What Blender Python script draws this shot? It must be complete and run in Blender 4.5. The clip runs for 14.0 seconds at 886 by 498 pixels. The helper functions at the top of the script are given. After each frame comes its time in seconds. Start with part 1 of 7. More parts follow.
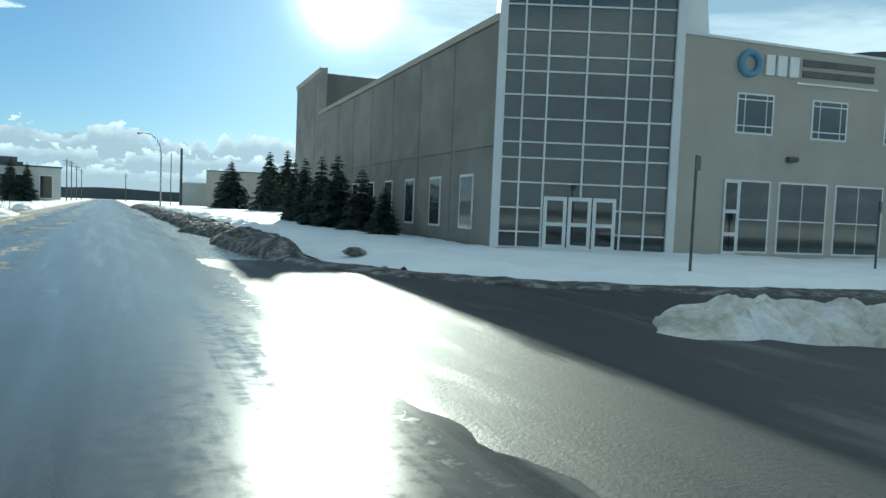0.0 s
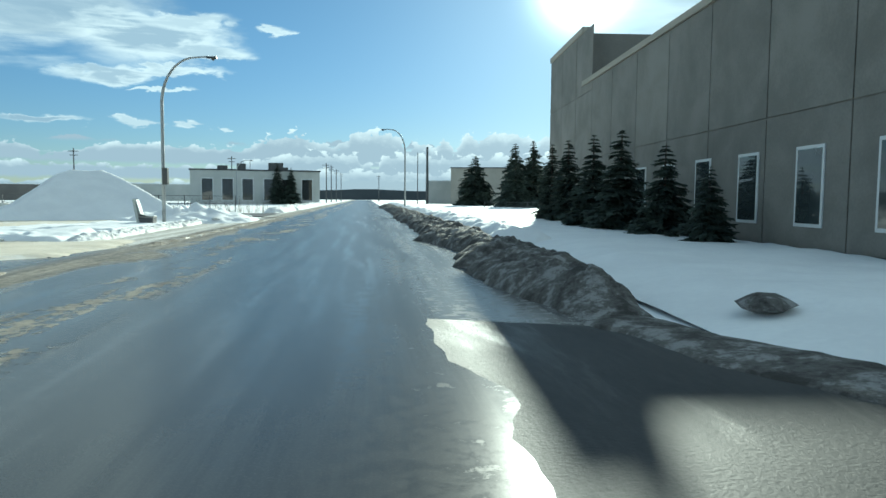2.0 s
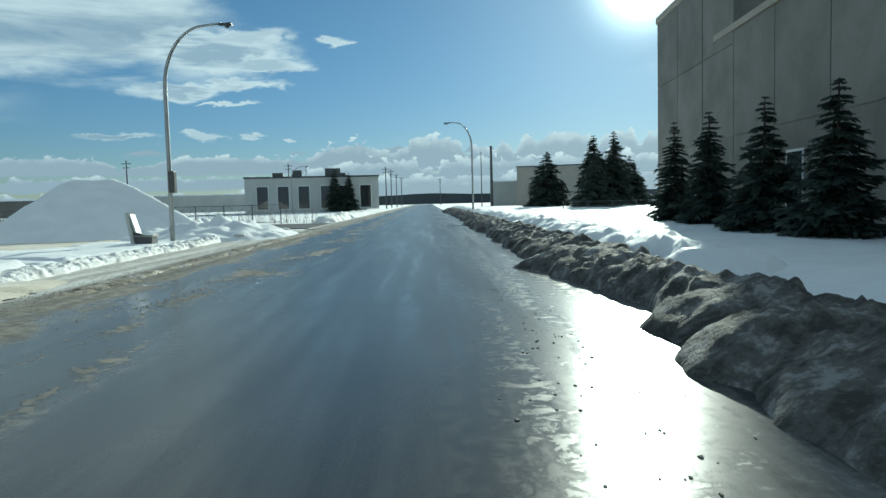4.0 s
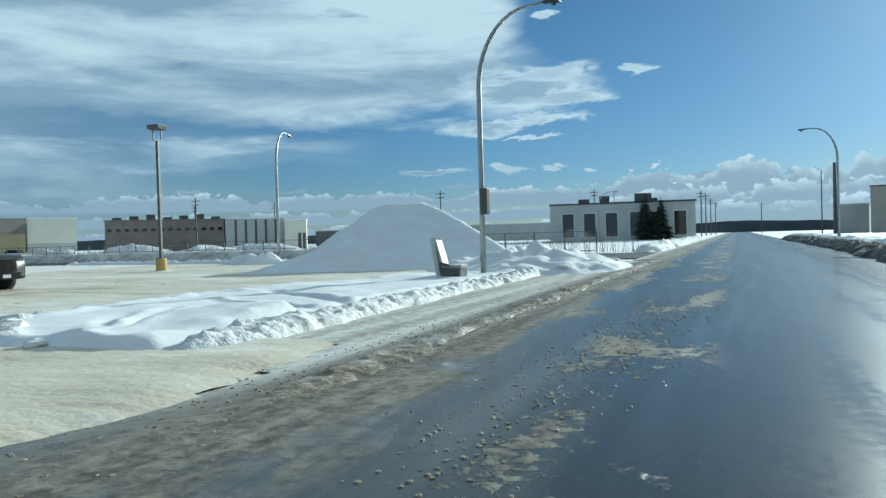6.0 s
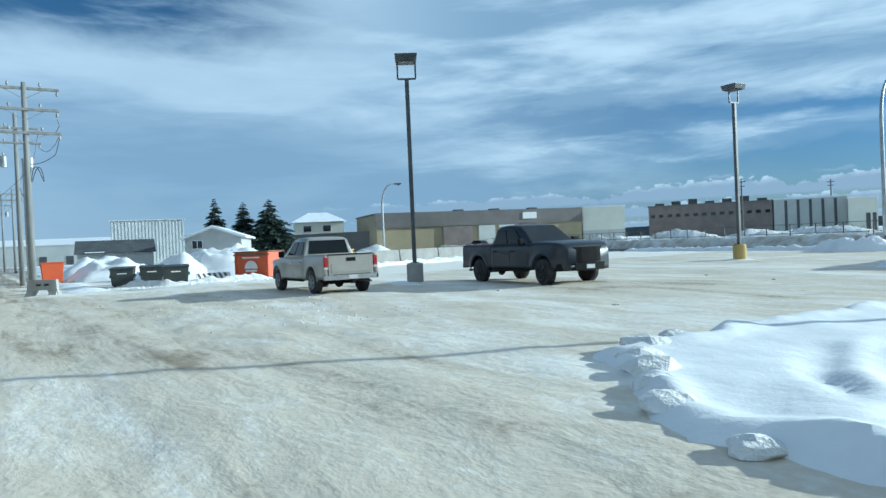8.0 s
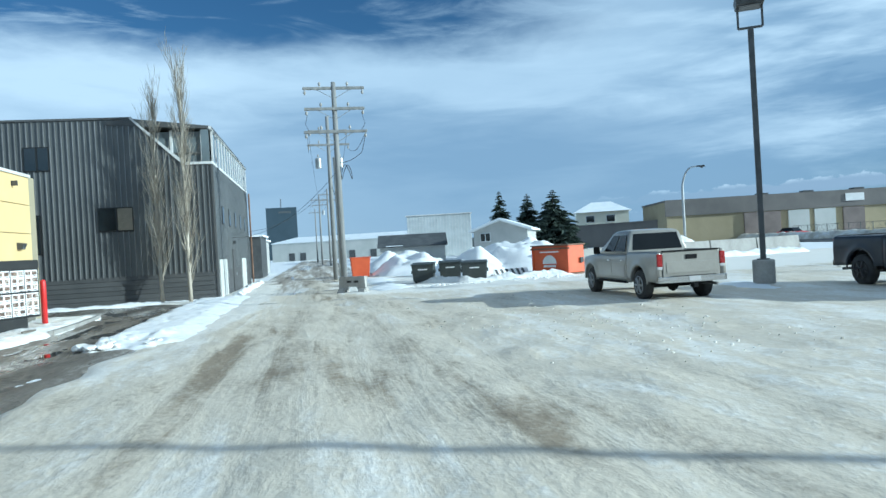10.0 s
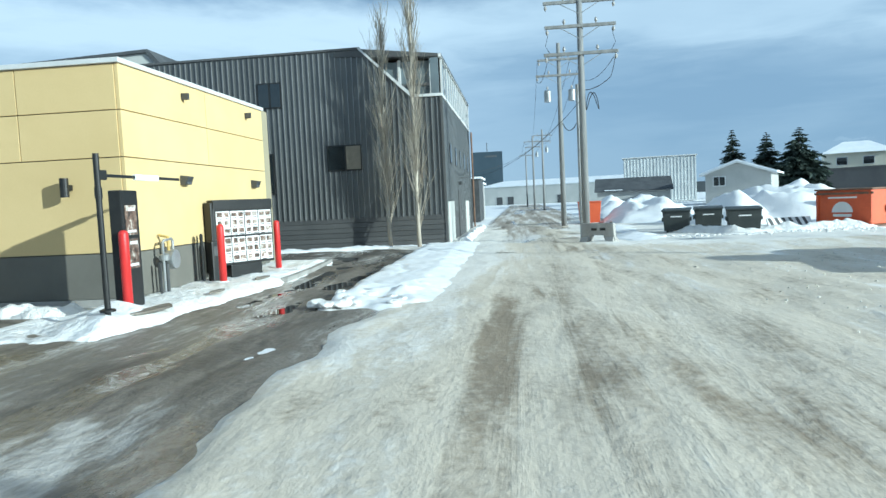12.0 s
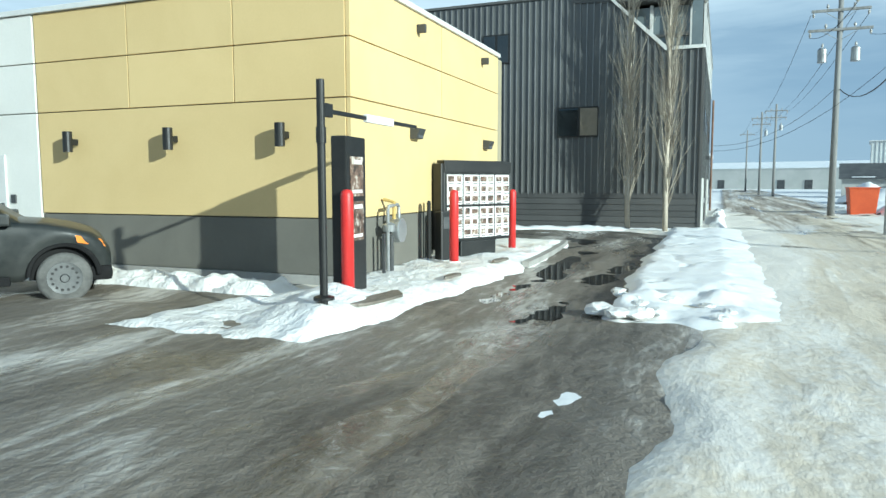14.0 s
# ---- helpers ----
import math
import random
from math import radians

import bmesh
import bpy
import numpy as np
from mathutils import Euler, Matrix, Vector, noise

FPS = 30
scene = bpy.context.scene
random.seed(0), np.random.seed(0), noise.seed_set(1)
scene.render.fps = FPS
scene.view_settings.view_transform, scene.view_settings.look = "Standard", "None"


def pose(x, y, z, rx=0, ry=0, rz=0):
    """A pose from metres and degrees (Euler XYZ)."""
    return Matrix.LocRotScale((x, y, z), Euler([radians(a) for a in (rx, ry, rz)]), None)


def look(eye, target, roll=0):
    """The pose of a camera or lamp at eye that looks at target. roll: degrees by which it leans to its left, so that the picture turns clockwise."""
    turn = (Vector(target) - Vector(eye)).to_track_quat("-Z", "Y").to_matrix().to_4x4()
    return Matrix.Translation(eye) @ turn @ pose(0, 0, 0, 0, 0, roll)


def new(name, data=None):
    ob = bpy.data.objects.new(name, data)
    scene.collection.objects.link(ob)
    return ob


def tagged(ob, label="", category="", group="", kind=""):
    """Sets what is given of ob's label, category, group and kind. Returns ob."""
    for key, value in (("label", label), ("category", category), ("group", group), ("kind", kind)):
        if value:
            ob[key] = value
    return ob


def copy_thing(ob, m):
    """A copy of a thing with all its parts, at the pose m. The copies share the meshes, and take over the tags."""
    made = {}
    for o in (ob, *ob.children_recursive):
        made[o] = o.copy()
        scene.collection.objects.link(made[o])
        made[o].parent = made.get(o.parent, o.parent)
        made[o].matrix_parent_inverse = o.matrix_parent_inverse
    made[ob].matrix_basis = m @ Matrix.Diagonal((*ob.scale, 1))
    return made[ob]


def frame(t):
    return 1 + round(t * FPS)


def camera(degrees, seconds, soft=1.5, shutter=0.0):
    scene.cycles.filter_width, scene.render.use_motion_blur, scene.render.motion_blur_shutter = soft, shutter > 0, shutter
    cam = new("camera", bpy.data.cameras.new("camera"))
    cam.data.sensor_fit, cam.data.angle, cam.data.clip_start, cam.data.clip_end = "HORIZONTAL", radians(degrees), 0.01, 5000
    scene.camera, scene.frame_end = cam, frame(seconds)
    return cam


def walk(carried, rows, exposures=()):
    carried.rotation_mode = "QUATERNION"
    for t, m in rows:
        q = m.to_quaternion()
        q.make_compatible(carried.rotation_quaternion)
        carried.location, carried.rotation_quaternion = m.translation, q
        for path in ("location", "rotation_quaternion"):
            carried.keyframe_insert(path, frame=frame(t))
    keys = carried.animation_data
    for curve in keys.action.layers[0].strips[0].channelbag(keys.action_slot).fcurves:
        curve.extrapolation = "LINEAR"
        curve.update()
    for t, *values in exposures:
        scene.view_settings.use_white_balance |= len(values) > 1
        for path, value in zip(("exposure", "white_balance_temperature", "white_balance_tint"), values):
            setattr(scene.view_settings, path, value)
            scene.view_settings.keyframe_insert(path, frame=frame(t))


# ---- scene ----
cam = camera(64.9, 14.0)
PATH = [
    (0, (1.134, -6.749, 1.63), (1.932, -4.918, 1.52), 2.4),
    (0.5, (1.589, -4.158, 1.732), (2.144, -2.242, 1.592), 1.1),
    (1, (1.998, -1.377, 1.606), (2.36, 0.585, 1.465), 0.6),
    (1.5, (2.283, 1.331, 1.591), (2.508, 3.314, 1.449), 0.4),
    (2, (2.142, 4.576, 1.635), (2.282, 6.566, 1.489), 0.5),
    (4.3, (1.267, 16.469, 1.565), (1.171, 18.462, 1.434), -1.7),
    (4.5, (1.057, 17.296, 1.539), (0.91, 19.288, 1.431), -1.8),
    (5, (0.502, 19.191, 1.528), (0.174, 21.163, 1.466), -2.2),
    (5.5, (-0.331, 20.878, 1.502), (-0.897, 22.796, 1.469), -2.1),
    (6, (-1.619, 22.481, 1.449), (-2.472, 24.29, 1.417), -1.6),
    (6.5, (-3.19, 23.711, 1.443), (-4.353, 25.337, 1.385), -1.2),
    (7, (-4.864, 24.675, 1.401), (-6.316, 26.047, 1.303), -1.1),
    (7.5, (-6.648, 25.231, 1.346), (-8.367, 26.246, 1.215), -0.2),
    (8, (-7.98, 25.602, 1.447), (-9.821, 26.382, 1.427), -2.5),
    (8.5, (-9.228, 25.581, 1.573), (-11.148, 26.11, 1.754), -1.3),
    (8.7, (-9.582, 25.728, 1.609), (-11.527, 26.167, 1.768), -1.6),
    (10.8, (-12.917, 24.503, 1.672), (-14.908, 24.315, 1.628), -2.7),
    (11, (-13.225, 24.341, 1.714), (-15.208, 24.092, 1.661), -2.6),
    (11.5, (-14.186, 23.877, 1.657), (-16.145, 23.483, 1.561), -2.7),
    (12, (-15.072, 23.272, 1.632), (-16.989, 22.716, 1.496), -2.7),
    (12.5, (-15.79, 22.612, 1.624), (-17.649, 21.891, 1.465), -2.3),
    (13, (-16.515, 22.001, 1.611), (-18.302, 21.122, 1.433), -1.6),
    (13.5, (-17.068, 21.355, 1.669), (-18.789, 20.354, 1.473), -0.5),
    (14, (-17.768, 20.671, 1.492), (-19.466, 19.632, 1.303), -0.1),
]
walk(cam, [(t, look(eye, target, roll)) for t, eye, target, roll in PATH], [
    (0.0, 0.70, 5750, -12), (2.2, 0.58, 5750, -12), (5.0, 0.12, 5600, -11), (6.5, 0.22, 5250, -8), (8.7, 0.30, 4950, -6), (10.8, 0.38, 5000, -5), (14.0, 0.44, 5350, -7)])

# ---- world and sun ----
SUN_AZ, SUN_EL = -15.0, 16.5          # degrees to the left of +y, and above the horizon
world = bpy.data.worlds.new("sky")
scene.world = world
world.use_nodes = True


class Nodes:
    """A thin layer over a node tree, to write formulas short."""

    def __init__(self, tree):
        self.t = tree
        tree.nodes.clear()

    def add(self, kind, **sets):
        n = self.t.nodes.new(kind)
        for k, v in sets.items():
            setattr(n, k, v)
        return n

    def put(self, socket, value):
        if isinstance(value, bpy.types.NodeSocket):
            self.t.links.new(value, socket)
        elif value is not None:
            socket.default_value = value

    def math(self, op, a, b=None, c=None):
        n = self.add("ShaderNodeMath", operation=op)
        for s, v in zip(n.inputs, (a, b, c)):
            self.put(s, v)
        return n.outputs[0]

    def ramp(self, v, a, b, lo=0.0, hi=1.0, smooth=True):
        n = self.add("ShaderNodeMapRange", interpolation_type="SMOOTHSTEP" if smooth else "LINEAR")
        for s, w in zip(n.inputs, (v, a, b, lo, hi)):
            self.put(s, w)
        return n.outputs[0]

    def mix(self, f, a, b):
        n = self.add("ShaderNodeMix", data_type="RGBA")
        self.put(n.inputs["Factor"], f)
        self.put(n.inputs[6], a)
        self.put(n.inputs[7], b)
        return n.outputs[2]

    def xyz(self, x, y, z):
        n = self.add("ShaderNodeCombineXYZ")
        for s, v in zip(n.inputs, (x, y, z)):
            self.put(s, v)
        return n.outputs[0]

    def noise(self, vec, scale, detail=5.0, rough=0.55, distort=0.0):
        n = self.add("ShaderNodeTexNoise")
        self.put(n.inputs["Vector"], vec)
        for k, v in (("Scale", scale), ("Detail", detail), ("Roughness", rough), ("Distortion", distort)):
            n.inputs[k].default_value = v
        return n.outputs["Fac"]


CLOUD_DARK, CLOUD_LIT = (4.6, 5.8, 7.2), (10.4, 11.1, 11.6)
# stacked lens clouds and lone small clouds: bearing left of +y, height, half width, half height (degrees), thickness
LENSES = ((18.6, 11.6, 6.6, 2.3, 1.0), (14.8, 10.8, 4.3, 0.75, 0.7), (16.2, 12.9, 3.6, 0.8, 0.5), (17.2, 9.2, 4.4, 0.55, 0.6),
          (21.5, 8.9, 4.2, 0.9, 0.9), (17.4, 7.75, 2.8, 0.22, 0.2), (9.5, 12.6, 1.8, 0.42, 0.3), (16.0, 17.2, 1.3, 0.4, 0.3),
          (25.4, 5.35, 2.9, 0.42, 1.6), (19.4, 5.5, 1.8, 0.38, 0.5), (15.7, 5.3, 1.5, 0.32, 0.5), (12.9, 5.05, 0.6, 0.2, 0.3))


def build_sky():
    n = Nodes(world.node_tree)
    out = n.add("ShaderNodeOutputWorld")
    bg = n.add("ShaderNodeBackground")
    bg.inputs["Strength"].default_value = 0.058
    n.t.links.new(bg.outputs[0], out.inputs[0])
    sky = n.add("ShaderNodeTexSky", sky_type="NISHITA", sun_disc=False, sun_elevation=radians(SUN_EL), sun_rotation=radians(-SUN_AZ),
                air_density=1.0, dust_density=0.1, ozone_density=1.8)
    air = n.add("ShaderNodeVectorMath", operation="MULTIPLY")
    n.put(air.inputs[0], sky.outputs[0])
    tc = n.add("ShaderNodeTexCoord")
    sep = n.add("ShaderNodeSeparateXYZ")
    n.put(sep.inputs[0], tc.outputs["Generated"])
    x, y, z = sep.outputs
    n.put(air.inputs[1], n.mix(n.ramp(z, 0.02, 0.30), (0.60, 0.72, 1.00, 1), (0.66, 0.82, 0.99, 1)))
    az = n.math("MULTIPLY", n.math("ARCTAN2", n.math("MULTIPLY", x, -1.0), y), 57.2958)
    el = n.math("MULTIPLY", n.math("ARCSINE", z), 57.2958)

    def times(a, k):
        return n.math("MULTIPLY", a, k)

    def plus(a, b):
        return n.math("ADD", a, b)

    def cells(ka, ke, seed, detail=6.0, rough=0.55, distort=0.3):
        return n.noise(n.xyz(times(az, ka), times(el, ke), seed), 1.0, detail, rough, distort)

    slow, slow2, quick = (plus(cells(*k), -0.5) for k in ((0.10, 0.30, 1.0), (0.10, 0.34, 9.0), (0.55, 1.5, 4.0)))
    wa, we = plus(az, plus(times(slow, 9.0), times(quick, 1.6))), plus(el, plus(times(slow2, 3.4), times(quick, 0.7)))
    big, streak = cells(0.045, 0.16, 3.0), cells(0.075, 0.42, 8.0, 7.0, 0.58, 0.5)
    dens = plus(times(big, 0.6), times(streak, 0.4))
    # wide sheet with a level lower edge; past it a slate veil down to the horizon
    sheet = times(n.ramp(we, 8.7, 10.4), n.ramp(wa, 17.0, 20.5))
    veil = n.ramp(az, 60.0, 80.0)
    clear = times(n.ramp(wa, 70.0, 88.0), n.ramp(we, 14.0, 17.5))
    holes = n.ramp(plus(dens, n.ramp(az, 36.0, 60.0, 0.0, 0.10)), 0.36, 0.50)
    wisps = times(n.ramp(streak, 0.50, 0.74), 0.62)
    cover = n.math("MAXIMUM", n.math("MULTIPLY", sheet, holes), n.ramp(wa, 36.0, 70.0, 0.0, 0.95))
    cover = n.math("ADD", n.math("MULTIPLY", cover, n.math("SUBTRACT", 1.0, clear)), n.math("MULTIPLY", clear, wisps))
    behind = times(n.ramp(wa, -24.0, -12.0, 0.85, 0.0), n.ramp(we, 5.0, 10.0))
    band = times(times(n.ramp(we, 5.3, 6.3), n.ramp(we, 7.4, 8.6, 1.0, 0.0)), times(n.ramp(wa, 29.0, 44.0), n.ramp(streak, 0.36, 0.60, 0.30, 0.85)))
    cover = n.math("MAXIMUM", n.math("MAXIMUM", cover, behind), band)
    shade = cells(0.035, 0.20, 21.0)
    deep = plus(times(n.ramp(el, 5.0, 13.5, 0.34, 0.0), veil), plus(n.ramp(shade, 0.36, 0.66, -0.28, 0.44), n.ramp(az, 26.0, 46.0, 0.0, 0.30)))
    thick = n.ramp(plus(deep, times(plus(streak, -0.5), -1.5)), -0.25, 0.62)
    bands = plus(times(plus(big, -0.5), 7.0), times(plus(streak, -0.5), 9.0))
    slate = plus(n.ramp(plus(el, bands), 8.0, 14.5, 0.90, 0.26), plus(n.ramp(shade, 0.4, 0.6, -0.05, 0.12), n.ramp(wa, 90.0, 114.0, 0.0, -0.34)))
    thick = n.math("ADD", n.math("MULTIPLY", thick, n.math("SUBTRACT", 1.0, veil)), n.math("MULTIPLY", slate, veil))
    thick = n.math("MINIMUM", n.math("MAXIMUM", thick, 0.0), 1.0)
    # lenses: bright rims, grey bellies
    place = n.xyz(plus(az, plus(times(slow, 5.0), times(quick, 5.0))), plus(el, plus(times(slow2, 2.2), times(quick, 1.5))), 0.0)
    rim = cells(0.16, 1.4, 31.0, 5.0, 0.55, 0.6)
    for a, e, ra, re, heavy in LENSES:
        off = n.add("ShaderNodeVectorMath", operation="SUBTRACT")
        n.put(off.inputs[0], place)
        off.inputs[1].default_value = (a, e, 0)
        size = n.add("ShaderNodeVectorMath", operation="MULTIPLY")
        n.put(size.inputs[0], off.outputs[0])
        size.inputs[1].default_value = (1 / ra, 1 / re, 0)
        far = n.add("ShaderNodeVectorMath", operation="LENGTH")
        n.put(far.inputs[0], size.outputs[0])
        d = n.math("SUBTRACT", 1.0, far.outputs["Value"])
        inside = n.ramp(d, -0.10, 0.45)
        grey = times(n.ramp(plus(d, times(plus(rim, -0.5), 2.2)), 0.15, 0.75), min(1.0, 0.85 * heavy))
        thick = plus(times(thick, n.math("SUBTRACT", 1.0, inside)), n.math("MULTIPLY", grey, inside))
        cover = n.math("MAXIMUM", cover, times(inside, 0.95))
    cover = times(cover, 0.93)
    white = n.mix(thick, (*CLOUD_LIT, 1), (*CLOUD_DARK, 1))
    # rows of small fair-weather cumulus over the horizon: flat grey feet, bright heads
    bump = plus(n.noise(n.xyz(times(az, 0.75), times(el, 1.15), 5.0), 1.0, 8.0, 0.62, 0.15), -0.5)
    rows = n.ramp(az, 62.0, 80.0, 1.0, 0.0)
    lower = n.math("MULTIPLY", n.ramp(az, 6.0, 15.0, 1.28, 0.62), n.ramp(az, 42.0, 66.0, 1.0, 0.65))
    cum, lit = 0.0, 0.0
    for foot, tall, freq, seed, need, strength in ((4.0, 0.9, 0.15, 27.0, 0.48, 1.0), (2.5, 2.2, 0.14, 12.0, 0.30, 1.0), (1.3, 1.7, 0.22, 17.0, 0.24, 1.0), (0.1, 1.6, 0.30, 41.0, 0.10, 0.95)):
        head = n.ramp(n.noise(n.xyz(times(az, freq), seed, 2.0), 1.0, 3.0, 0.6), need, need + 0.22, 0.0, tall, False)
        head = n.math("MULTIPLY", head, lower)
        over = n.math("SUBTRACT", el, plus(foot, times(bump, 0.5)))
        top = plus(head, n.math("MULTIPLY", times(bump, tall * 1.25), lower))
        d = n.math("MULTIPLY", n.ramp(n.math("SUBTRACT", top, over), 0.0, 0.16), n.ramp(over, -0.18, 0.14))
        d = times(n.math("MULTIPLY", d, n.ramp(head, 0.02, 0.25)), strength)
        glowing = n.ramp(plus(n.math("DIVIDE", over, plus(n.math("MAXIMUM", top, 0.0), 0.25)), times(bump, 1.5)), 0.52, 1.12)
        lit = plus(n.math("MULTIPLY", lit, n.math("SUBTRACT", 1.0, d)), n.math("MULTIPLY", glowing, d))
        cum = n.math("MAXIMUM", cum, d)
    cum = n.math("MULTIPLY", cum, rows)
    ccol = n.mix(n.math("DIVIDE", lit, n.math("MAXIMUM", cum, 0.05)), (CLOUD_DARK[0] * 1.1, CLOUD_DARK[1] * 1.02, CLOUD_DARK[2] * 0.98, 1), (*CLOUD_LIT, 1))
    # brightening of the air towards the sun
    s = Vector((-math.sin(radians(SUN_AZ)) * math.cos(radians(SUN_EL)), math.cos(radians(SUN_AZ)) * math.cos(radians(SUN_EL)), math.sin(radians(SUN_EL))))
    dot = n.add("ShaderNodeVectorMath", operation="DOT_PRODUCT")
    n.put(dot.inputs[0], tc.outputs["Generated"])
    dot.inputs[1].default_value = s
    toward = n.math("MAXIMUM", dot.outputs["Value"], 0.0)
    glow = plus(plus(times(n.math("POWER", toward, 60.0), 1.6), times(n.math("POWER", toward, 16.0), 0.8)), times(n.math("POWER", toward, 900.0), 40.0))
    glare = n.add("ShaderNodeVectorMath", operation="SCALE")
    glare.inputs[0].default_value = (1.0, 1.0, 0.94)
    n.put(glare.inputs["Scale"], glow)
    col = n.mix(cover, air.outputs[0], white)
    col = n.mix(cum, col, ccol)
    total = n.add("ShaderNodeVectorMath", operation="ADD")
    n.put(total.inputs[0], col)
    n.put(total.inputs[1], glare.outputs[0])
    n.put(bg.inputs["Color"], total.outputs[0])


build_sky()
sun = new("sun", bpy.data.lights.new("sun", "SUN"))
sun.data.energy, sun.data.angle, sun.data.color = 5.0, radians(0.55), (1.0, 0.93, 0.80)
sun.matrix_world = look((0, 0, 0), (math.sin(radians(SUN_AZ)) * math.cos(radians(SUN_EL)), -math.cos(radians(SUN_AZ)) * math.cos(radians(SUN_EL)), -math.sin(radians(SUN_EL))))


# ---- materials ----
def material(name, colours, rough=0.6, metal=0.0, scale=1.0, fine=18.0, bump=0.1, bump_scale=40.0, stretch=(1, 1, 1), gloss=None, spread=(0.35, 0.65), coat=0.0, vary=0.0, spec=0.5, depth=0.02, turn=0.0, along=False, grit=0.28):
    """A surface whose colour wanders between the given colours at two scales, with fine relief."""
    m = bpy.data.materials.new(name)
    m.use_nodes = True
    n = Nodes(m.node_tree)
    out = n.add("ShaderNodeOutputMaterial")
    p = n.add("ShaderNodeBsdfPrincipled")
    n.t.links.new(p.outputs[0], out.inputs[0])
    tc = n.add("ShaderNodeTexCoord")
    mp = n.add("ShaderNodeMapping")
    mp.inputs["Scale"].default_value = stretch
    spin = n.add("ShaderNodeMapping")
    spin.inputs["Rotation"].default_value = (0, 0, radians(turn))
    n.put(spin.inputs[0], tc.outputs["Object"])
    n.put(mp.inputs[0], spin.outputs[0])
    v = mp.outputs[0]
    a, b = n.noise(v, scale, 6.0, 0.6, 0.3), n.noise(v, fine, 4.0, 0.6)
    f = n.math("ADD", n.math("MULTIPLY", a, 1 - grit), n.math("MULTIPLY", b, grit))
    f = n.ramp(f, *spread)
    cs = [(*c, 1) if len(c) == 3 else c for c in colours]
    if len(cs) == 1:
        cs.append(tuple(v * 0.8 for v in cs[0][:3]) + (1,))
    if len(cs) == 2:
        col = n.mix(f, cs[0], cs[1])
    else:
        col = n.mix(n.ramp(f, 0.0, 0.5), cs[0], n.mix(n.ramp(f, 0.5, 1.0), cs[1], cs[2]))
    if vary:
        info = n.add("ShaderNodeObjectInfo")
        hsv = n.add("ShaderNodeHueSaturation")
        n.put(hsv.inputs["Value"], n.ramp(info.outputs["Random"], 0, 1, 1 - vary, 1 + vary, False))
        n.put(hsv.inputs["Color"], col)
        col = hsv.outputs[0]
    n.put(p.inputs["Base Color"], col)
    p.inputs["Metallic"].default_value = metal
    p.inputs["Specular IOR Level"].default_value = spec
    if gloss:                              # wet patches: (roughness of the wet, threshold low, high, scale)
        w = n.ramp(n.noise(v, gloss[3], 5.0, 0.6, 0.6), gloss[1], gloss[2])
        n.put(p.inputs["Roughness"], n.ramp(w, 0, 1, rough, gloss[0], False))
    else:
        n.put(p.inputs["Roughness"], n.ramp(b, 0.2, 0.8, rough * 0.85, min(1.0, rough * 1.15), False))
    p.inputs["Coat Weight"].default_value = coat
    p.inputs["Coat Roughness"].default_value = 0.05
    if bump:
        bn = n.add("ShaderNodeBump")
        bn.inputs["Strength"].default_value = bump
        bn.inputs["Distance"].default_value = depth
        n.put(bn.inputs["Height"], n.noise(v if along else tc.outputs["Object"], bump_scale, 5.0, 0.65))
        n.put(p.inputs["Normal"], bn.outputs[0])
    return m


def glass(name, tint, rough=0.03):
    """Dark glazing that mirrors the sky, as panes in front of unlit rooms do."""
    return material(name, [tint, tuple(c * 0.7 for c in tint)], rough, 0.0, 0.4, 3.0, 0.03, 1.5, coat=0.0, spec=0.9)


M = {}
M["snow"] = material("snow", [(0.79, 0.79, 0.79), (0.87, 0.87, 0.86)], 0.75, 0, 0.6, 9, 0.3, 3.2, depth=0.06)
M["snow_lumpy"] = material("snow_lumpy", [(0.70, 0.68, 0.64), (0.85, 0.845, 0.83)], 0.8, 0, 0.9, 6, 0.9, 3.0, depth=0.12)
M["snow_dirty"] = material("snow_dirty", [(0.06, 0.057, 0.053), (0.13, 0.124, 0.115), (0.30, 0.295, 0.285)], 0.85, 0, 2.2, 14, 0.9, 11.0, depth=0.06, spec=0.15)
M["snow_side"] = material("snow_side", [(0.42, 0.38, 0.31), (0.62, 0.58, 0.50), (0.76, 0.75, 0.73)], 0.7, 0, 0.9, 8, 0.9, 4.0, depth=0.08)
M["alley"] = material("alley_slush", [(0.15, 0.12, 0.085), (0.40, 0.34, 0.26), (0.74, 0.70, 0.63)], 0.6, 0, 0.9, 5, 0.5, 4, stretch=(0.07, 1.3, 1), turn=-9.8, gloss=(0.10, 0.54, 0.66, 0.6), spread=(0.32, 0.64), depth=0.04)
M["asphalt"] = material("wet_asphalt", [(0.034, 0.036, 0.038), (0.052, 0.052, 0.052), (0.11, 0.105, 0.097)], 0.66, 0, 0.35, 14, 0.6, 24, stretch=(1.2, 0.22, 1), gloss=(0.32, 0.52, 0.74, 0.8), spread=(0.3, 0.80), depth=0.012, spec=0.22)
M["slush"] = material("brown_slush", [(0.085, 0.074, 0.060), (0.19, 0.168, 0.138), (0.55, 0.52, 0.47)], 0.55, 0, 0.5, 6, 0.8, 9, stretch=(0.4, 1.5, 1), turn=-9.8, gloss=(0.06, 0.52, 0.60, 0.55), spread=(0.3, 0.70), depth=0.04)
M["water"] = material("melt_water", [(0.020, 0.017, 0.013), (0.030, 0.025, 0.019)], 0.03, 0, 0.8, 4, 0.02, 3.0, spec=0.5)
M["sand"] = material("sanded_slush", [(0.13, 0.105, 0.075), (0.27, 0.225, 0.16), (0.46, 0.42, 0.36)], 0.65, 0, 1.2, 10, 1.0, 7, gloss=(0.15, 0.5, 0.66, 1.2), depth=0.05)
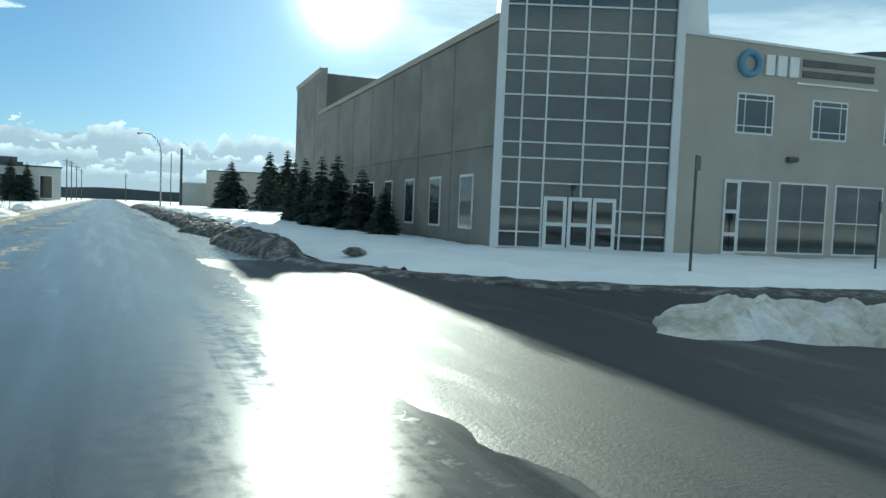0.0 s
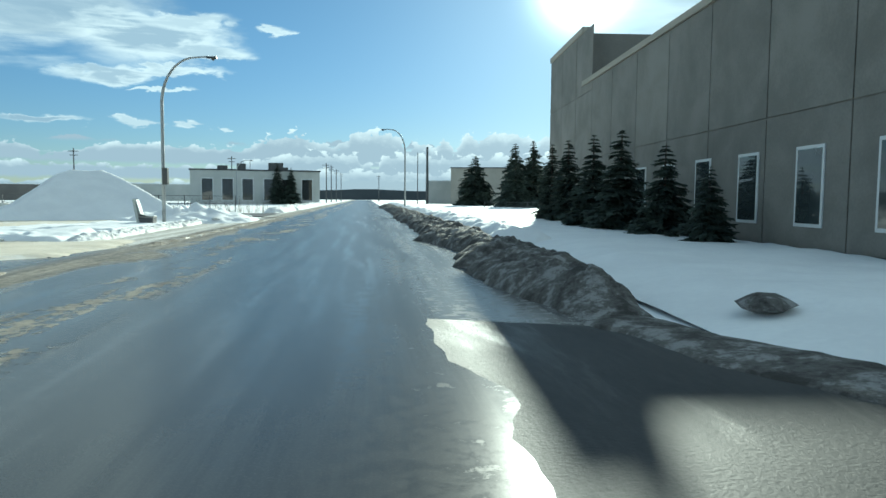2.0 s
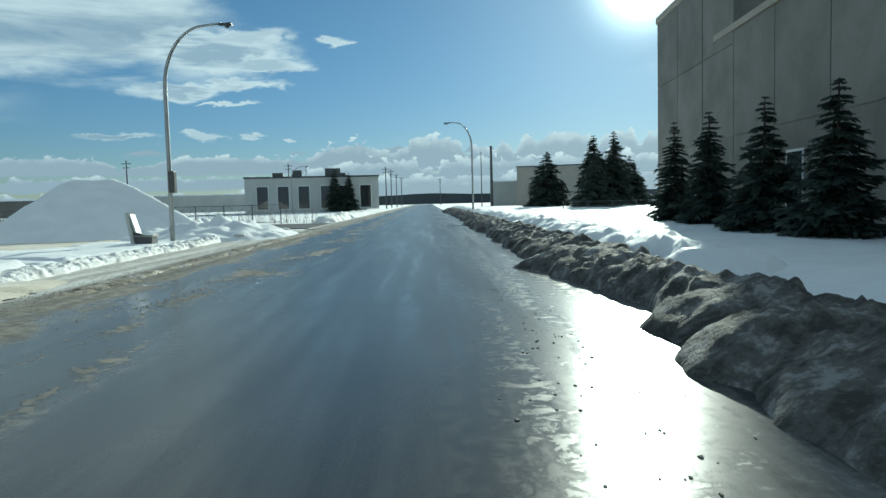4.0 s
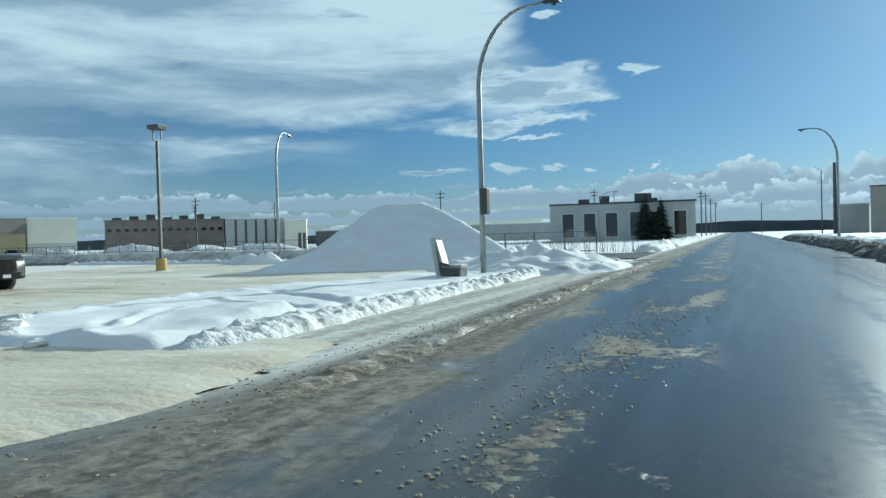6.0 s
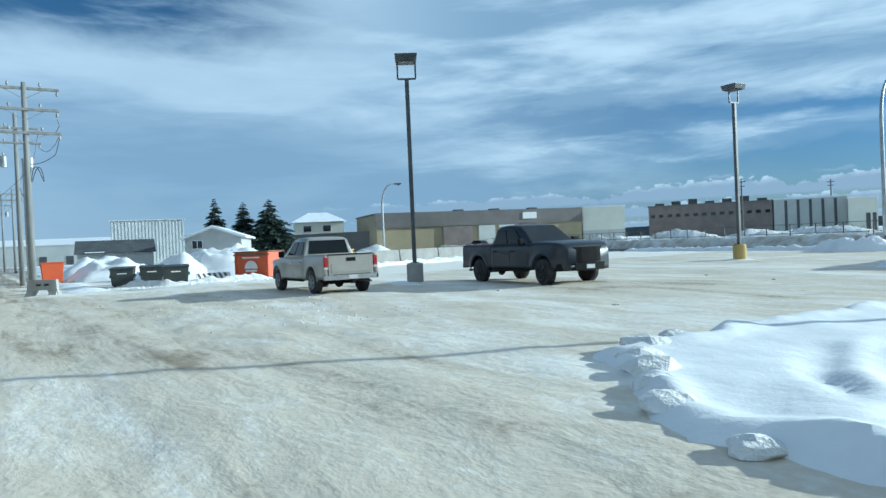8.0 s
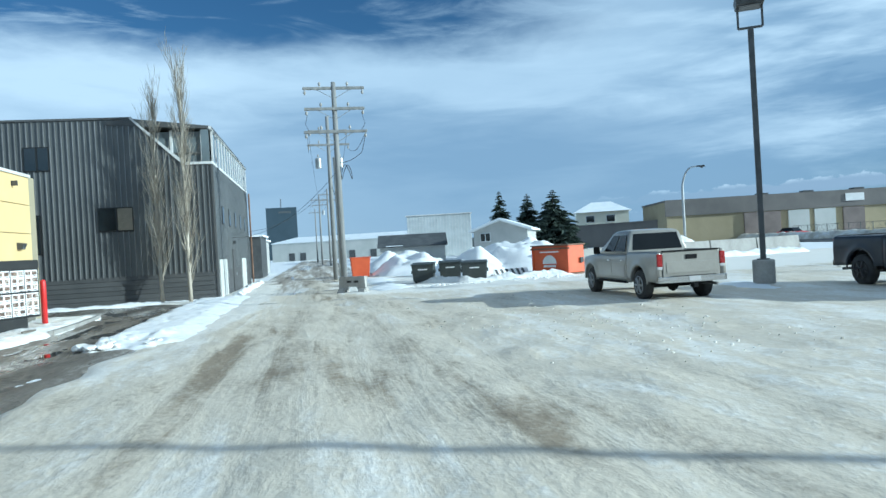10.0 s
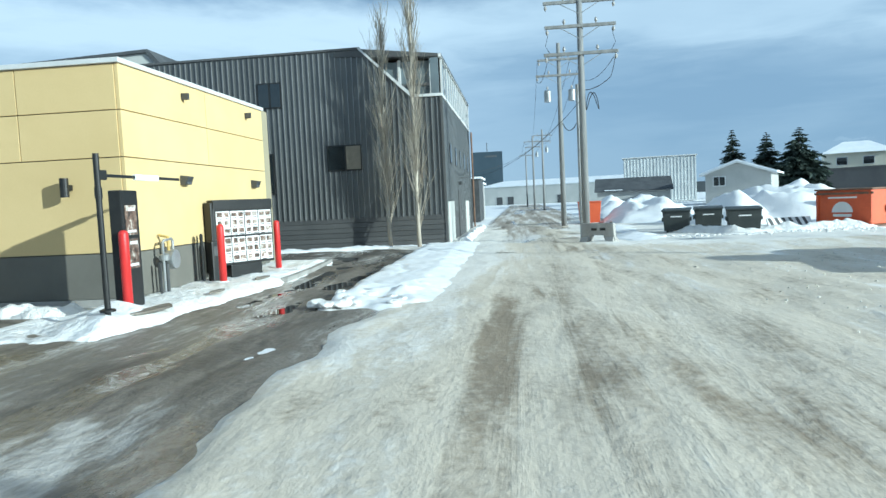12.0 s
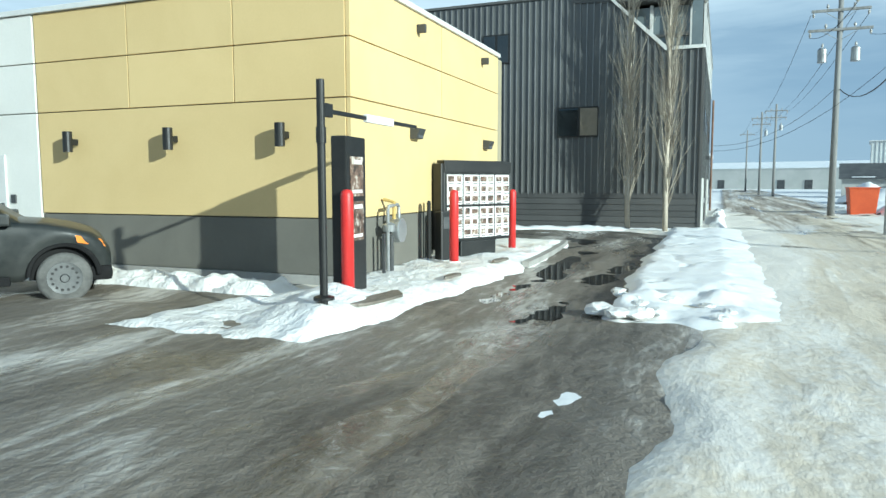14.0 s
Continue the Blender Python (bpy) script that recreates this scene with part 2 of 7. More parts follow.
M["yellow"] = material("yellow_stucco", [(0.60, 0.455, 0.215), (0.65, 0.50, 0.245)], 0.85, 0, 0.5, 30, 0.25, 160, vary=0.03, depth=0.004)
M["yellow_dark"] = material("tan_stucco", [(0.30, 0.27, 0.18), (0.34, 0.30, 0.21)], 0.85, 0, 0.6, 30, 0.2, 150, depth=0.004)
M["grey_band"] = material("charcoal_stucco", [(0.135, 0.13, 0.11), (0.165, 0.158, 0.135)], 0.85, 0, 0.8, 25, 0.25, 150, vary=0.04, depth=0.004)
M["white_stucco"] = material("white_stucco", [(0.66, 0.65, 0.61), (0.72, 0.71, 0.67)], 0.85, 0, 0.6, 30, 0.2, 140, depth=0.004)
M["beige"] = material("beige_stucco", [(0.37, 0.34, 0.285), (0.43, 0.395, 0.335)], 0.88, 0, 0.35, 22, 0.25, 120, depth=0.004)
M["stone"] = material("dark_cladding", [(0.16, 0.15, 0.13), (0.24, 0.225, 0.20)], 0.7, 0, 0.4, 12, 0.3, 30, vary=0.08, depth=0.01)
M["siding"] = material("charcoal_steel_siding", [(0.10, 0.106, 0.106), (0.13, 0.136, 0.134)], 0.45, 0.15, 0.6, 20, 0.12, 30, stretch=(1, 1, 0.25), vary=0.10, depth=0.006)
# paler than the siding: the sun's glints on the lane ribs, put into the colour
M["siding_rib_glint"] = material("siding_rib_glint", [(0.18, 0.18, 0.18), (0.25, 0.25, 0.25)], 0.35, 0.45, 0.6, 20, 0.05, 30, vary=0.18)
M["siding_low"] = material("charcoal_plank_cladding", [(0.075, 0.076, 0.075), (0.098, 0.098, 0.096)], 0.55, 0.1, 0.8, 25, 0.15, 40, vary=0.10)
M["trim"] = material("pale_metal_trim", [(0.60, 0.60, 0.58), (0.70, 0.70, 0.68)], 0.45, 0.1, 0.7, 20, 0.05, 40)
M["panel"] = material("pale_translucent_panel", [(0.55, 0.58, 0.57), (0.66, 0.69, 0.68)], 0.3, 0, 0.7, 20, 0.05, 20, vary=0.08)
M["glass"] = glass("dark_glazing", (0.02, 0.026, 0.030))
M["glass_sky"] = glass("grey_frosted_glazing", (0.16, 0.19, 0.20), 0.12)
M["tan_pane"] = material("tan_window_pane", [(0.20, 0.17, 0.12), (0.26, 0.22, 0.16)], 0.6, 0, 2.0, 20, 0.05, 30)
M["glass_green"] = glass("grey_green_glazing", (0.05, 0.062, 0.062), 0.05)
M["glass_car"] = material("tinted_car_glass", [(0.010, 0.012, 0.014), (0.014, 0.016, 0.018)], 0.03, 0, 0.4, 3.0, 0.0, 1.5, spec=0.2)
M["mullion"] = material("white_mullion", [(0.62, 0.63, 0.62), (0.70, 0.71, 0.70)], 0.45, 0.1, 0.6, 20, 0.03, 40)
M["red"] = material("red_paint", [(0.50, 0.022, 0.022), (0.62, 0.035, 0.03)], 0.45, 0, 1.5, 30, 0.1, 60)
M["black"] = material("black_powder_coat", [(0.012, 0.013, 0.013), (0.024, 0.024, 0.023)], 0.45, 0.1, 1.5, 30, 0.1, 80)
M["steel"] = material("galvanised_steel", [(0.30, 0.31, 0.31), (0.42, 0.43, 0.43)], 0.45, 0.6, 2.0, 25, 0.05, 50)
M["steel_dark"] = material("weathered_steel", [(0.075, 0.078, 0.08), (0.12, 0.122, 0.122)], 0.5, 0.5, 2.0, 25, 0.06, 50)
M["wood"] = material("grey_weathered_timber", [(0.17, 0.172, 0.168), (0.28, 0.28, 0.27)], 0.85, 0, 1.2, 10, 0.4, 30, stretch=(4, 4, 0.3), depth=0.01)
M["concrete"] = material("concrete", [(0.26, 0.25, 0.23), (0.37, 0.36, 0.335)], 0.85, 0, 1.2, 14, 0.35, 40, depth=0.006)
M["yellow_base"] = material("yellow_painted_concrete", [(0.42, 0.30, 0.09), (0.52, 0.38, 0.13)], 0.75, 0, 1.5, 14, 0.3, 40, depth=0.005)
M["orange"] = material("orange_painted_steel", [(0.50, 0.082, 0.026), (0.62, 0.115, 0.034)], 0.5, 0, 0.9, 16, 0.12, 30, vary=0.04)
M["bin"] = material("dark_grey_painted_steel", [(0.032, 0.038, 0.036), (0.055, 0.062, 0.058)], 0.5, 0.1, 1.2, 16, 0.12, 30, vary=0.1)
M["print_white"] = material("white_print", [(0.72, 0.71, 0.68), (0.80, 0.79, 0.77)], 0.5, 0, 2.0, 40, 0.0, 10)
M["print_dark"] = material("dark_print", [(0.05, 0.05, 0.05), (0.07, 0.07, 0.07)], 0.5, 0, 2.0, 40, 0.0, 10)
M["food"] = material("printed_pictures", [(0.035, 0.028, 0.024), (0.16, 0.10, 0.07), (0.52, 0.48, 0.42)], 0.4, 0, 7.0, 40, 0.0, 10, vary=0.2)
M["blue"] = material("blue_sign_face", [(0.10, 0.24, 0.36), (0.12, 0.27, 0.40)], 0.5, 0, 1.0, 20, 0.0, 10)
M["paint_black"] = material("blue_black_car_paint", [(0.014, 0.018, 0.026), (0.030, 0.034, 0.042)], 0.4, 0.0, 1.2, 20, 0.0, 30, coat=0.25, spec=0.4)
M["paint_silver"] = material("pewter_car_paint", [(0.30, 0.285, 0.25), (0.37, 0.35, 0.31)], 0.38, 0.35, 0.9, 20, 0.02, 30, coat=0.6)
M["paint_dark"] = material("dark_green_car_paint", [(0.012, 0.016, 0.016), (0.032, 0.034, 0.032)], 0.45, 0.0, 1.2, 14, 0.0, 30, coat=0.25, spec=0.35)
M["paint_far"] = material("pale_car_paint", [(0.40, 0.42, 0.45), (0.55, 0.56, 0.58)], 0.4, 0.2, 1.2, 20, 0.02, 30, coat=0.5, vary=0.4)
M["chrome"] = material("chrome", [(0.55, 0.55, 0.55), (0.65, 0.65, 0.65)], 0.15, 1.0, 2.0, 20, 0.02, 30)
M["alloy"] = material("grey_alloy", [(0.28, 0.28, 0.28), (0.36, 0.36, 0.35)], 0.4, 0.7, 3.0, 20, 0.05, 30)
M["rim_dark"] = material("black_alloy", [(0.02, 0.02, 0.02), (0.035, 0.035, 0.035)], 0.4, 0.4, 3.0, 20, 0.05, 30)
M["tyre"] = material("tyre_rubber", [(0.018, 0.018, 0.018), (0.05, 0.048, 0.045)], 0.85, 0, 4.0, 30, 0.3, 60)
M["tyre_dusty"] = material("salt_dusted_rubber", [(0.075, 0.075, 0.072), (0.14, 0.138, 0.13)], 0.9, 0, 4.0, 30, 0.3, 60)
M["tail"] = material("red_lamp_lens", [(0.22, 0.012, 0.014), (0.32, 0.022, 0.022)], 0.28, 0, 3.0, 20, 0.03, 30)
M["headlamp"] = material("clear_lamp_lens", [(0.07, 0.075, 0.08), (0.13, 0.135, 0.14)], 0.55, 0.0, 6.0, 20, 0.05, 30)
M["lamp_smoked"] = material("smoked_lamp_lens", [(0.03, 0.032, 0.035), (0.07, 0.072, 0.075)], 0.5, 0.0, 6.0, 20, 0.05, 30, spec=0.2)
M["plate"] = material("plate_white", [(0.40, 0.40, 0.40), (0.50, 0.50, 0.50)], 0.5, 0, 3.0, 20, 0.0, 30)
M["amber"] = material("amber_lens", [(0.60, 0.20, 0.03), (0.70, 0.26, 0.05)], 0.25, 0, 3.0, 20, 0.0, 30)
M["needles"] = material("spruce_needles", [(0.026, 0.042, 0.032), (0.065, 0.088, 0.066)], 0.8, 0, 0.8, 8, 0.3, 12)
M["bark"] = material("spruce_bark", [(0.06, 0.045, 0.035), (0.11, 0.085, 0.065)], 0.9, 0, 2.0, 20, 0.5, 30)
M["aspen"] = material("pale_poplar_bark", [(0.34, 0.30, 0.24), (0.52, 0.47, 0.38)], 0.85, 0, 1.5, 14, 0.3, 30)
M["brush"] = material("bare_brush", [(0.13, 0.095, 0.065), (0.22, 0.165, 0.115)], 0.9, 0, 1.5, 14, 0.2, 30)
M["brown_wall"] = material("dark_brown_fascia", [(0.14, 0.13, 0.12), (0.18, 0.165, 0.15)], 0.8, 0, 0.3, 10, 0.2, 20)
M["tan_wall"] = material("ochre_block_wall", [(0.33, 0.28, 0.17), (0.40, 0.335, 0.21)], 0.85, 0, 0.3, 10, 0.2, 20)
M["cream_wall"] = material("cream_siding", [(0.68, 0.66, 0.55), (0.76, 0.74, 0.62)], 0.75, 0, 0.3, 10, 0.15, 20)
M["brick"] = material("far_brick", [(0.17, 0.14, 0.125), (0.23, 0.19, 0.17)], 0.85, 0, 0.5, 14, 0.2, 30)
M["pale_wall"] = material("pale_panel_wall", [(0.45, 0.46, 0.43), (0.53, 0.53, 0.50)], 0.8, 0, 0.3, 12, 0.15, 20)
M["house_wall"] = material("grey_vinyl_siding", [(0.36, 0.365, 0.345), (0.42, 0.42, 0.40)], 0.75, 0, 0.5, 12, 0.15, 25)
M["roof_dark"] = material("dark_shingles", [(0.05, 0.055, 0.06), (0.085, 0.09, 0.095)], 0.9, 0, 0.8, 10, 0.3, 20)
M["roof_snow"] = material("snow_on_roof", [(0.72, 0.75, 0.78), (0.82, 0.84, 0.85)], 0.8, 0, 0.5, 8, 0.4, 4)
M["tower_dark"] = material("dark_blue_tower", [(0.022, 0.04, 0.055), (0.032, 0.052, 0.07)], 0.5, 0, 0.1, 2, 0.05, 5)
M["ridge"] = material("far_wooded_ridge", [(0.05, 0.062, 0.07), (0.085, 0.095, 0.10)], 1.0, 0, 0.01, 0.06, 0.0, 1)
M["cable"] = material("black_cable", [(0.02, 0.02, 0.02), (0.03, 0.03, 0.03)], 0.7, 0, 2, 10, 0, 10)
M["porcelain"] = material("grey_porcelain", [(0.28, 0.27, 0.25), (0.36, 0.35, 0.33)], 0.3, 0, 3, 20, 0, 10)
M["rust"] = material("rusty_steel", [(0.14, 0.08, 0.05), (0.24, 0.15, 0.10)], 0.85, 0.1, 2, 20, 0.3, 40)
M["ram_trim"] = material("matt_black_trim", [(0.010, 0.010, 0.011), (0.018, 0.018, 0.018)], 0.85, 0, 2, 20, 0.05, 40, spec=0.15)


def road_material():
    """Asphalt with wheel streaks, sanded slush towards one gutter, a wet melt line along the other, packed snow past the kerb."""
    m = bpy.data.materials.new("street_asphalt")
    m.use_nodes = True
    n = Nodes(m.node_tree)
    out, p = n.add("ShaderNodeOutputMaterial"), n.add("ShaderNodeBsdfPrincipled")
    n.t.links.new(p.outputs[0], out.inputs[0])
    tc, sep = n.add("ShaderNodeTexCoord"), n.add("ShaderNodeSeparateXYZ")
    n.put(sep.inputs[0], tc.outputs["Object"])
    x, y, z = sep.outputs
    o = n.math("ADD", n.math("ADD", x, n.math("MULTIPLY", y, 0.040)), 0.45)      # metres right of the middle
    streak = n.noise(n.xyz(n.math("MULTIPLY", o, 1.3), n.math("MULTIPLY", y, 0.07), 0.0), 1.6, 6.0, 0.62, 0.3)
    blotch = n.noise(n.xyz(n.math("MULTIPLY", o, 0.7), n.math("MULTIPLY", y, 0.28), 4.0), 1.2, 6.0, 0.6, 0.5)
    grain = n.noise(tc.outputs["Object"], 55.0, 4.0, 0.7)
    chunk = n.noise(tc.outputs["Object"], 5.0, 5.0, 0.7, 0.4)
    base = n.mix(n.ramp(streak, 0.32, 0.70), (0.036, 0.039, 0.042, 1), (0.072, 0.074, 0.074, 1))
    base = n.mix(n.math("MULTIPLY", n.ramp(grain, 0.45, 0.75), 0.35), base, (0.11, 0.108, 0.10, 1))
    left = n.math("MULTIPLY", n.ramp(o, -5.6, -4.2, 0.35, 1.0), n.ramp(n.math("ADD", o, n.math("MULTIPLY", n.math("SUBTRACT", blotch, 0.5), 4.0)), -3.6, -2.6, 1.0, 0.0))
    middle = n.math("MULTIPLY", n.math("MULTIPLY", n.ramp(o, -2.4, -1.7), n.ramp(o, -0.9, -0.2, 1.0, 0.0)), n.ramp(n.math("ADD", blotch, n.math("MULTIPLY", n.math("SUBTRACT", chunk, 0.5), 0.5)), 0.52, 0.60))
    right = n.math("MULTIPLY", n.ramp(o, 2.9, 4.6), n.ramp(n.math("ADD", streak, n.math("MULTIPLY", chunk, 0.3)), 0.50, 0.72))
    sandy = n.mix(n.ramp(n.math("ADD", n.math("MULTIPLY", chunk, 0.5), n.math("MULTIPLY", streak, 0.5)), 0.38, 0.62), (0.075, 0.063, 0.048, 1), (0.33, 0.29, 0.225, 1))
    col = n.mix(n.math("MINIMUM", n.math("ADD", left, middle), 1.0), base, sandy)
    col = n.mix(n.math("MULTIPLY", right, 0.7), col, (0.22, 0.215, 0.205, 1))
    snowy = n.ramp(n.math("ADD", o, n.math("MULTIPLY", n.math("SUBTRACT", chunk, 0.5), 1.4)), -5.2, -4.6, 1.0, 0.0)
    snowy = n.math("MULTIPLY", snowy, n.ramp(y, 25.0, 30.0))
    col = n.mix(snowy, col, n.mix(n.ramp(n.math("ADD", n.math("MULTIPLY", chunk, 0.5), n.math("MULTIPLY", streak, 0.5)), 0.40, 0.62), (0.33, 0.295, 0.24, 1), (0.74, 0.715, 0.66, 1)))
    n.put(p.inputs["Base Color"], col)
    wet = n.math("MULTIPLY", n.ramp(n.math("ADD", n.math("MULTIPLY", streak, 0.6), n.math("MULTIPLY", chunk, 0.4)), 0.46, 0.64), n.ramp(o, 1.5, 4.0, 0.45, 1.0))
    dull = n.math("MINIMUM", n.math("ADD", n.math("ADD", left, middle), snowy), 1.0)
    n.put(p.inputs["Roughness"], n.math("MAXIMUM", n.math("MAXIMUM", n.ramp(wet, 0, 1, 0.27, 0.11, False), n.math("MULTIPLY", n.ramp(o, 2.2, 3.6), n.ramp(n.math("ADD", n.math("MULTIPLY", chunk, 0.6), n.math("MULTIPLY", streak, 0.4)), 0.44, 0.64, 0.06, 0.42))), n.math("MULTIPLY", dull, 0.60)))
    n.put(p.inputs["Specular IOR Level"], n.ramp(o, 1.6, 3.4, 0.27, 0.04))
    b = n.add("ShaderNodeBump")
    b.inputs["Strength"].default_value = 0.45
    b.inputs["Distance"].default_value = 0.005
    n.put(b.inputs["Height"], n.math("ADD", n.math("MULTIPLY", grain, 0.09), n.math("MULTIPLY", n.math("MULTIPLY", chunk, 7.0), n.math("MINIMUM", n.math("ADD", n.math("ADD", left, middle), snowy), 1.0))))
    n.put(p.inputs["Normal"], b.outputs[0])
    return m


def lot_material():
    """Packed snow, sanded and driven over: white crust, tan streaks along the ways of driving, brown wheel tracks towards the alley."""
    m = bpy.data.materials.new("packed_snow")
    m.use_nodes = True
    n = Nodes(m.node_tree)
    out, p = n.add("ShaderNodeOutputMaterial"), n.add("ShaderNodeBsdfPrincipled")
    n.t.links.new(p.outputs[0], out.inputs[0])
    tc, spin, sep = n.add("ShaderNodeTexCoord"), n.add("ShaderNodeMapping"), n.add("ShaderNodeSeparateXYZ")
    spin.inputs["Rotation"].default_value = (0, 0, radians(-9.8))
    n.put(spin.inputs[0], tc.outputs["Object"])
    n.put(sep.inputs[0], spin.outputs[0])
    u, v, z = sep.outputs
    wide = n.noise(n.xyz(n.math("MULTIPLY", u, 0.10), n.math("MULTIPLY", v, 0.33), 2.0), 1.0, 5.0, 0.55, 0.8)
    mid = n.noise(n.xyz(n.math("MULTIPLY", u, 0.35), n.math("MULTIPLY", v, 1.15), 5.0), 1.0, 6.0, 0.62, 0.7)
    line = n.noise(n.xyz(n.math("MULTIPLY", u, 0.15), n.math("MULTIPLY", v, 1.7), 7.0), 1.0, 6.0, 0.66, 0.9)
    speck = n.noise(tc.outputs["Object"], 9.0, 4.0, 0.62)
    way = n.math("MULTIPLY", n.ramp(v, 24.2, 25.2), n.ramp(v, 28.4, 31.0, 1.0, 0.0))           # the way into the alley
    way = n.math("MULTIPLY", way, n.ramp(n.math("ADD", u, n.math("MULTIPLY", wide, 8.0)), -10.0, -4.0, 1.0, 0.35))
    f = n.math("ADD", n.math("ADD", n.math("MULTIPLY", wide, 0.42), n.math("MULTIPLY", mid, 0.36)), n.math("MULTIPLY", speck, 0.22))
    f = n.math("ADD", n.math("MULTIPLY", f, n.math("SUBTRACT", 1.0, n.math("MULTIPLY", way, 0.42))), n.math("MULTIPLY", n.math("MULTIPLY", line, way), 0.42))
    f = n.math("SUBTRACT", f, n.math("MULTIPLY", way, 0.06))
    loose = n.math("MULTIPLY", n.math("SUBTRACT", mid, 0.5), 3.0)
    verge = n.math("MULTIPLY", n.ramp(n.math("ADD", v, loose), 23.9, 25.6, 1.0, 0.0), n.ramp(u, -22.5, -24.0))      # loose snow along the ploughed strip
    far_side = n.math("MULTIPLY", n.ramp(n.math("ADD", v, loose), 27.0, 28.2), n.ramp(u, -31.5, -34.0))              # and round the pole and barrier
    f = n.math("ADD", f, n.math("MULTIPLY", n.math("MAXIMUM", verge, far_side), 0.16))
    low = n.mix(n.ramp(f, 0.33, 0.46), (0.30, 0.245, 0.175, 1), (0.66, 0.585, 0.465, 1))
    col = n.mix(n.ramp(f, 0.47, 0.59), low, (0.83, 0.785, 0.705, 1))
    n.put(p.inputs["Base Color"], col)
    n.put(p.inputs["Roughness"], n.ramp(n.math("ADD", mid, n.math("MULTIPLY", line, 0.4)), 0.5, 0.95, 0.75, 0.55))
    p.inputs["Specular IOR Level"].default_value = 0.25
    b = n.add("ShaderNodeBump")
    b.inputs["Strength"].default_value = 0.46
    b.inputs["Distance"].default_value = 0.07
    lumps = n.noise(n.xyz(n.math("MULTIPLY", u, 1.1), n.math("MULTIPLY", v, 2.4), 3.0), 1.0, 5.0, 0.58, 0.3)
    n.put(b.inputs["Height"], n.math("ADD", n.math("ADD", lumps, n.math("MULTIPLY", speck, 0.32)), n.math("MULTIPLY", n.math("MULTIPLY", line, way), 0.5)))
    n.put(p.inputs["Normal"], b.outputs[0])
    return m


M["packed"] = lot_material()
M["street"] = road_material()


# ---- building blocks ----
def mesh_of(name, bm, mat, smooth=False):
    me = bpy.data.meshes.new(name)
    bmesh.ops.recalc_face_normals(bm, faces=bm.faces)
    bm.to_mesh(me)
    bm.free()
    if mat:
        me.materials.append(M[mat] if isinstance(mat, str) else mat)
    if smooth:
        me.shade_smooth()
    return me


def part(name, bm, mat, parent, label="", smooth=False):
    ob = new(name, mesh_of(name, bm, mat, smooth))
    ob.parent = parent
    return tagged(ob, label)


def thing(name, m, label, category, group="", kind=""):
    ob = new(name)
    ob.empty_display_size = 0.2
    ob.matrix_basis = m
    return tagged(ob, label, category, group, kind)


def box(x0, x1, y0, y1, z0, z1, bevel=0.0, bm=None):
    bm2 = bmesh.new()
    bmesh.ops.create_cube(bm2, size=1.0, matrix=Matrix.Translation(((x0 + x1) / 2, (y0 + y1) / 2, (z0 + z1) / 2)) @ Matrix.Diagonal((abs(x1 - x0), abs(y1 - y0), abs(z1 - z0), 1)))
    if bevel:
        bmesh.ops.bevel(bm2, geom=bm2.edges[:], offset=bevel, segments=2, profile=0.6, affect="EDGES", clamp_overlap=True)
    if bm is None:
        return bm2
    return merge(bm, bm2)


def merge(bm, other):
    me = bpy.data.meshes.new("tmp")
    other.to_mesh(me)
    other.free()
    bm.from_mesh(me)
    bpy.data.meshes.remove(me)
    return bm


def tube(points, radii, sides=10, bm=None, caps=True):
    """A round bar through points, with a radius at each."""
    bm = bm or bmesh.new()
    pts = [Vector(p) for p in points]
    radii = radii if isinstance(radii, (list, tuple)) else [radii] * len(pts)
    rings, ref = [], None
    for i, p in enumerate(pts):
        d = (pts[min(i + 1, len(pts) - 1)] - pts[max(i - 1, 0)]).normalized()
        if ref is None:
            ref = d.orthogonal().normalized()
        ref = (ref - d * ref.dot(d)).normalized()
        side = d.cross(ref)
        rings.append([bm.verts.new(p + radii[i] * (math.cos(a) * ref + math.sin(a) * side)) for a in (2 * math.pi * k / sides for k in range(sides))])
    for a, b in zip(rings, rings[1:]):
        for k in range(sides):
            bm.faces.new((a[k], a[(k + 1) % sides], b[(k + 1) % sides], b[k]))
    if caps:
        bm.faces.new(rings[0][::-1])
        bm.faces.new(rings[-1])
    return bm


def prism(outline, a, b, axis="y", bevel=0.0, bm=None):
    """An outline in a plane, drawn out from a to b across it."""
    put = {"y": lambda u, v, w: (u, w, v), "x": lambda u, v, w: (w, u, v), "z": lambda u, v, w: (u, v, w)}[axis]
    b2 = bmesh.new()
    lo = [b2.verts.new(put(u, v, a)) for u, v in outline]
    hi = [b2.verts.new(put(u, v, b)) for u, v in outline]
    b2.faces.new(lo)
    b2.faces.new(hi[::-1])
    n = len(outline)
    for i in range(n):
        b2.faces.new((lo[i], hi[i], hi[(i + 1) % n], lo[(i + 1) % n]))
    if bevel:
        rim = [e for e in b2.edges if len({v in lo for v in e.verts}) == 1]
        bmesh.ops.bevel(b2, geom=rim, offset=bevel, segments=2, profile=0.6, affect="EDGES", clamp_overlap=True)
    return b2 if bm is None else merge(bm, b2)


def hexa(low, high, bevel=0.0):
    """A block from four lower and four upper corners."""
    bm = bmesh.new()
    a, b = [bm.verts.new(p) for p in low], [bm.verts.new(p) for p in high]
    bm.faces.new(a[::-1])
    bm.faces.new(b)
    for i in range(4):
        bm.faces.new((a[i], a[(i + 1) % 4], b[(i + 1) % 4], b[i]))
    if bevel:
        bmesh.ops.bevel(bm, geom=bm.edges[:], offset=bevel, segments=2, profile=0.6, affect="EDGES", clamp_overlap=True)
    return bm


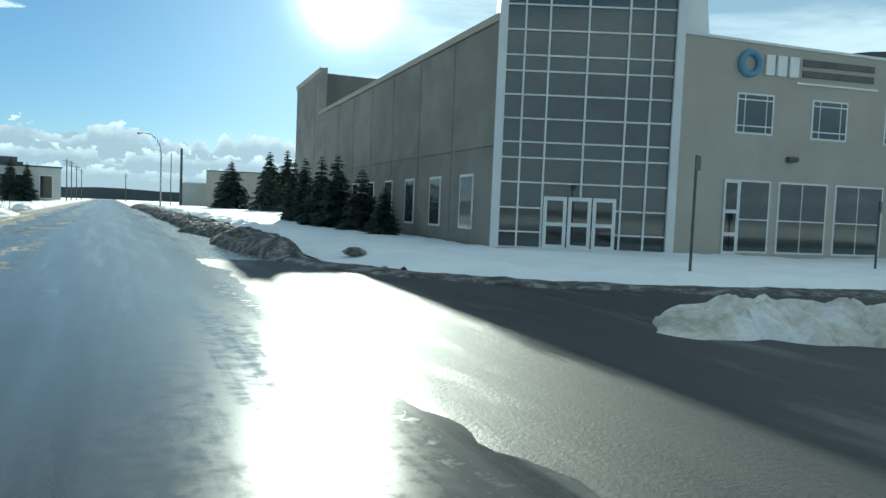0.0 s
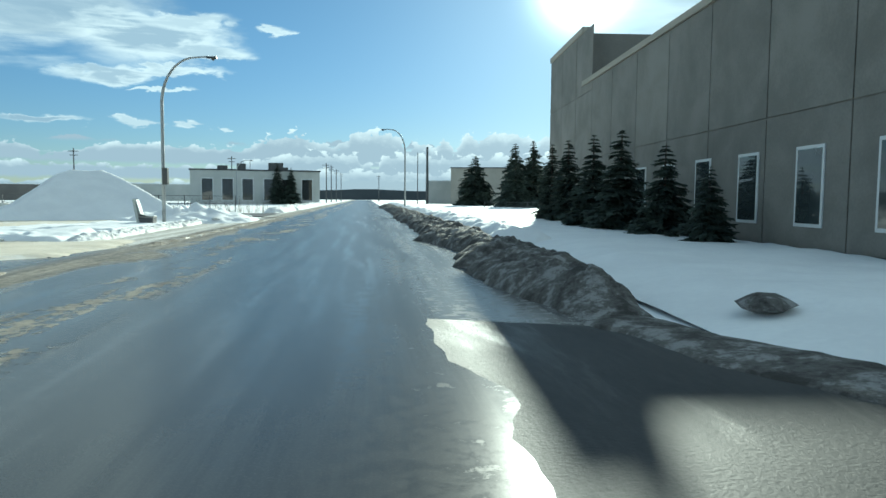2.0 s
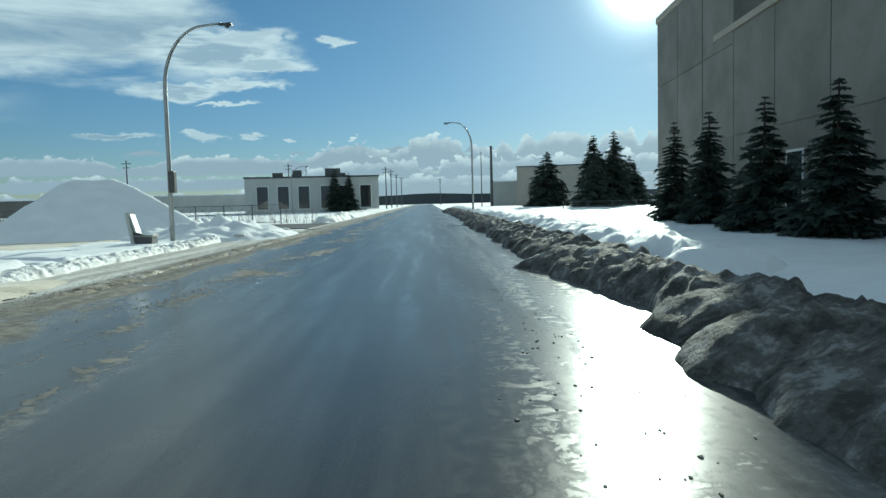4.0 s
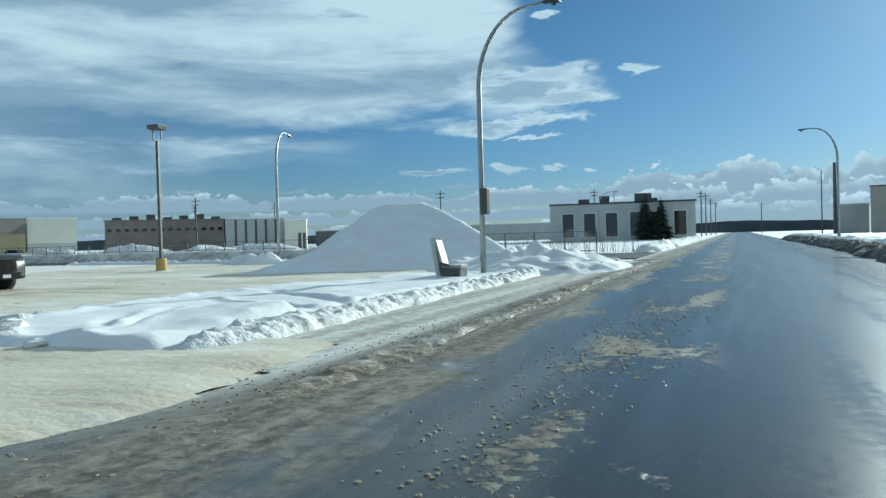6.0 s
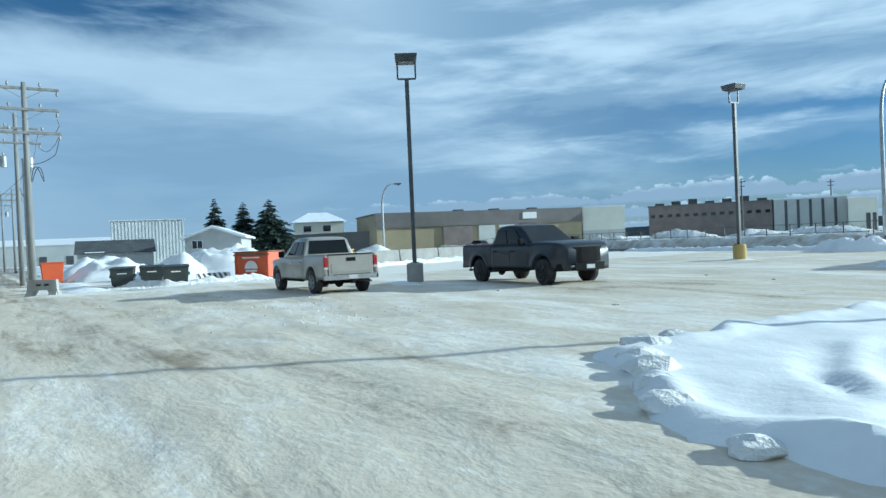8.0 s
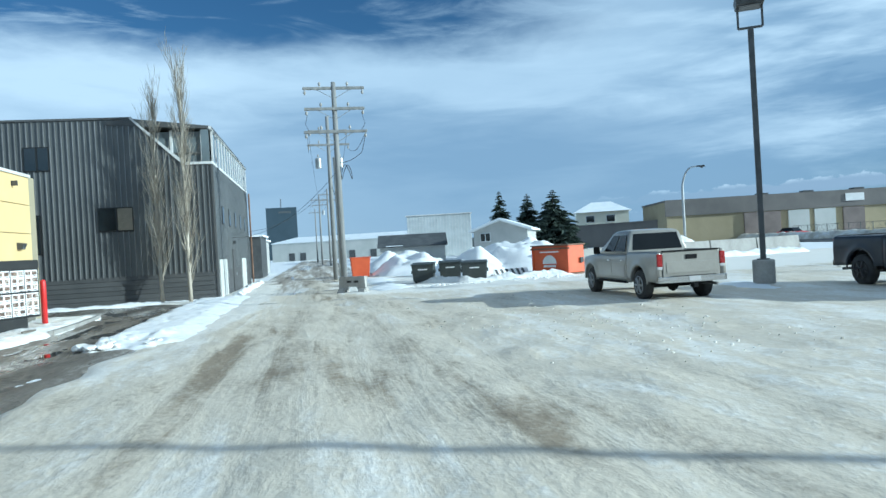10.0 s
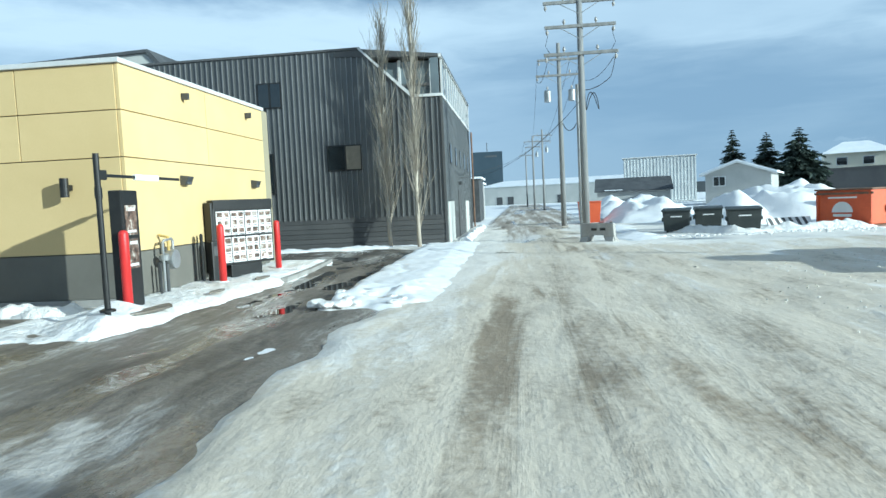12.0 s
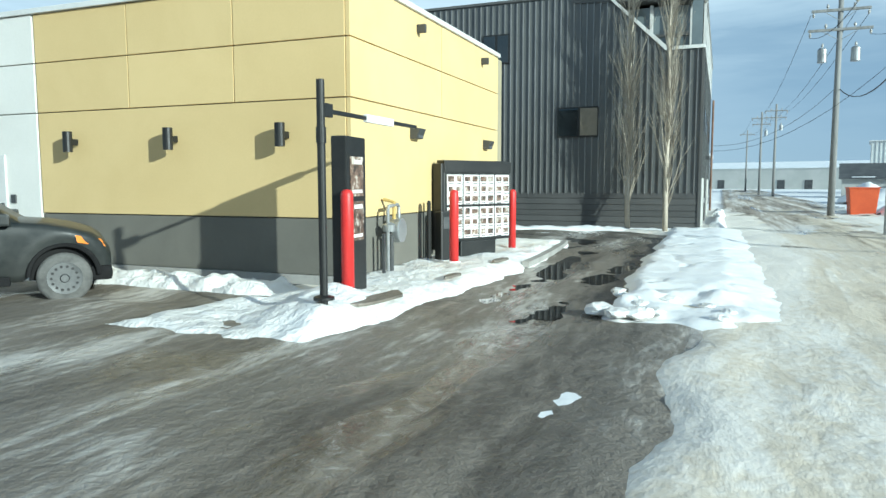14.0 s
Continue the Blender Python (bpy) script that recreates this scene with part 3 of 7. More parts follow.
def fbm(x, y, scale, octaves=4, seed=0.0):
    return noise.fractal(Vector((x * scale, y * scale, seed)), 0.9, 2.1, octaves)


def sheet(name, x0, x1, y0, y1, step, height, mat, smooth=True):
    """A ground sheet over a rectangle; height(x, y) gives z, or None where there is none."""
    nx, ny = int(round((x1 - x0) / step)), int(round((y1 - y0) / step))
    verts, index, faces = [], {}, []
    for j in range(ny + 1):
        for i in range(nx + 1):
            x, y = x0 + i * step, y0 + j * step
            z = height(x, y)
            if z is not None:
                index[i, j] = len(verts)
                verts.append((x, y, z))
    for j in range(ny):
        for i in range(nx):
            q = [index.get(k) for k in ((i, j), (i + 1, j), (i + 1, j + 1), (i, j + 1))]
            if None not in q:
                faces.append(q)
    me = bpy.data.meshes.new(name)
    me.from_pydata(verts, [], faces)
    me.materials.append(M[mat])
    if smooth:
        me.shade_smooth()
    return new(name, me)


def ridge(name, line, width, height, mat, seed=0.0, step=0.25, lump=0.5, across=18, flat=0.35, base=0.0, lean=0.0, fine=0.0):
    """A bank of ploughed snow along a line of (x, y) points: a lumpy strip with a rounded, uneven section."""
    pts = [Vector((*p, 0)) for p in line]
    dense = []
    for a, b in zip(pts, pts[1:]):
        n = max(1, int((b - a).length / step))
        dense += [a.lerp(b, k / n) for k in range(n)]
    dense.append(pts[-1])
    total, verts, faces = len(dense), [], []
    for i, p in enumerate(dense):
        d = (dense[min(i + 2, total - 1)] - dense[max(i - 2, 0)]).normalized()
        side = Vector((d.y, -d.x, 0))
        end = min(1.0, i * step / (width * 0.6), (total - 1 - i) * step / (width * 0.6))
        w = width * (0.8 + 0.5 * fbm(p.x, p.y, 0.35, 3, seed)) * (0.4 + 0.6 * end)
        for k in range(across + 1):
            u = 2 * k / across - 1
            q = p + side * (u * w / 2 + 0.12 * w * fbm(p.x + u, p.y, 0.9, 2, seed + 4))
            s = (u - lean) / (1 - lean * (1 if u > lean else -1))
            prof = max(0.0, 1 - s * s) ** (flat + 0.25)
            lumps = 1 + lump * (0.45 * fbm(q.x, q.y, 0.8, 3, seed + 9) + 0.55 * fbm(q.x, q.y, 2.6, 4, seed + 19))
            if fine:
                lumps += fine * 0.3 * (0.6 * fbm(q.x, q.y, 3.2, 4, seed + 29) + 0.4 * fbm(q.x, q.y, 8.0, 2, seed + 33)) / max(0.35, prof)
            verts.append((q.x, q.y, base - 0.10 + min(1.0, (1 - abs(u)) * 5) * 0.07 + end * height * prof * max(0.1, lumps)))
    for i in range(total - 1):
        for k in range(across):
            a = i * (across + 1) + k
            faces.append((a, a + 1, a + across + 2, a + across + 1))
    me = bpy.data.meshes.new(name)
    me.from_pydata(verts, [], faces)
    me.materials.append(M[mat])
    me.shade_smooth()
    return new(name, me)


GRID = 9.8                               # the lot's buildings stand turned by this much
GU, GV = Vector((math.cos(radians(GRID)), math.sin(radians(GRID)), 0)), Vector((-math.sin(radians(GRID)), math.cos(radians(GRID)), 0))
REST, SHED = Vector((-25.56, 14.38, 0)), Vector((-40.2, 16.2, 0))


def local(p, root):
    d = Vector((p[0], p[1], 0)) - root
    return d.dot(GU), d.dot(GV)


# ---- ground ----
def road_mid(y):
    return -1.45 - 0.040 * (y - 25)


def on_lane(x, y):
    """How far inside the wet lane beside the restaurant a place lies (metres, below 0: outside)."""
    u, v = local((x, y), REST)
    mid = 2.75 - 0.010 * (u + 4) ** 2 if u < 4 else 2.6
    a = 1.35 - abs(v - mid) if -9.5 < u < 9 else -9
    # the bend between the two buildings
    r = math.hypot(u + 8.5, v + 1.0)
    b = 1.9 - abs(r - 3.9) if u < -7.0 and v > -2 else -9
    c = 1.9 - abs(u + 11.6) if v <= -1.0 else -9
    d = min(u - 0.9, 9 - u, 4.6 - v, v + 14) if u > 0 else -9
    return max(a, b, c, min(d, 1.5))


def ground_z(x, y):
    far = math.hypot(x + 10, y - 35)
    return -0.06 - (0.0 if far < 120 else min(6.0, (far - 120) * 0.004))


def polar_ground():
    """One sheet to the horizon: fine near, coarse far."""
    verts, faces, rings = [(-10, 35, -0.06)], [], []
    r = 4.0
    while r < 4200:
        ring = []
        for k in range(72):
            a = 2 * math.pi * k / 72
            x, y = -10 + r * math.cos(a), 35 + r * math.sin(a)
            ring.append(len(verts))
            verts.append((x, y, -0.06 - (0.0 if r < 260 else min(5.0, (r - 260) * 0.006))))
        rings.append(ring)
        r *= 1.16
    faces += [(0, rings[0][k], rings[0][(k + 1) % 72]) for k in range(72)]
    for a, b in zip(rings, rings[1:]):
        faces += [(a[k], b[k], b[(k + 1) % 72], a[(k + 1) % 72]) for k in range(72)]
    me = bpy.data.meshes.new("ground")
    me.from_pydata(verts, [], faces)
    me.materials.append(M["snow"])
    return tagged(new("ground", me), "wide snow-covered ground out to the horizon", "ground", kind="structure")


polar_ground()


def street_z(x, y):
    o = x - road_mid(y)
    if o > 6.8 or o < (-7.4 if y > 30.5 else -9.8 if y < 27 else -5.6):
        return None
    return 0.02 - 0.0018 * min(5.2, abs(o)) ** 2 + 0.006 * fbm(x, y, 0.5, 3, 2)


tagged(sheet("street", -20, 10, -60, 60, 0.4, street_z, "street"), "wet dark asphalt street with melted patches", "road", kind="structure")
bm = prism([(road_mid(60) - 5.4, 60), (road_mid(60) + 5.4, 60), (road_mid(420) + 5.4, 420), (road_mid(420) - 5.4, 420)], -0.05, 0.005, "z")
tagged(new("street_far", mesh_of("street_far", bm, "street")), "wet asphalt street running on towards the horizon", "road", kind="structure")
bm = prism([(-140, 62.5), (road_mid(62) - 5.3, 62.5), (road_mid(62) - 5.3, 74), (-140, 74)], -0.05, 0.0, "z")
tagged(new("side_road", mesh_of("side_road", bm, "asphalt")), "wet asphalt side road beyond the lot", "road", kind="structure")
bm = prism([(2.5, -22), (60, -40), (60, -2), (30, 4), (13.5, 7.2), (10, 8.6), (7.6, 10.6), (6, 13), (2.5, 14)], -0.05, -0.006, "z")
tagged(new("cross_street", mesh_of("cross_street", bm, "asphalt")), "wet asphalt side street joining the road", "road", kind="structure")


def lot_z(x, y):
    u, v = local((x, y), REST)
    apron = max(0.0, min(1.0, (25.0 - y) / 7.0))
    left = road_mid(y) - 5.0 - 3.6 * apron * apron * (3 - 2 * apron) + 0.35 * fbm(x, y, 0.5, 3, 7)
    if x > left or y > 61 or x < -58:
        return None
    if x > -12 and y > 31:
        return None
    if x <= -40.5 and v < -0.4 and u < -14:
        return None
    if v < 1.4 and u < 0.2:
        return None
    if y < -24 or (u < 0.2 and v < 1.4):
        return None
    ruts = 0.03 * math.sin((v - 7.5) * 3.4 + 1.3 * fbm(x, y, 0.12, 2, 3)) * (1 if 5 < v < 11 else 0.35)
    dip = 0.16 * max(0.0, min(1.0, (on_lane(x, y) + 0.15 + 0.35 * fbm(x, y, 0.6, 4, 11)) / 0.5))
    rim = 0.11 * max(0.0, min(1.0, 1 - (left - x) / 0.7))
    su, sv = local((x, y), SHED)
    worn = max(0.0, min(1.0, (1.2 - abs(sv - 2.7) + 0.9 * fbm(x, y, 0.45, 4, 21)) / 0.9)) * max(0.0, min(1.0, (1.5 - su + 3 * fbm(x, y, 0.3, 3, 22)) / 5.0))
    dip = max(dip, 0.075 * worn if -14 < su else 0.0)
    crust = max(0.0, 1 - ((x + 23.0) / 7.5) ** 2 - ((y - 28.0) / 3.6) ** 2)
    dip -= 0.07 * min(1.0, 2 * crust) * max(0.0, fbm(x, y, 1.5, 4, 31))
    return 0.035 + 0.035 * fbm(x, y, 0.30, 4, 1) + 0.018 * fbm(x, y, 1.4, 3, 5) + 0.4 * ruts - dip - rim


tagged(sheet("parking_lot", -60, -2, -25, 62, 0.22, lot_z, "packed"), "parking lot under sanded, packed snow with tyre ruts", "pavement", kind="structure")


def alley_z(x, y):
    u, v = local((x, y), SHED)
    if u > 13 or u < -130 or not 0.6 < v < 7.2:
        return None
    if u > -12 and not 0.9 < v < 5.6:
        return None
    sink = 0.0 if u < -12 else 0.035 * min(1.0, (u + 12) / 4)
    if u > -12:
        return 0.04 - sink + 0.014 * fbm(x, y, 0.5, 4, 1) + 0.010 * math.sin((v - 3.9) * 2.6)
    return 0.04 + 0.03 * fbm(x, y, 0.4, 3, 1) + 0.03 * math.sin((v - 3.9) * 2.6)


tagged(sheet("alley", -175, -24, -12, 26, 0.35, alley_z, "alley"), "back alley of packed snow and brown slush ruts", "road", kind="structure")


def lane_z(x, y):
    d = on_lane(x, y)
    if d < -0.7:
        return None
    return -0.02 + 0.030 * fbm(x, y, 0.5, 5, 8) + 0.020 * math.sin(5.5 * d + 1.5 * fbm(x, y, 0.4, 3, 3)) + 0.008 * fbm(x, y, 5.0, 2, 4)


tagged(sheet("drive_through_lane", -45, -15, -2, 24, 0.09, lane_z, "slush"), "wet brown slushy drive-through lane with puddles", "road", kind="structure")


def puddle_z(x, y):
    u, v = local((x, y), REST)
    return -0.034 if on_lane(x, y) > 0.05 and -12.5 < u < 1.5 else None


tagged(sheet("puddle", -45, -22, -2, 24, 0.3, puddle_z, "water", False), "shallow brown melt water lying in the lane's ruts", "puddle", kind="structure")


# ---- snow ----
def pile_z(x, y):
    """The ploughed snow hill: one long scraped face, a crisp rim above it, and a lumpy tail towards the street."""
    dx, dy = x + 19.6, y - 56.1
    s, q = 0.877 * dx + 0.48 * dy, 0.48 * dx - 0.877 * dy          # along the rim; out from it, down the long face
    s += 0.18 * fbm(x, y, 0.5, 3, 12)
    rim = float(np.interp(s, (-9.6, -7.4, -4.7, -1.9, -1.1, 0.1, 1.0, 2.4, 4.4, 5.9), (-0.25, 0.05, 0.95, 3.12, 3.44, 3.34, 3.44, 2.66, 1.10, -0.25)))
    face = 3.44 - 0.54 * q + 0.05 * fbm(x, y, 0.4, 3, 8)
    back = 3.44 + 0.7 * (q + 0.4)
    main = min(rim, face, back)
    tx, ty = (x + 11.2) / 4.4, (y - 51.5) / 4.8
    t = 1 - math.hypot(tx, ty)
    tail = 0.95 * max(0.0, t) ** 0.7 * (1 + 0.5 * fbm(x, y, 1.0, 4, 3)) if t > 0 else t
    z = max(main, tail)
    if z < -0.15:
        return None
    rough = 0.035 if main > tail else 0.16
    return z - 0.02 + rough * fbm(x, y, 1.1, 5, 6)


tagged(sheet("snow_pile", -34, -6, 45, 66, 0.2, pile_z, "snow"), "tall ploughed hill of white snow beside the lot", "snow pile")


# furrows in the field: from, to, half width, depth
FURROWS = ((-14.4, 38.1, -9.4, 34.7, 0.20, 0.10), (-14.2, 35.6, -10.7, 33.6, 0.20, 0.09), (-13.4, 33.7, -11.0, 30.0, 0.22, 0.09), (-13.5, 32.5, -11.7, 30.4, 0.2, 0.08), (-11.1, 33.9, -9.9, 33.8, 0.22, 0.12))


def field_z(x, y):
    """A drifted sheet with a cut, broken edge towards the lot and soft furrows across it."""
    right = road_mid(y) - 7.45
    edge = -15.2 - 1.1 * max(0.0, 1 - abs(y - 36.5) / 5) + 0.16 * max(0.0, y - 40) + 0.30 * fbm(x, y, 0.5, 3, 4) + 0.16 * abs(fbm(x, y, 1.7, 3, 14))
    near = 28.85 + 0.95 * max(0.0, (-12.2 - x) / 1.6) + 0.30 * max(0.0, x + 10.6) + 0.22 * fbm(x, y, 0.9, 3, 2) + 0.12 * abs(fbm(x, y, 2.2, 2, 12))
    d = min((x - edge) / 0.45, (right - x) / 0.6, (y - near) / 0.40, (48.0 - y) / 0.8)
    if d < -0.7:
        return None
    k = min(1.0, max(-0.7, d))
    curl = y * 0.55 + 0.55 * x + 1.1 * fbm(x, y, 0.16, 2, 5)
    dunes = 0.055 * max(0.0, math.sin(curl * 1.9)) ** 3 * (0.5 + fbm(x, y, 0.3, 2, 6)) + 0.05 * fbm(x, y, 0.33, 3, 9) + 0.012 * fbm(x, y, 1.6, 3, 3)
    track = 0.0
    for ax, ay, bx, by, wide, deep in FURROWS:
        ux, uy = bx - ax, by - ay
        run = math.hypot(ux, uy)
        s = ((x - ax) * ux + (y - ay) * uy) / run
        q = ((y - ay) * ux - (x - ax) * uy) / run + 0.12 * math.sin(s * 1.3) + 0.08 * fbm(x, y, 0.8, 2, 17)
        ends = max(0.0, min(1.0, (s + 0.3) / 0.6, (run + 0.3 - s) / 0.6))
        track -= deep * ends * max(0.0, 1 - abs(q) / wide)
        track += 0.45 * deep * ends * max(0.0, 1 - abs(q - 1.6 * wide) / wide)          # the snow pushed up beside it
    # a broad drift with its crest on the far side
    a, b = 0.85 * (x + 10.2) + 0.53 * (y - 31.9), 0.85 * (y - 31.9) - 0.53 * (x + 10.2)
    track += max(0.0, min(0.02 + 0.085 * (b + 1.4), 0.8 * (1.25 - b - 0.35 * a * a), 0.26 * (1.7 - abs(a)))) if b > -1.7 else 0.0
    lip = 0.06 * max(0.0, 1 - abs(d - 1.1) / 0.8) * (1 + fbm(x, y, 1.5, 3, 7))
    return -0.03 + (k * 0.11 if k > 0 else 0.20 * k) + max(0, k) * max(-0.01, dunes + track + 0.035) + lip


tagged(sheet("snow_field", -18, -7, 28, 48, 0.11, field_z, "snow"), "drifted field of clean snow with tracks at the lot's edge", "snow", kind="structure")


def along(y0, y1, off, n=12):
    return [(road_mid(y0 + (y1 - y0) * k / n) + off, y0 + (y1 - y0) * k / n) for k in range(n + 1)]


def bank(ob, label):
    return tagged(ob, label, "snow bank")


bank(ridge("snow_bank", along(29.3, 49, -7.35), 1.25, 0.22, "snow_lumpy", 1, 0.07, 0.5, 26, 0.6, fine=1.7), "low crumbly bank of clean ploughed snow along the kerb")
bank(ridge("slush_ridge", along(27.5, 58, -4.3), 0.9, 0.055, "sand", 3, 0.06, 1.1, 30, 0.9, fine=2.4), "thin ridge of sandy brown slush in the gutter")
bank(ridge("slush_ridge", along(12, 20, -4.9), 0.9, 0.07, "sand", 5, 0.2, 1.0, 12, 0.8), "thin ridge of sandy brown slush in the gutter")
# dirty bank along the other kerb, with clean snow on its crest
bank(ridge("snow_bank", along(13.5, 130, 6.2, 30), 2.5, 0.55, "snow_dirty", 7, 0.10, 0.40, 34, 0.6, lean=0.3, fine=0.45), "grimy dark bank of ploughed snow along the street")
bank(ridge("snow_bank", along(26, 140, 7.9, 24), 3.2, 0.72, "snow", 9, 0.22, 0.36, 22, 0.6), "clean lumpy crest of snow behind the grimy bank")
# the corner bank lies in shade; the dark snow colour paints that in
bank(ridge("snow_bank", [(5.0, 14.6), (5.4, 12.8), (6.3, 10.9), (7.7, 8.9), (9.8, 7.1), (13, 5.8), (18, 4.8), (30, 2.2)], 1.9, 0.13, "snow_dirty", 11, 0.15, 0.35, 20, 0.6), "low bank of slush round the street corner, darkened for shade")
bank(ridge("snow_bank", [(8.0, 0.9), (9.4, 1.3), (11.0, 0.4), (12.6, -0.7), (15, -1.6)], 2.3, 0.46, "snow_side", 13, 0.10, 0.6, 22, 0.7, fine=1.4), "low heap of broken white snow at the corner")
bank(ridge("snow_bank", along(76, 150, -6.6), 2.2, 0.55, "snow_lumpy", 15, 0.3, 0.8, 14, 0.7), "broken snow bank along the street past the side road")
bank(ridge("snow_bank", [(-55, 61.6), (-46, 61.9), (-38, 61.8), (-30, 61.7)], 1.6, 0.30, "snow", 17, 0.25, 0.8, 14, 0.7), "low snow bank along the lot's far edge")
# duller snow colour carries the shade of this bank's near face
bank(ridge("snow_bank", [(-120, 71.0), (-80, 70.2), (-50, 69.6), (-19, 69.0)], 3.2, 0.85, "snow_side", 19, 0.35, 0.3, 16, 0.6), "ploughed bank between side road and fence, shade in its grey")
bank(ridge("snow_bank", [(-36.5, 60.5), (-34, 60.2), (-31, 60.4)], 2.6, 0.7, "snow", 18, 0.2, 0.6, 14, 0.8), "smooth mound of snow by the side road")


def lawn_z(x, y):
    o = x - road_mid(y)
    line = float(np.interp(x, (6.0, 7.4, 9.6, 13, 18, 30, 60), (11.5, 9.0, 6.9, 5.6, 4.6, 2.0, -4.0)))
    if o < 7.0 or x > 60 or y < line:
        return None
    if x > 13.6 and y > 17.3 and y < 61:
        return None
    k = min(1.0, (o - 7.0) / 2.0, (y - line) / 1.3)
    return -0.02 * max(0.0, 1 - 3 * k) + k * (0.34 + 0.10 * fbm(x, y, 0.25, 4, 2) + 0.05 * fbm(x, y, 1.0, 3, 6))


tagged(sheet("snow_lawn", 4, 60, -4, 150, 0.3, lawn_z, "snow"), "deep snow lying on the lawn in front of the offices", "snow", kind="structure")

# snow round the restaurant
bank(ridge("snow_bank", [(REST + GU * 0.75 + GV * v).to_2d()[:] for v in (-7.6, -5.5, -3.5, -1.5, -0.2)], 1.1, 0.20, "snow_lumpy", 21, 0.08, 0.9, 18, 0.7, fine=1.2), "crumbly snow bank against the restaurant's front wall")


def island_z(x, y):
    u, v = local((x, y), REST)
    # kerbed island: along the side wall, ending in a rounded nose
    top = 1.72 - 0.012 * (u + 3) ** 2
    if u > 4.4 or u < -9.2 or v > top + 0.5 or v < -2.2:
        return None
    d = min((top - v + 0.10 * fbm(x, y, 1.5, 2, 1)) / 0.3, (3.1 - u + 0.7 * fbm(x, y, 0.8, 4, 4)) / 1.3, (u + 8.1) / 0.4, (v + 0.35 + 0.25 * u + 0.4 * fbm(x, y, 0.9, 4, 2)) / 0.7 if u > -0.1 else 1.0, 1.0)
    heap = 0.20 * max(0.0, 1 - math.hypot(u - 1.75, v - 0.75) / 0.6) + 0.30 * math.exp(-((u - 2.5) ** 2 + (v - 1.0) ** 2) / 0.35)
    body = 0.13 if u < 0.5 else 0.13 - 0.05 * min(1.0, (u - 0.5) / 2.0)
    return 0.02 - 0.3 * max(0.0, -d) + max(0.0, d) ** 0.6 * (body + 0.045 * fbm(x, y, 1.1, 4, 7) + 0.016 * fbm(x, y, 4.0, 3, 17)) + heap * max(0.0, d)


tagged(sheet("island", -36, -20.5, 11, 19, 0.08, island_z, "snow_lumpy"), "kerbed island under trampled snow beside the order lane", "pavement", kind="structure")


def kerb_line():
    pts = []
    for k in range(40):
        u = -3.2 - k * 0.125
        pts.append(REST + GU * u + GV * (1.66 - 0.012 * (u + 3) ** 2 + 0.04))
    return pts


bm = bmesh.new()
for a, b in zip(kerb_line(), kerb_line()[1:]):
    d = (b - a).normalized()
    s = Vector((d.y, -d.x, 0)) * 0.07
    merge(bm, hexa([(a + s)[:], (b + s)[:], (b - s)[:], (a - s)[:]], [(p[0], p[1], 0.10) for p in (a + s, b + s, b - s, a - s)]))
tagged(new("kerb", mesh_of("kerb", bm, "concrete")), "wet concrete kerb edging the order lane", "kerb", kind="structure")


def strip_z(x, y):
    """The flat ploughed snow between the order lane and the alley, broken into slabs at its end."""
    u, v = local((x, y), REST)
    mid = 4.75 + 0.008 * u
    half = 1.15 + 0.24 * fbm(x, y, 0.6, 4, 2) + 0.07 * fbm(x, y, 2.5, 3, 6)
    if u > 2.2 or u < -15.2:
        return None
    lane_side = (v - mid + half) / 0.22
    alley_side = (mid + 1.05 + 0.10 * fbm(x, y, 0.35, 3, 22) + 0.05 * fbm(x, y, 1.6, 3, 23) - v) / 0.8
    d = min(lane_side, alley_side, (1.0 + 0.5 * fbm(x, y, 0.9, 3, 12) - u) / 0.5, (u + 14.6) / 0.6, 1.0)
    if d < -1.0:
        return None
    crack = -0.05 * max(0.0, 1 - abs(fbm(x, y, 0.55, 2, 15)) / 0.04)
    end = 0.10 * max(0.0, 1 - abs(u + 0.2) / 1.3) * fbm(x, y, 2.2, 4, 9)
    return -0.04 - 0.25 * max(0.0, -d) + max(0, d) ** 0.7 * (0.17 + 0.035 * fbm(x, y, 0.4, 3, 5) + crack + end + 0.016 * fbm(x, y, 3.4, 3, 8))


tagged(sheet("snow_strip", -44, -22, 13, 23, 0.08, strip_z, "snow"), "broken slab of ploughed snow between lane and alley", "snow")
bank(ridge("snow_bank", [(SHED + GU * 0.55 + GV * v).to_2d()[:] for v in (-8, -5, -2.5, -0.4)], 0.7, 0.12, "snow", 23, 0.1, 0.8, 12, 0.7), "thin line of snow along the metal building's foot")
bank(ridge("snow_bank", [(SHED + GU * u + GV * 0.55).to_2d()[:] for u in (-1, -5, -9, -14)], 0.7, 0.22, "snow", 24, 0.15, 0.8, 12, 0.7), "thin line of snow along the alley wall")
bank(ridge("snow_bank", [(-38.2, 23.2), (-42, 23.0), (-47, 22.2), (-52, 21.6)], 2.4, 0.12, "snow", 25, 0.2, 0.8, 14, 0.7), "trampled snow verge along the alley")


def mound(name, x, y, rx, ry, h, seed, label, mat="snow", step=0.25):
    def z(px, py):
        r = math.hypot((px - x) / rx, (py - y) / ry)
        if r > 1:
            return None
        body = (1 - r ** 1.5) ** 1.15 * (1 + 0.55 * fbm(px, py, 0.45, 4, seed))
        return -0.04 + h * body + min(1.0, 3 * (1 - r)) * h * (0.10 * fbm(px, py, 1.3, 4, seed) + 0.07 * abs(fbm(px, py, 2.6, 3, seed + 5)))

    return tagged(sheet(name, x - rx, x + rx, y - ry, y + ry, step, z, mat), label, "snow pile")


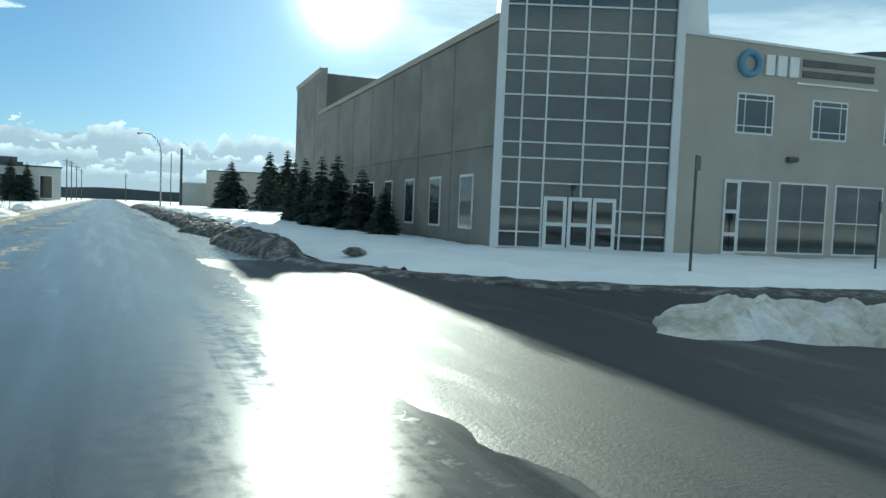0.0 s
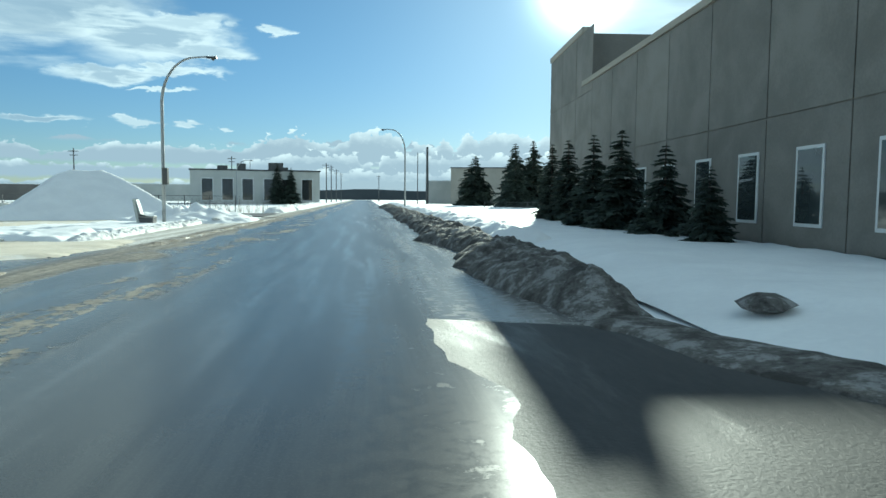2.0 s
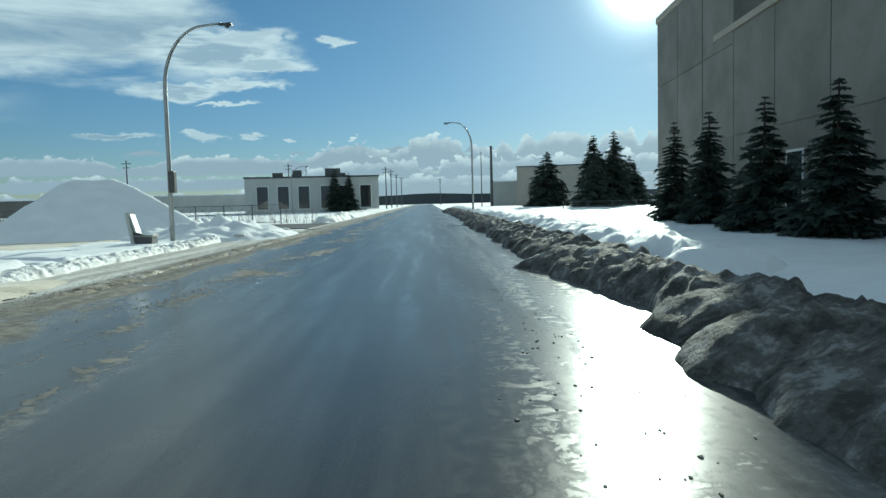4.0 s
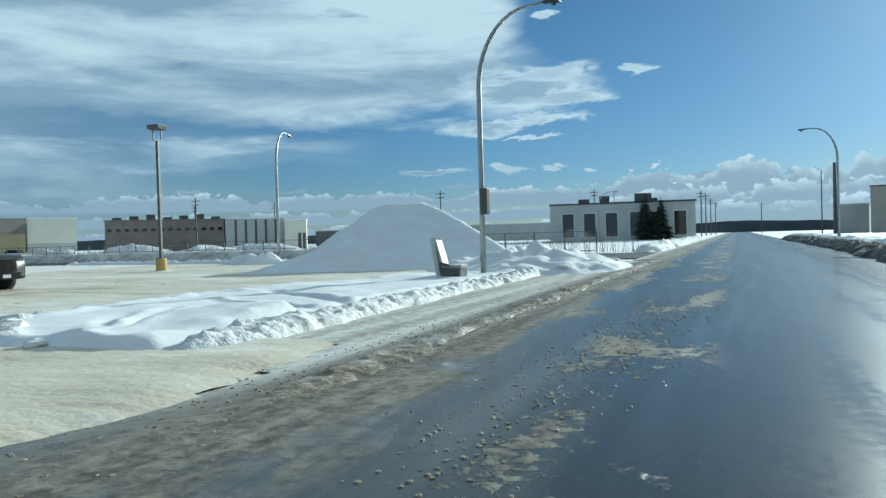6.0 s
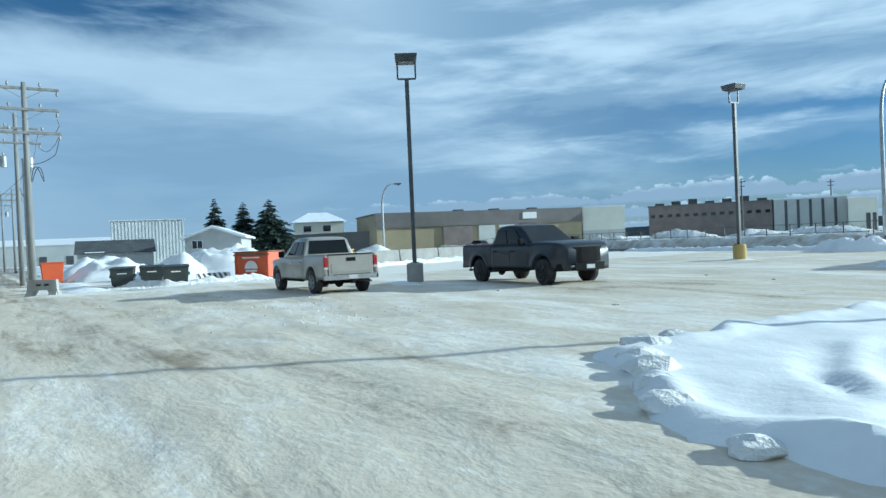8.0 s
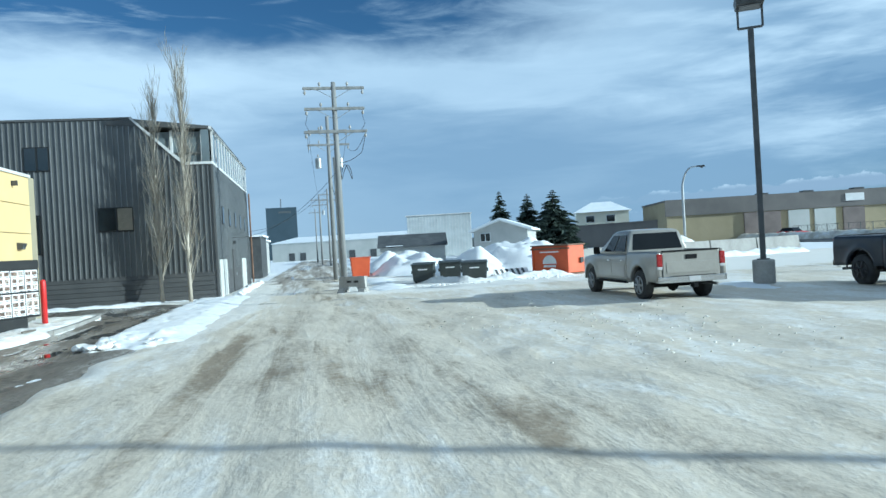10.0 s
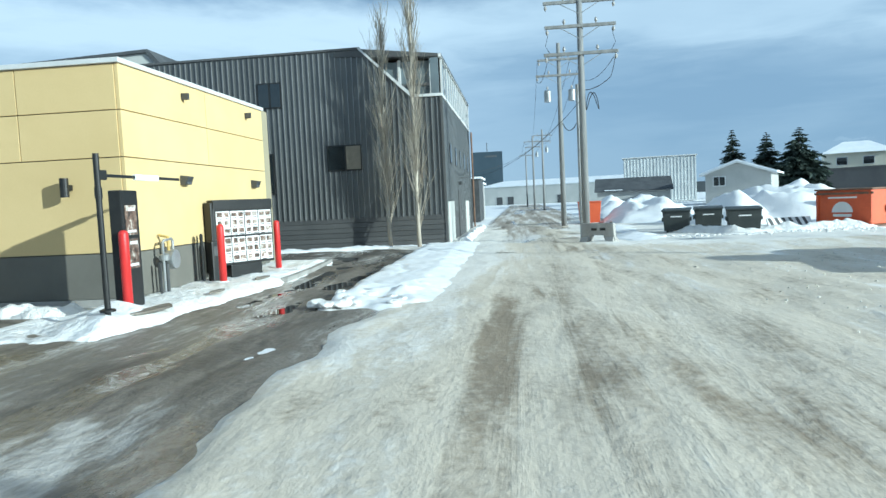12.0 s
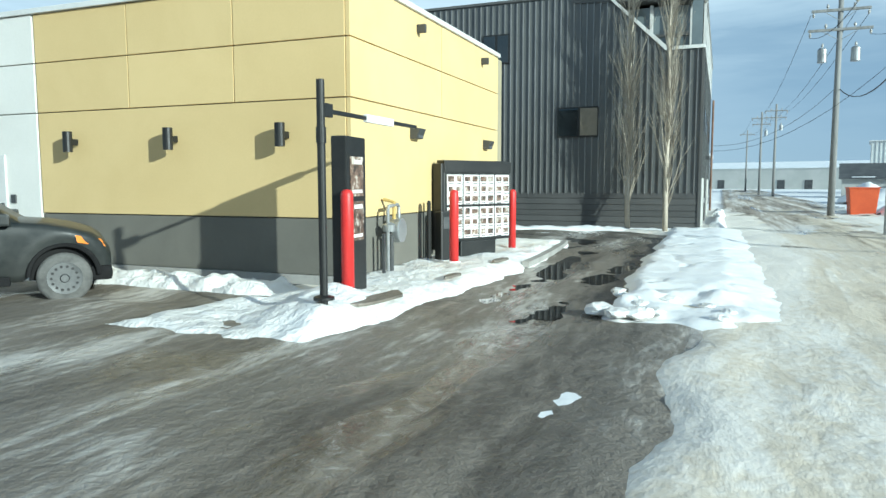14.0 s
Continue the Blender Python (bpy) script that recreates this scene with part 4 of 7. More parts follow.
mound("snow_heap", -56.5, 23.6, 4.2, 3.0, 1.45, 31, "rounded heap of ploughed snow behind the bins")
mound("snow_heap", -52.5, 30.0, 5.2, 4.4, 1.85, 32, "long heap of ploughed snow behind the skip")
mound("snow_heap", -50.5, 27.2, 4.0, 2.4, 1.25, 33, "broken heap of ploughed snow behind the bins")
mound("snow_heap", -78, 20.6, 5.5, 2.4, 1.3, 34, "heap of snow under the power lines", step=0.4)
mound("snow_heap", -62.5, 21.4, 3.2, 1.8, 1.15, 35, "heap of snow by the orange bin", step=0.3)
mound("snow_heap", -64.0, 43.0, 3.4, 2.6, 1.5, 36, "heap of snow behind the wall of barriers", "snow_lumpy", 0.4)
mound("snow_mound", -32.5, 51.0, 1.3, 1.0, 0.16, 37, "small heap of snow round a lamp base", step=0.12)
mound("snow_mound", -31.4, 34.0, 2.2, 1.0, 0.18, 38, "small heap of snow round a lamp base", step=0.12)
bank(ridge("snow_bank", [(-44.5, 24.0), (-43.2, 25.0), (-42.0, 26.4), (-42.6, 28.6), (-43.6, 31.5)], 1.5, 0.26, "snow_lumpy", 27, 0.15, 0.9, 14, 0.7), "scraped snow bank in front of the bins")
bank(ridge("snow_bank", [(-49, 34.4), (-50.8, 38), (-52.6, 41.6), (-54.2, 45.2), (-55.6, 48.7)], 1.6, 0.32, "snow", 28, 0.2, 0.8, 14, 0.7), "snow bank along the barrier wall")


# ---- restaurant ----
def wall_panels(root, name, axis, cuts, rows, face, depth, mat, joint=0.018):
    """Stucco panels between joints: axis 'x' runs along local x on a wall facing +y at y=face; 'y' along local y on a wall facing +x."""
    for a, b in zip(cuts, cuts[1:]):
        for lo, hi in zip(rows, rows[1:]):
            j = joint / 2
            if axis == "x":
                bm = box(a + j, b - j, face - depth, face, lo + j, hi - j, 0.006)
            else:
                bm = box(face - depth, face, a + j, b - j, lo + j, hi - j, 0.006)
            part(name, bm, mat, root)


def build_restaurant():
    root = thing("restaurant", pose(REST.x, REST.y, 0, 0, 0, GRID), "yellow stucco restaurant with charcoal base and white cap", "building")
    part("wall", box(-7.0, -0.06, -18, -0.06, 0, 4.32), "grey_band", root, "dark backing of the stucco walls")
    wall_panels(root, "panel", "x", [-6.98, -0.005], [0.98, 2.70], 0.0, 0.07, "yellow")
    wall_panels(root, "panel", "x", [-6.98, -3.47, -0.005], [2.70, 3.54, 4.36], 0.0, 0.07, "yellow")
    wall_panels(root, "panel", "y", [-6.12, -0.07], [0.98, 2.70], 0.0, 0.07, "yellow")
    wall_panels(root, "panel", "y", [-6.12, -4.05, -1.98, -0.07], [2.70, 3.54, 4.36], 0.0, 0.07, "yellow")
    wall_panels(root, "panel", "y", [-10.2, -8.2, -6.14], [0.02, 2.70, 3.54, 4.36], 0.01, 0.08, "white_stucco")
    wall_panels(root, "panel", "y", [-18, -14, -10.2], [0.02, 2.70, 3.54, 4.36], 0.01, 0.08, "white_stucco")
    wall_panels(root, "base_panel", "x", [-6.98, -0.02], [0.14, 0.98], -0.012, 0.06, "grey_band")
    wall_panels(root, "base_panel", "y", [-6.12, -0.07], [0.14, 0.98], -0.012, 0.06, "grey_band")
    part("plinth", box(-7.0, 0.03, -6.1, 0.03, 0, 0.14, 0.01), "concrete", root, "bare concrete footing")
    part("cap", box(-7.02, 0.05, -0.30, 0.05, 4.36, 4.45, 0.01), "trim", root, "white metal parapet cap")
    part("cap", box(-0.30, 0.05, -18.0, -0.30, 4.36, 4.45, 0.01), "trim", root, "white metal parapet cap")
    part("roof", box(-7.0, -0.3, -18.0, -0.3, 4.30, 4.345), "roof_snow", root, "flat roof under snow")
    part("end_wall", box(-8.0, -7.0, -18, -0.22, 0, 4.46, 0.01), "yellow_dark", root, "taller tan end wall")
    # door in the white part
    d = part("door", box(0.012, 0.05, -7.95, -6.95, 0.08, 2.0, 0.01), "trim", root, "pale steel door")
    part("door_handle", box(0.05, 0.09, -7.05, -7.0, 0.95, 1.15, 0.008), "steel_dark", d)
    part("door_closer", box(0.012, 0.04, -6.86, -6.74, 1.15, 1.30, 0.008), "steel_dark", root, "small grey call box")
    # square hooks under the cap
    for x in (-2.46, -5.89):
        bm = box(x - 0.14, x + 0.14, 0.0, 0.05, 4.09, 4.16, 0.01)
        box(x + 0.07, x + 0.14, 0.0, 0.16, 4.02, 4.16, 0.01, bm)
        part("overflow_spout", bm, "steel_dark", root)
    return root


build_restaurant()


def on_restaurant(u, v, z, turn=0.0):
    p = REST + GU * u + GV * v
    return pose(p.x, p.y, z, 0, 0, GRID + turn)


def wall_sconce():
    root = thing("wall_light", on_restaurant(0.012, -1.06, 2.19), "black cylinder wall light for up and down light", "wall light", "wall lights on the front")
    part("bracket", box(0.0, 0.13, -0.05, 0.05, -0.05, 0.05, 0.01), "black", root)
    part("cylinder", tube([(0.17, 0, -0.17), (0.17, 0, 0.17)], 0.075, 16), "black", root, smooth=False)
    return root


sconce = wall_sconce()
for v in (-3.12, -5.24):
    copy_thing(sconce, on_restaurant(0.012, v, 2.18))


def wall_pack():
    root = thing("flood_light", on_restaurant(-2.15, 0.004, 2.33), "dark bronze wall pack light", "wall light", "wall packs on the side")
    part("housing", hexa([(-0.13, 0, -0.10), (0.13, 0, -0.10), (0.13, 0.12, -0.10), (-0.13, 0.12, -0.10)], [(-0.13, 0, 0.10), (0.13, 0, 0.10), (0.13, 0.19, 0.07), (-0.13, 0.19, 0.07)], 0.012), "steel_dark", root)
    part("lens", box(-0.10, 0.10, 0.11, 0.145, -0.09, -0.01), "headlamp", root, "ribbed lens")
    return root


pack = wall_pack()
copy_thing(pack, on_restaurant(-6.02, 0.004, 2.33))


def gas_meter():
    root = thing("gas_meter", on_restaurant(-1.05, 0.22, 0.14), "grey gas meter with bent supply pipes", "gas meter")
    part("meter", prism([(0.17 * math.cos(a), 0.62 + 0.19 * math.sin(a)) for a in np.linspace(0, 2 * math.pi, 18)[:-1]], -0.09, 0.09, "y", 0.02), "steel", root)
    part("regulator", tube([(0.30, 0, 0.62), (0.30, 0.0, 0.72), (0.30, 0, 0.76)], [0.09, 0.10, 0.04], 14), "steel", root, "round regulator")
    part("pipe", tube([(0.34, 0, 0.0), (0.34, 0, 0.95), (0.30, 0, 1.0), (0.0, 0, 1.02), (-0.05, 0, 0.98), (-0.05, 0, 0.8)], 0.028, 10), "steel", root)
    part("pipe", tube([(0.12, 0, 0.8), (0.12, 0, 1.06), (0.12, -0.18, 1.10)], 0.028, 10), "yellow_base", root, "yellow outlet pipe")
    part("pipe", tube([(0.22, 0, 0.0), (0.22, 0, 0.55), (0.3, 0, 0.6)], 0.035, 10), "steel_dark", root)
    part("leg", box(0.46, 0.50, -0.02, 0.02, 0, 0.6), "steel_dark", root)
    return root


gas_meter()
vent = thing("vent_pipe", on_restaurant(-2.55, 0.12, 0.10), "black upright vent pipe on the wall", "vent pipe")
part("pipe", tube([(0, 0, 0), (0, 0, 1.02)], 0.035, 10), "black", vent)
part("cap", tube([(0, 0, 1.02), (0, 0, 1.08)], [0.045, 0.02], 10), "black", vent)
cab = thing("meter_box", on_restaurant(-3.55, 0.16, 0.08), "black utility box standing by the wall", "utility box")
part("case", box(-0.16, 0.16, -0.12, 0.12, 0, 0.82, 0.015), "black", cab)
part("lid", box(-0.17, 0.17, -0.13, 0.13, 0.82, 0.86, 0.01), "black", cab)


def bollard(x, y, z, h):
    root = thing("bollard", pose(x, y, z), "round red steel bollard with a domed top", "bollard", "red bollards by the order lane")
    part("post", tube([(0, 0, -0.1), (0, 0, h - 0.07), (0, 0, h - 0.03), (0, 0, h - 0.008), (0, 0, h)], [0.075, 0.075, 0.066, 0.04, 0.008], 18), "red", root, smooth=True)
    part("collar", tube([(0, 0, 0.0), (0, 0, 0.03)], [0.13, 0.10], 16), "snow", root, "rim of snow round its foot")
    return root


bollard(-24.15, 15.45, 0.20, 1.22)
bollard(-27.75, 14.78, 0.16, 1.22)
bollard(-30.65, 14.45, 0.14, 1.22)


def clearance_bar():
    root = thing("clearance_bar", pose(-23.25, 15.86, 0.28, 0, 0, GRID), "black clearance post with a swinging white height bar", "height barrier")
    part("post", tube([(0, 0, -0.1), (0, 0, 2.26)], 0.043, 16), "black", root)
    part("base_plate", tube([(0, 0, 0.0), (0, 0, 0.03), (0, 0, 0.05)], [0.11, 0.11, 0.05], 16), "black", root)
    part("sleeve", tube([(0, 0, 1.62), (0, 0, 1.78)], 0.053, 16), "black", root)
    part("bracket", box(-0.20, -0.04, -0.03, 0.03, 1.89, 2.03, 0.01), "black", root)
    a = part("arm", box(-2.38, -0.06, -0.020, 0.020, 1.93, 1.975, 0.006), "black", root)
    part("height_plate", box(-1.66, -0.96, -0.027, 0.027, 1.905, 1.995, 0.008), "print_white", a, "white plate with unreadable lettering")
    return root


clearance_bar()


def menu_sheet(root, x0, x1, z0, z1, y, seed):
    rnd = random.Random(seed)
    s = part("menu_panel", box(x0, x1, y, y + 0.012, z0, z1, 0.003), "print_white", root, "white menu sheet with small pictures")
    n = 0
    for r in range(3):
        zc = z1 - (r + 0.5) * (z1 - z0) / 3
        for c in range(2):
            xc = x0 + (c + 0.5) * (x1 - x0) / 2
            w, h = (x1 - x0) * rnd.uniform(0.15, 0.22), (z1 - z0) * rnd.uniform(0.09, 0.135)
            part("picture", box(xc - w, xc + w, y + 0.012, y + 0.016, zc - h * 0.6, zc + h), "food", s)
            part("price_line", box(xc - w, xc + w * 0.7, y + 0.012, y + 0.015, zc - h * 1.25, zc - h * 0.95), "print_dark", s)


def menu_board():
    root = thing("menu_board", pose(-29.25, 14.38, 0.12, 0, 0, GRID - 30), "black drive-through menu board with eight white panels", "menu board")
    w = 0.82
    part("housing", box(-w, w, -0.16, 0.06, 0.30, 1.78, 0.02), "black", root)
    part("header", box(-w, w, 0.06, 0.075, 1.56, 1.76, 0.005), "black", root)
    part("side_wing", box(w - 0.02, w + 0.06, -0.40, 0.05, 0.15, 1.72, 0.02), "black", root)
    part("pedestal", box(-0.45, 0.42, -0.14, 0.05, -0.1, 0.30, 0.02), "black", root)
    for i in range(4):
        x0 = -0.77 + i * 0.39
        menu_sheet(root, x0, x0 + 0.36, 0.98, 1.52, 0.062, 10 + i)
        menu_sheet(root, x0, x0 + 0.36, 0.36, 0.93, 0.062, 20 + i)
    return root


menu_board()


def presell_board():
    root = thing("promotion_board", pose(-24.48, 15.24, 0.19, 0, 0, GRID + 6), "tall narrow black board with two food posters", "menu board")
    part("housing", box(-0.30, 0.30, -0.12, 0.08, -0.1, 1.86, 0.02), "black", root)
    for z in (0.60, 1.14):
        s = part("poster", box(-0.20, 0.20, 0.08, 0.088, z, z + 0.48, 0.004), "food", root, "dark poster with a food picture")
        part("price_line", box(-0.15, 0.10, 0.088, 0.092, z + 0.39, z + 0.44), "print_white", s)
        part("price_line", box(-0.15, 0.15, 0.088, 0.092, z + 0.04, z + 0.08), "print_white", s)
    return root


presell_board()
speaker = thing("order_speaker", pose(-28.22, 14.28, 0.14, 0, 0, GRID - 30), "black order speaker post by the menu board", "speaker post")
part("post", box(-0.12, 0.12, -0.10, 0.10, -0.05, 0.86, 0.03), "black", speaker)
part("grille", box(-0.08, 0.08, 0.10, 0.112, 0.55, 0.76, 0.004), "steel_dark", speaker)
for u, v, r in ((1.7, 1.30, 0.34), (-0.4, 1.38, 0.16), (-2.6, 1.42, 0.20)):
    p = REST + GU * u + GV * v
    s = thing("kerb_slab", pose(p.x, p.y, 0.17, 0, 0, GRID), "bare wet concrete slab showing through the snow", "slab", kind="structure")
    part("slab", prism([(r * 1.5 * math.cos(a) * (1 + 0.18 * math.sin(3 * a + r * 9)), r * 0.5 * math.sin(a) * (1 + 0.25 * math.cos(2 * a + 1))) for a in np.linspace(0, 2 * math.pi, 16)[:-1]], 0.0, 0.03, "z"), "slush", s)


# ---- metal building ----
def build_metal_building():
    root = thing("metal_building", pose(SHED.x, SHED.y, 0, 0, 0, GRID), "charcoal ribbed steel building with a glazed roof terrace", "building")
    top, low = 7.43, 5.54
    prof = [(-30.0, 1.10), (0.0, 1.10), (0.0, low), (-1.13, low), (-3.06, top), (-30.0, 7.30)]
    part("wall", prism(prof, -14.3, -0.03, "x"), "siding", root, "dark ribbed steel wall")
    part("wall", box(-14.3, -0.06, -30, -0.03, 0, 1.10), "siding_low", root, "lower wall clad in planks")
    # ribs of the steel sheets, facing the lane (sun glints painted pale) and facing the alley
    y, k = -0.18, 0
    while y > -26:
        t = top - 0.0055 * (-3.06 - y) if y < -3.06 else (low + (top - low) * (-1.13 - y) / 1.93 if y < -1.13 else low)
        part("rib", box(-0.03, 0.018, y - 0.016, y + 0.016, 1.12, t - 0.04), "siding_rib_glint", root)
        y -= 0.21
    x = -0.4
    while x > -14.2:
        part("rib", box(x - 0.025, x + 0.025, -0.03, 0.012, 1.12, low - 0.02), "siding", root)
        x -= 0.4
    for z in np.arange(0.04, 1.08, 0.19):
        part("plank", box(-0.06, 0.0, -26, 0.0, z, z + 0.178, 0.006), "siding_low", root)
        part("plank", box(-14.3, -0.06, -0.03, 0.004, z, z + 0.178, 0.006), "siding_low", root)
    part("corner_trim", box(-0.05, 0.03, -0.06, 0.03, 0.0, low, 0.004), "siding_low", root)
    # sloped parapet cap and terrace
    part("trim", prism([(-3.06, top), (-3.06, top + 0.10), (-1.06, low + 0.10), (0.0, low + 0.10), (0.0, low), (-1.13, low)], -0.12, 0.05, "x"), "trim", root, "pale sloping parapet trim")
    part("cap", prism([(-30, 7.30), (-30, 7.38), (-3.0, top + 0.08), (-3.0, top)], -0.2, 0.04, "x"), "siding_low", root)
    t = part("terrace", box(-14.2, -0.45, -3.3, -0.35, low, 6.95), "glass_sky", root, "dark glazing of the roof terrace")
    for x in (-0.45,):
        for y in (-2.6, -1.6, -0.4):
            part("post", box(x, x + 0.09, y - 0.05, y + 0.05, low, 7.0), "trim", t)
        part("rail", box(x, x + 0.08, -2.9, -0.35, 6.02, 6.10), "siding_low", t)
    part("roof", prism([(-4.0, 7.35), (-3.06, top + 0.02), (0.05, 7.08), (0.05, 6.98), (-4.0, 7.2)], -14.35, 0.02, "x"), "siding_low", root, "thin overhanging roof edge")
    part("corner_pane", box(-0.03, 0.0, -0.38, -0.07, low + 0.11, 6.95), "glass_sky", root, "pale corner glazing of the terrace")
    part("rail", box(-14.3, 0.0, -0.06, 0.03, low, low + 0.10), "trim", root, "pale sill of the glazed strip")
    part("rail", box(-14.3, 0.03, -0.06, 0.05, 6.96, 7.08), "trim", root, "pale head of the glazed strip")
    for i in range(15):
        x = -14.2 + i * 0.98
        part("mullion", box(x - 0.04, x + 0.04, -0.06, 0.02, low + 0.1, 6.96), "trim", root)
        if i < 14:
            part("pane", box(x + 0.05, x + 0.93, -0.04, -0.01, low + 0.12, 6.94), "glass_sky", root)
    # windows
    def window(y0, y1, z0, z1, split):
        w = part("window", box(-0.06, 0.03, y0, y1, z0, z1, 0.01), "black", root)
        cuts = [y0, *split, y1]
        for a, b in zip(cuts, cuts[1:]):
            part("pane", box(0.028, 0.036, a + 0.04, b - 0.04, z0 + 0.05, z1 - 0.05), "tan_pane" if b == y1 and z0 < 3.0 and len(cuts) > 2 else "glass", w)

    window(-4.45, -3.12, 2.96, 3.93, [-3.75])
    window(-7.03, -6.10, 5.45, 6.42, [-6.55])
    window(-7.35, -6.55, 2.2, 3.75, [])
    for i in range(5):
        x = -2.2 - i * 2.35
        w = part("window", box(x - 0.55, x, -0.02, 0.025, 3.15, 3.98, 0.01), "black", root)
        part("pane", box(x - 0.50, x - 0.05, 0.024, 0.03, 3.2, 3.93), "glass", w)
    for x0, wd, mat, lab in ((-0.45, 2.3, "pale_wall", "wide pale steel door"), (-5.2, 1.0, "siding_low", "dark steel door"), (-9.2, 2.0, "pale_wall", "wide pale steel door")):
        d = part("door", box(x0 - wd, x0, -0.02, 0.05, 0.05, 1.62 if mat == "pale_wall" else 2.1, 0.01), mat, root, lab)
        part("door_handle", box(x0 - wd + 0.08, x0 - wd + 0.14, 0.05, 0.09, 0.8, 0.95), "steel", d)
    part("light", box(-5.9, -5.6, 0.01, 0.16, 2.35, 2.5, 0.02), "steel_dark", root, "small wall light over the door")
    part("downpipe", tube([(-14.3, 0.12, 0.1), (-14.3, 0.12, 5.5)], 0.05, 8), "rust", root)
    return root


build_metal_building()
# pale upper storey set back on the metal building's roof
p = SHED + GU * -3
gab = thing("rooftop_storey", pose(p.x, p.y, 7.0, 0, 0, GRID), "pale stucco upper storey with a dark sloping roof edge", "building")
part("wall", prism([(-26, 0), (-11.5, 0), (-12.95, 1.60), (-26, 1.12)], -8, 0, "x"), "pale_wall", gab)
part("roof", prism([(-26.2, 1.10), (-12.95, 1.60), (-11.5, 0.0), (-11.32, 0.0), (-12.88, 1.74), (-26.2, 1.24)], -8.2, 0.12, "x"), "roof_dark", gab)


# ---- poplars, spruces ----
def limb(bm, base, direction, length, r0, rnd, depth, sides=5):
    pts, radii, d, p = [Vector(base)], [r0], Vector(direction).normalized(), Vector(base)
    n = 5
    for i in range(n):
        d = (d + Vector((rnd.uniform(-0.10, 0.10), rnd.uniform(-0.10, 0.10), 0.10))).normalized()
        p = p + d * length / n
        pts.append(p.copy())
        radii.append(r0 * (1 - (i + 1) / n * 0.85))
    tube(pts, radii, sides, bm, False)
    if depth:
        for k in range(5 if depth == 2 else 4):
            f = rnd.uniform(0.25, 0.95)
            q = pts[min(n, int(f * n))]
            a = rnd.uniform(0, 6.283)
            limb(bm, q, d * 0.9 + Vector((math.cos(a), math.sin(a), 0.3)) * 0.45, length * rnd.uniform(0.3, 0.5), r0 * 0.5, rnd, depth - 1, 3)


def poplar(x, y, h, seed):
    rnd = random.Random(seed)
    root = thing("poplar", pose(x, y, 0), "bare columnar poplar with upright twigs", "tree", "poplars by the metal building")
    pts = [(0, 0, -0.1)] + [(0.05 * math.sin(k + seed), 0.05 * math.cos(2 * k), h * k / 8) for k in range(1, 9)]
    part("trunk", tube(pts, [0.075 * (1 - k / 9) + 0.008 for k in range(9)], 8), "aspen", root, smooth=True)
    bm = bmesh.new()
    for i in range(76):
        z = h * rnd.uniform(0.06, 0.86)
        a = rnd.uniform(0, 6.283)
        r = 0.30 if z < h * 0.7 else 0.2
        limb(bm, (0, 0, z), (math.cos(a) * r, math.sin(a) * r, 1.0), h * rnd.uniform(0.13, 0.25), 0.018, rnd, 2, 4)
    part("crown", bm, "aspen", root, "thin upright bare twigs")
    return root


poplar(-39.3, 14.25, 8.6, 1)
poplar(-38.9, 15.5, 9.3, 2)


def spruce(x, y, h, w, seed, group, label="dense dark spruce with drooping boughs", z0=0.0):
    rnd = random.Random(seed)
    root = thing("spruce", pose(x, y, z0), label, "tree", group)
    part("trunk", tube([(0, 0, -0.1), (0, 0, h * 0.5), (0, 0, h * 0.98)], [0.025 * h, 0.014 * h, 0.004 * h], 8), "bark", root)
    verts, faces = [], []
    levels = int(22 + h * 1.6)
    for i in range(levels):
        t = (i + rnd.random() * 0.7) / levels
        z = h * (0.05 + 0.95 * t)
        reach = w * (1 - t) ** 0.8 * rnd.uniform(0.8, 1.1) + 0.05 * h * 0.2
        for k in range(max(5, int(13 * (1 - t * 0.6)))):
            a = rnd.uniform(0, 6.283)
            d = Vector((math.cos(a), math.sin(a), 0))
            s = Vector((-d.y, d.x, 0))
            L = reach * rnd.uniform(0.65, 1.1)
            for c in range(7):
                f = (c + 0.6) / 7
                q = d * (L * f) + Vector((0, 0, z - 0.22 * L * f * f + 0.10 * L * max(0, f - 0.7)))
                size = L * (0.30 * (1.1 - f * 0.5)) * rnd.uniform(0.7, 1.3) + 0.012 * h
                for m in range(3):
                    out = (d * rnd.uniform(0.4, 1.0) + s * rnd.uniform(-1, 1) + Vector((0, 0, rnd.uniform(-0.5, 0.15)))).normalized()
                    wid = out.cross(Vector((rnd.uniform(-1, 1), rnd.uniform(-1, 1), 1))).normalized() * size * 0.30
                    b = len(verts)
                    verts += [(q - wid)[:], (q + wid)[:], (q + out * size + wid * 0.3)[:], (q + out * size * 1.25 - Vector((0, 0, 0.1 * size)))[:]]
                    faces.append((b, b + 1, b + 2, b + 3))
    me = bpy.data.meshes.new("crown")
    me.from_pydata(verts, [], faces)
    me.materials.append(M["needles"])
    crown = new("crown", me)
    crown.parent = root
    return root


# ---- vehicles ----
def arc(cx, cz, r, a0, a1, n=9):
    return [(cx + r * math.cos(radians(a0 + (a1 - a0) * k / n)), cz + r * math.sin(radians(a0 + (a1 - a0) * k / n))) for k in range(n + 1)]


def face_patch(corners, u0, u1, v0, v1, lift, thick=0.012):
    """A pane on a four-cornered face (lower left, lower right, upper right, upper left), inset by fractions."""
    a, b, c, d = [Vector(p) for p in corners]
    n = (b - a).cross(d - a).normalized()

    def at(u, v):
        return a.lerp(b, u).lerp(d.lerp(c, u), v)

    low = [at(u0, v0), at(u1, v0), at(u1, v1), at(u0, v1)]
    return hexa([(p + n * (lift - thick))[:] for p in low], [(p + n * lift)[:] for p in low], 0.004)


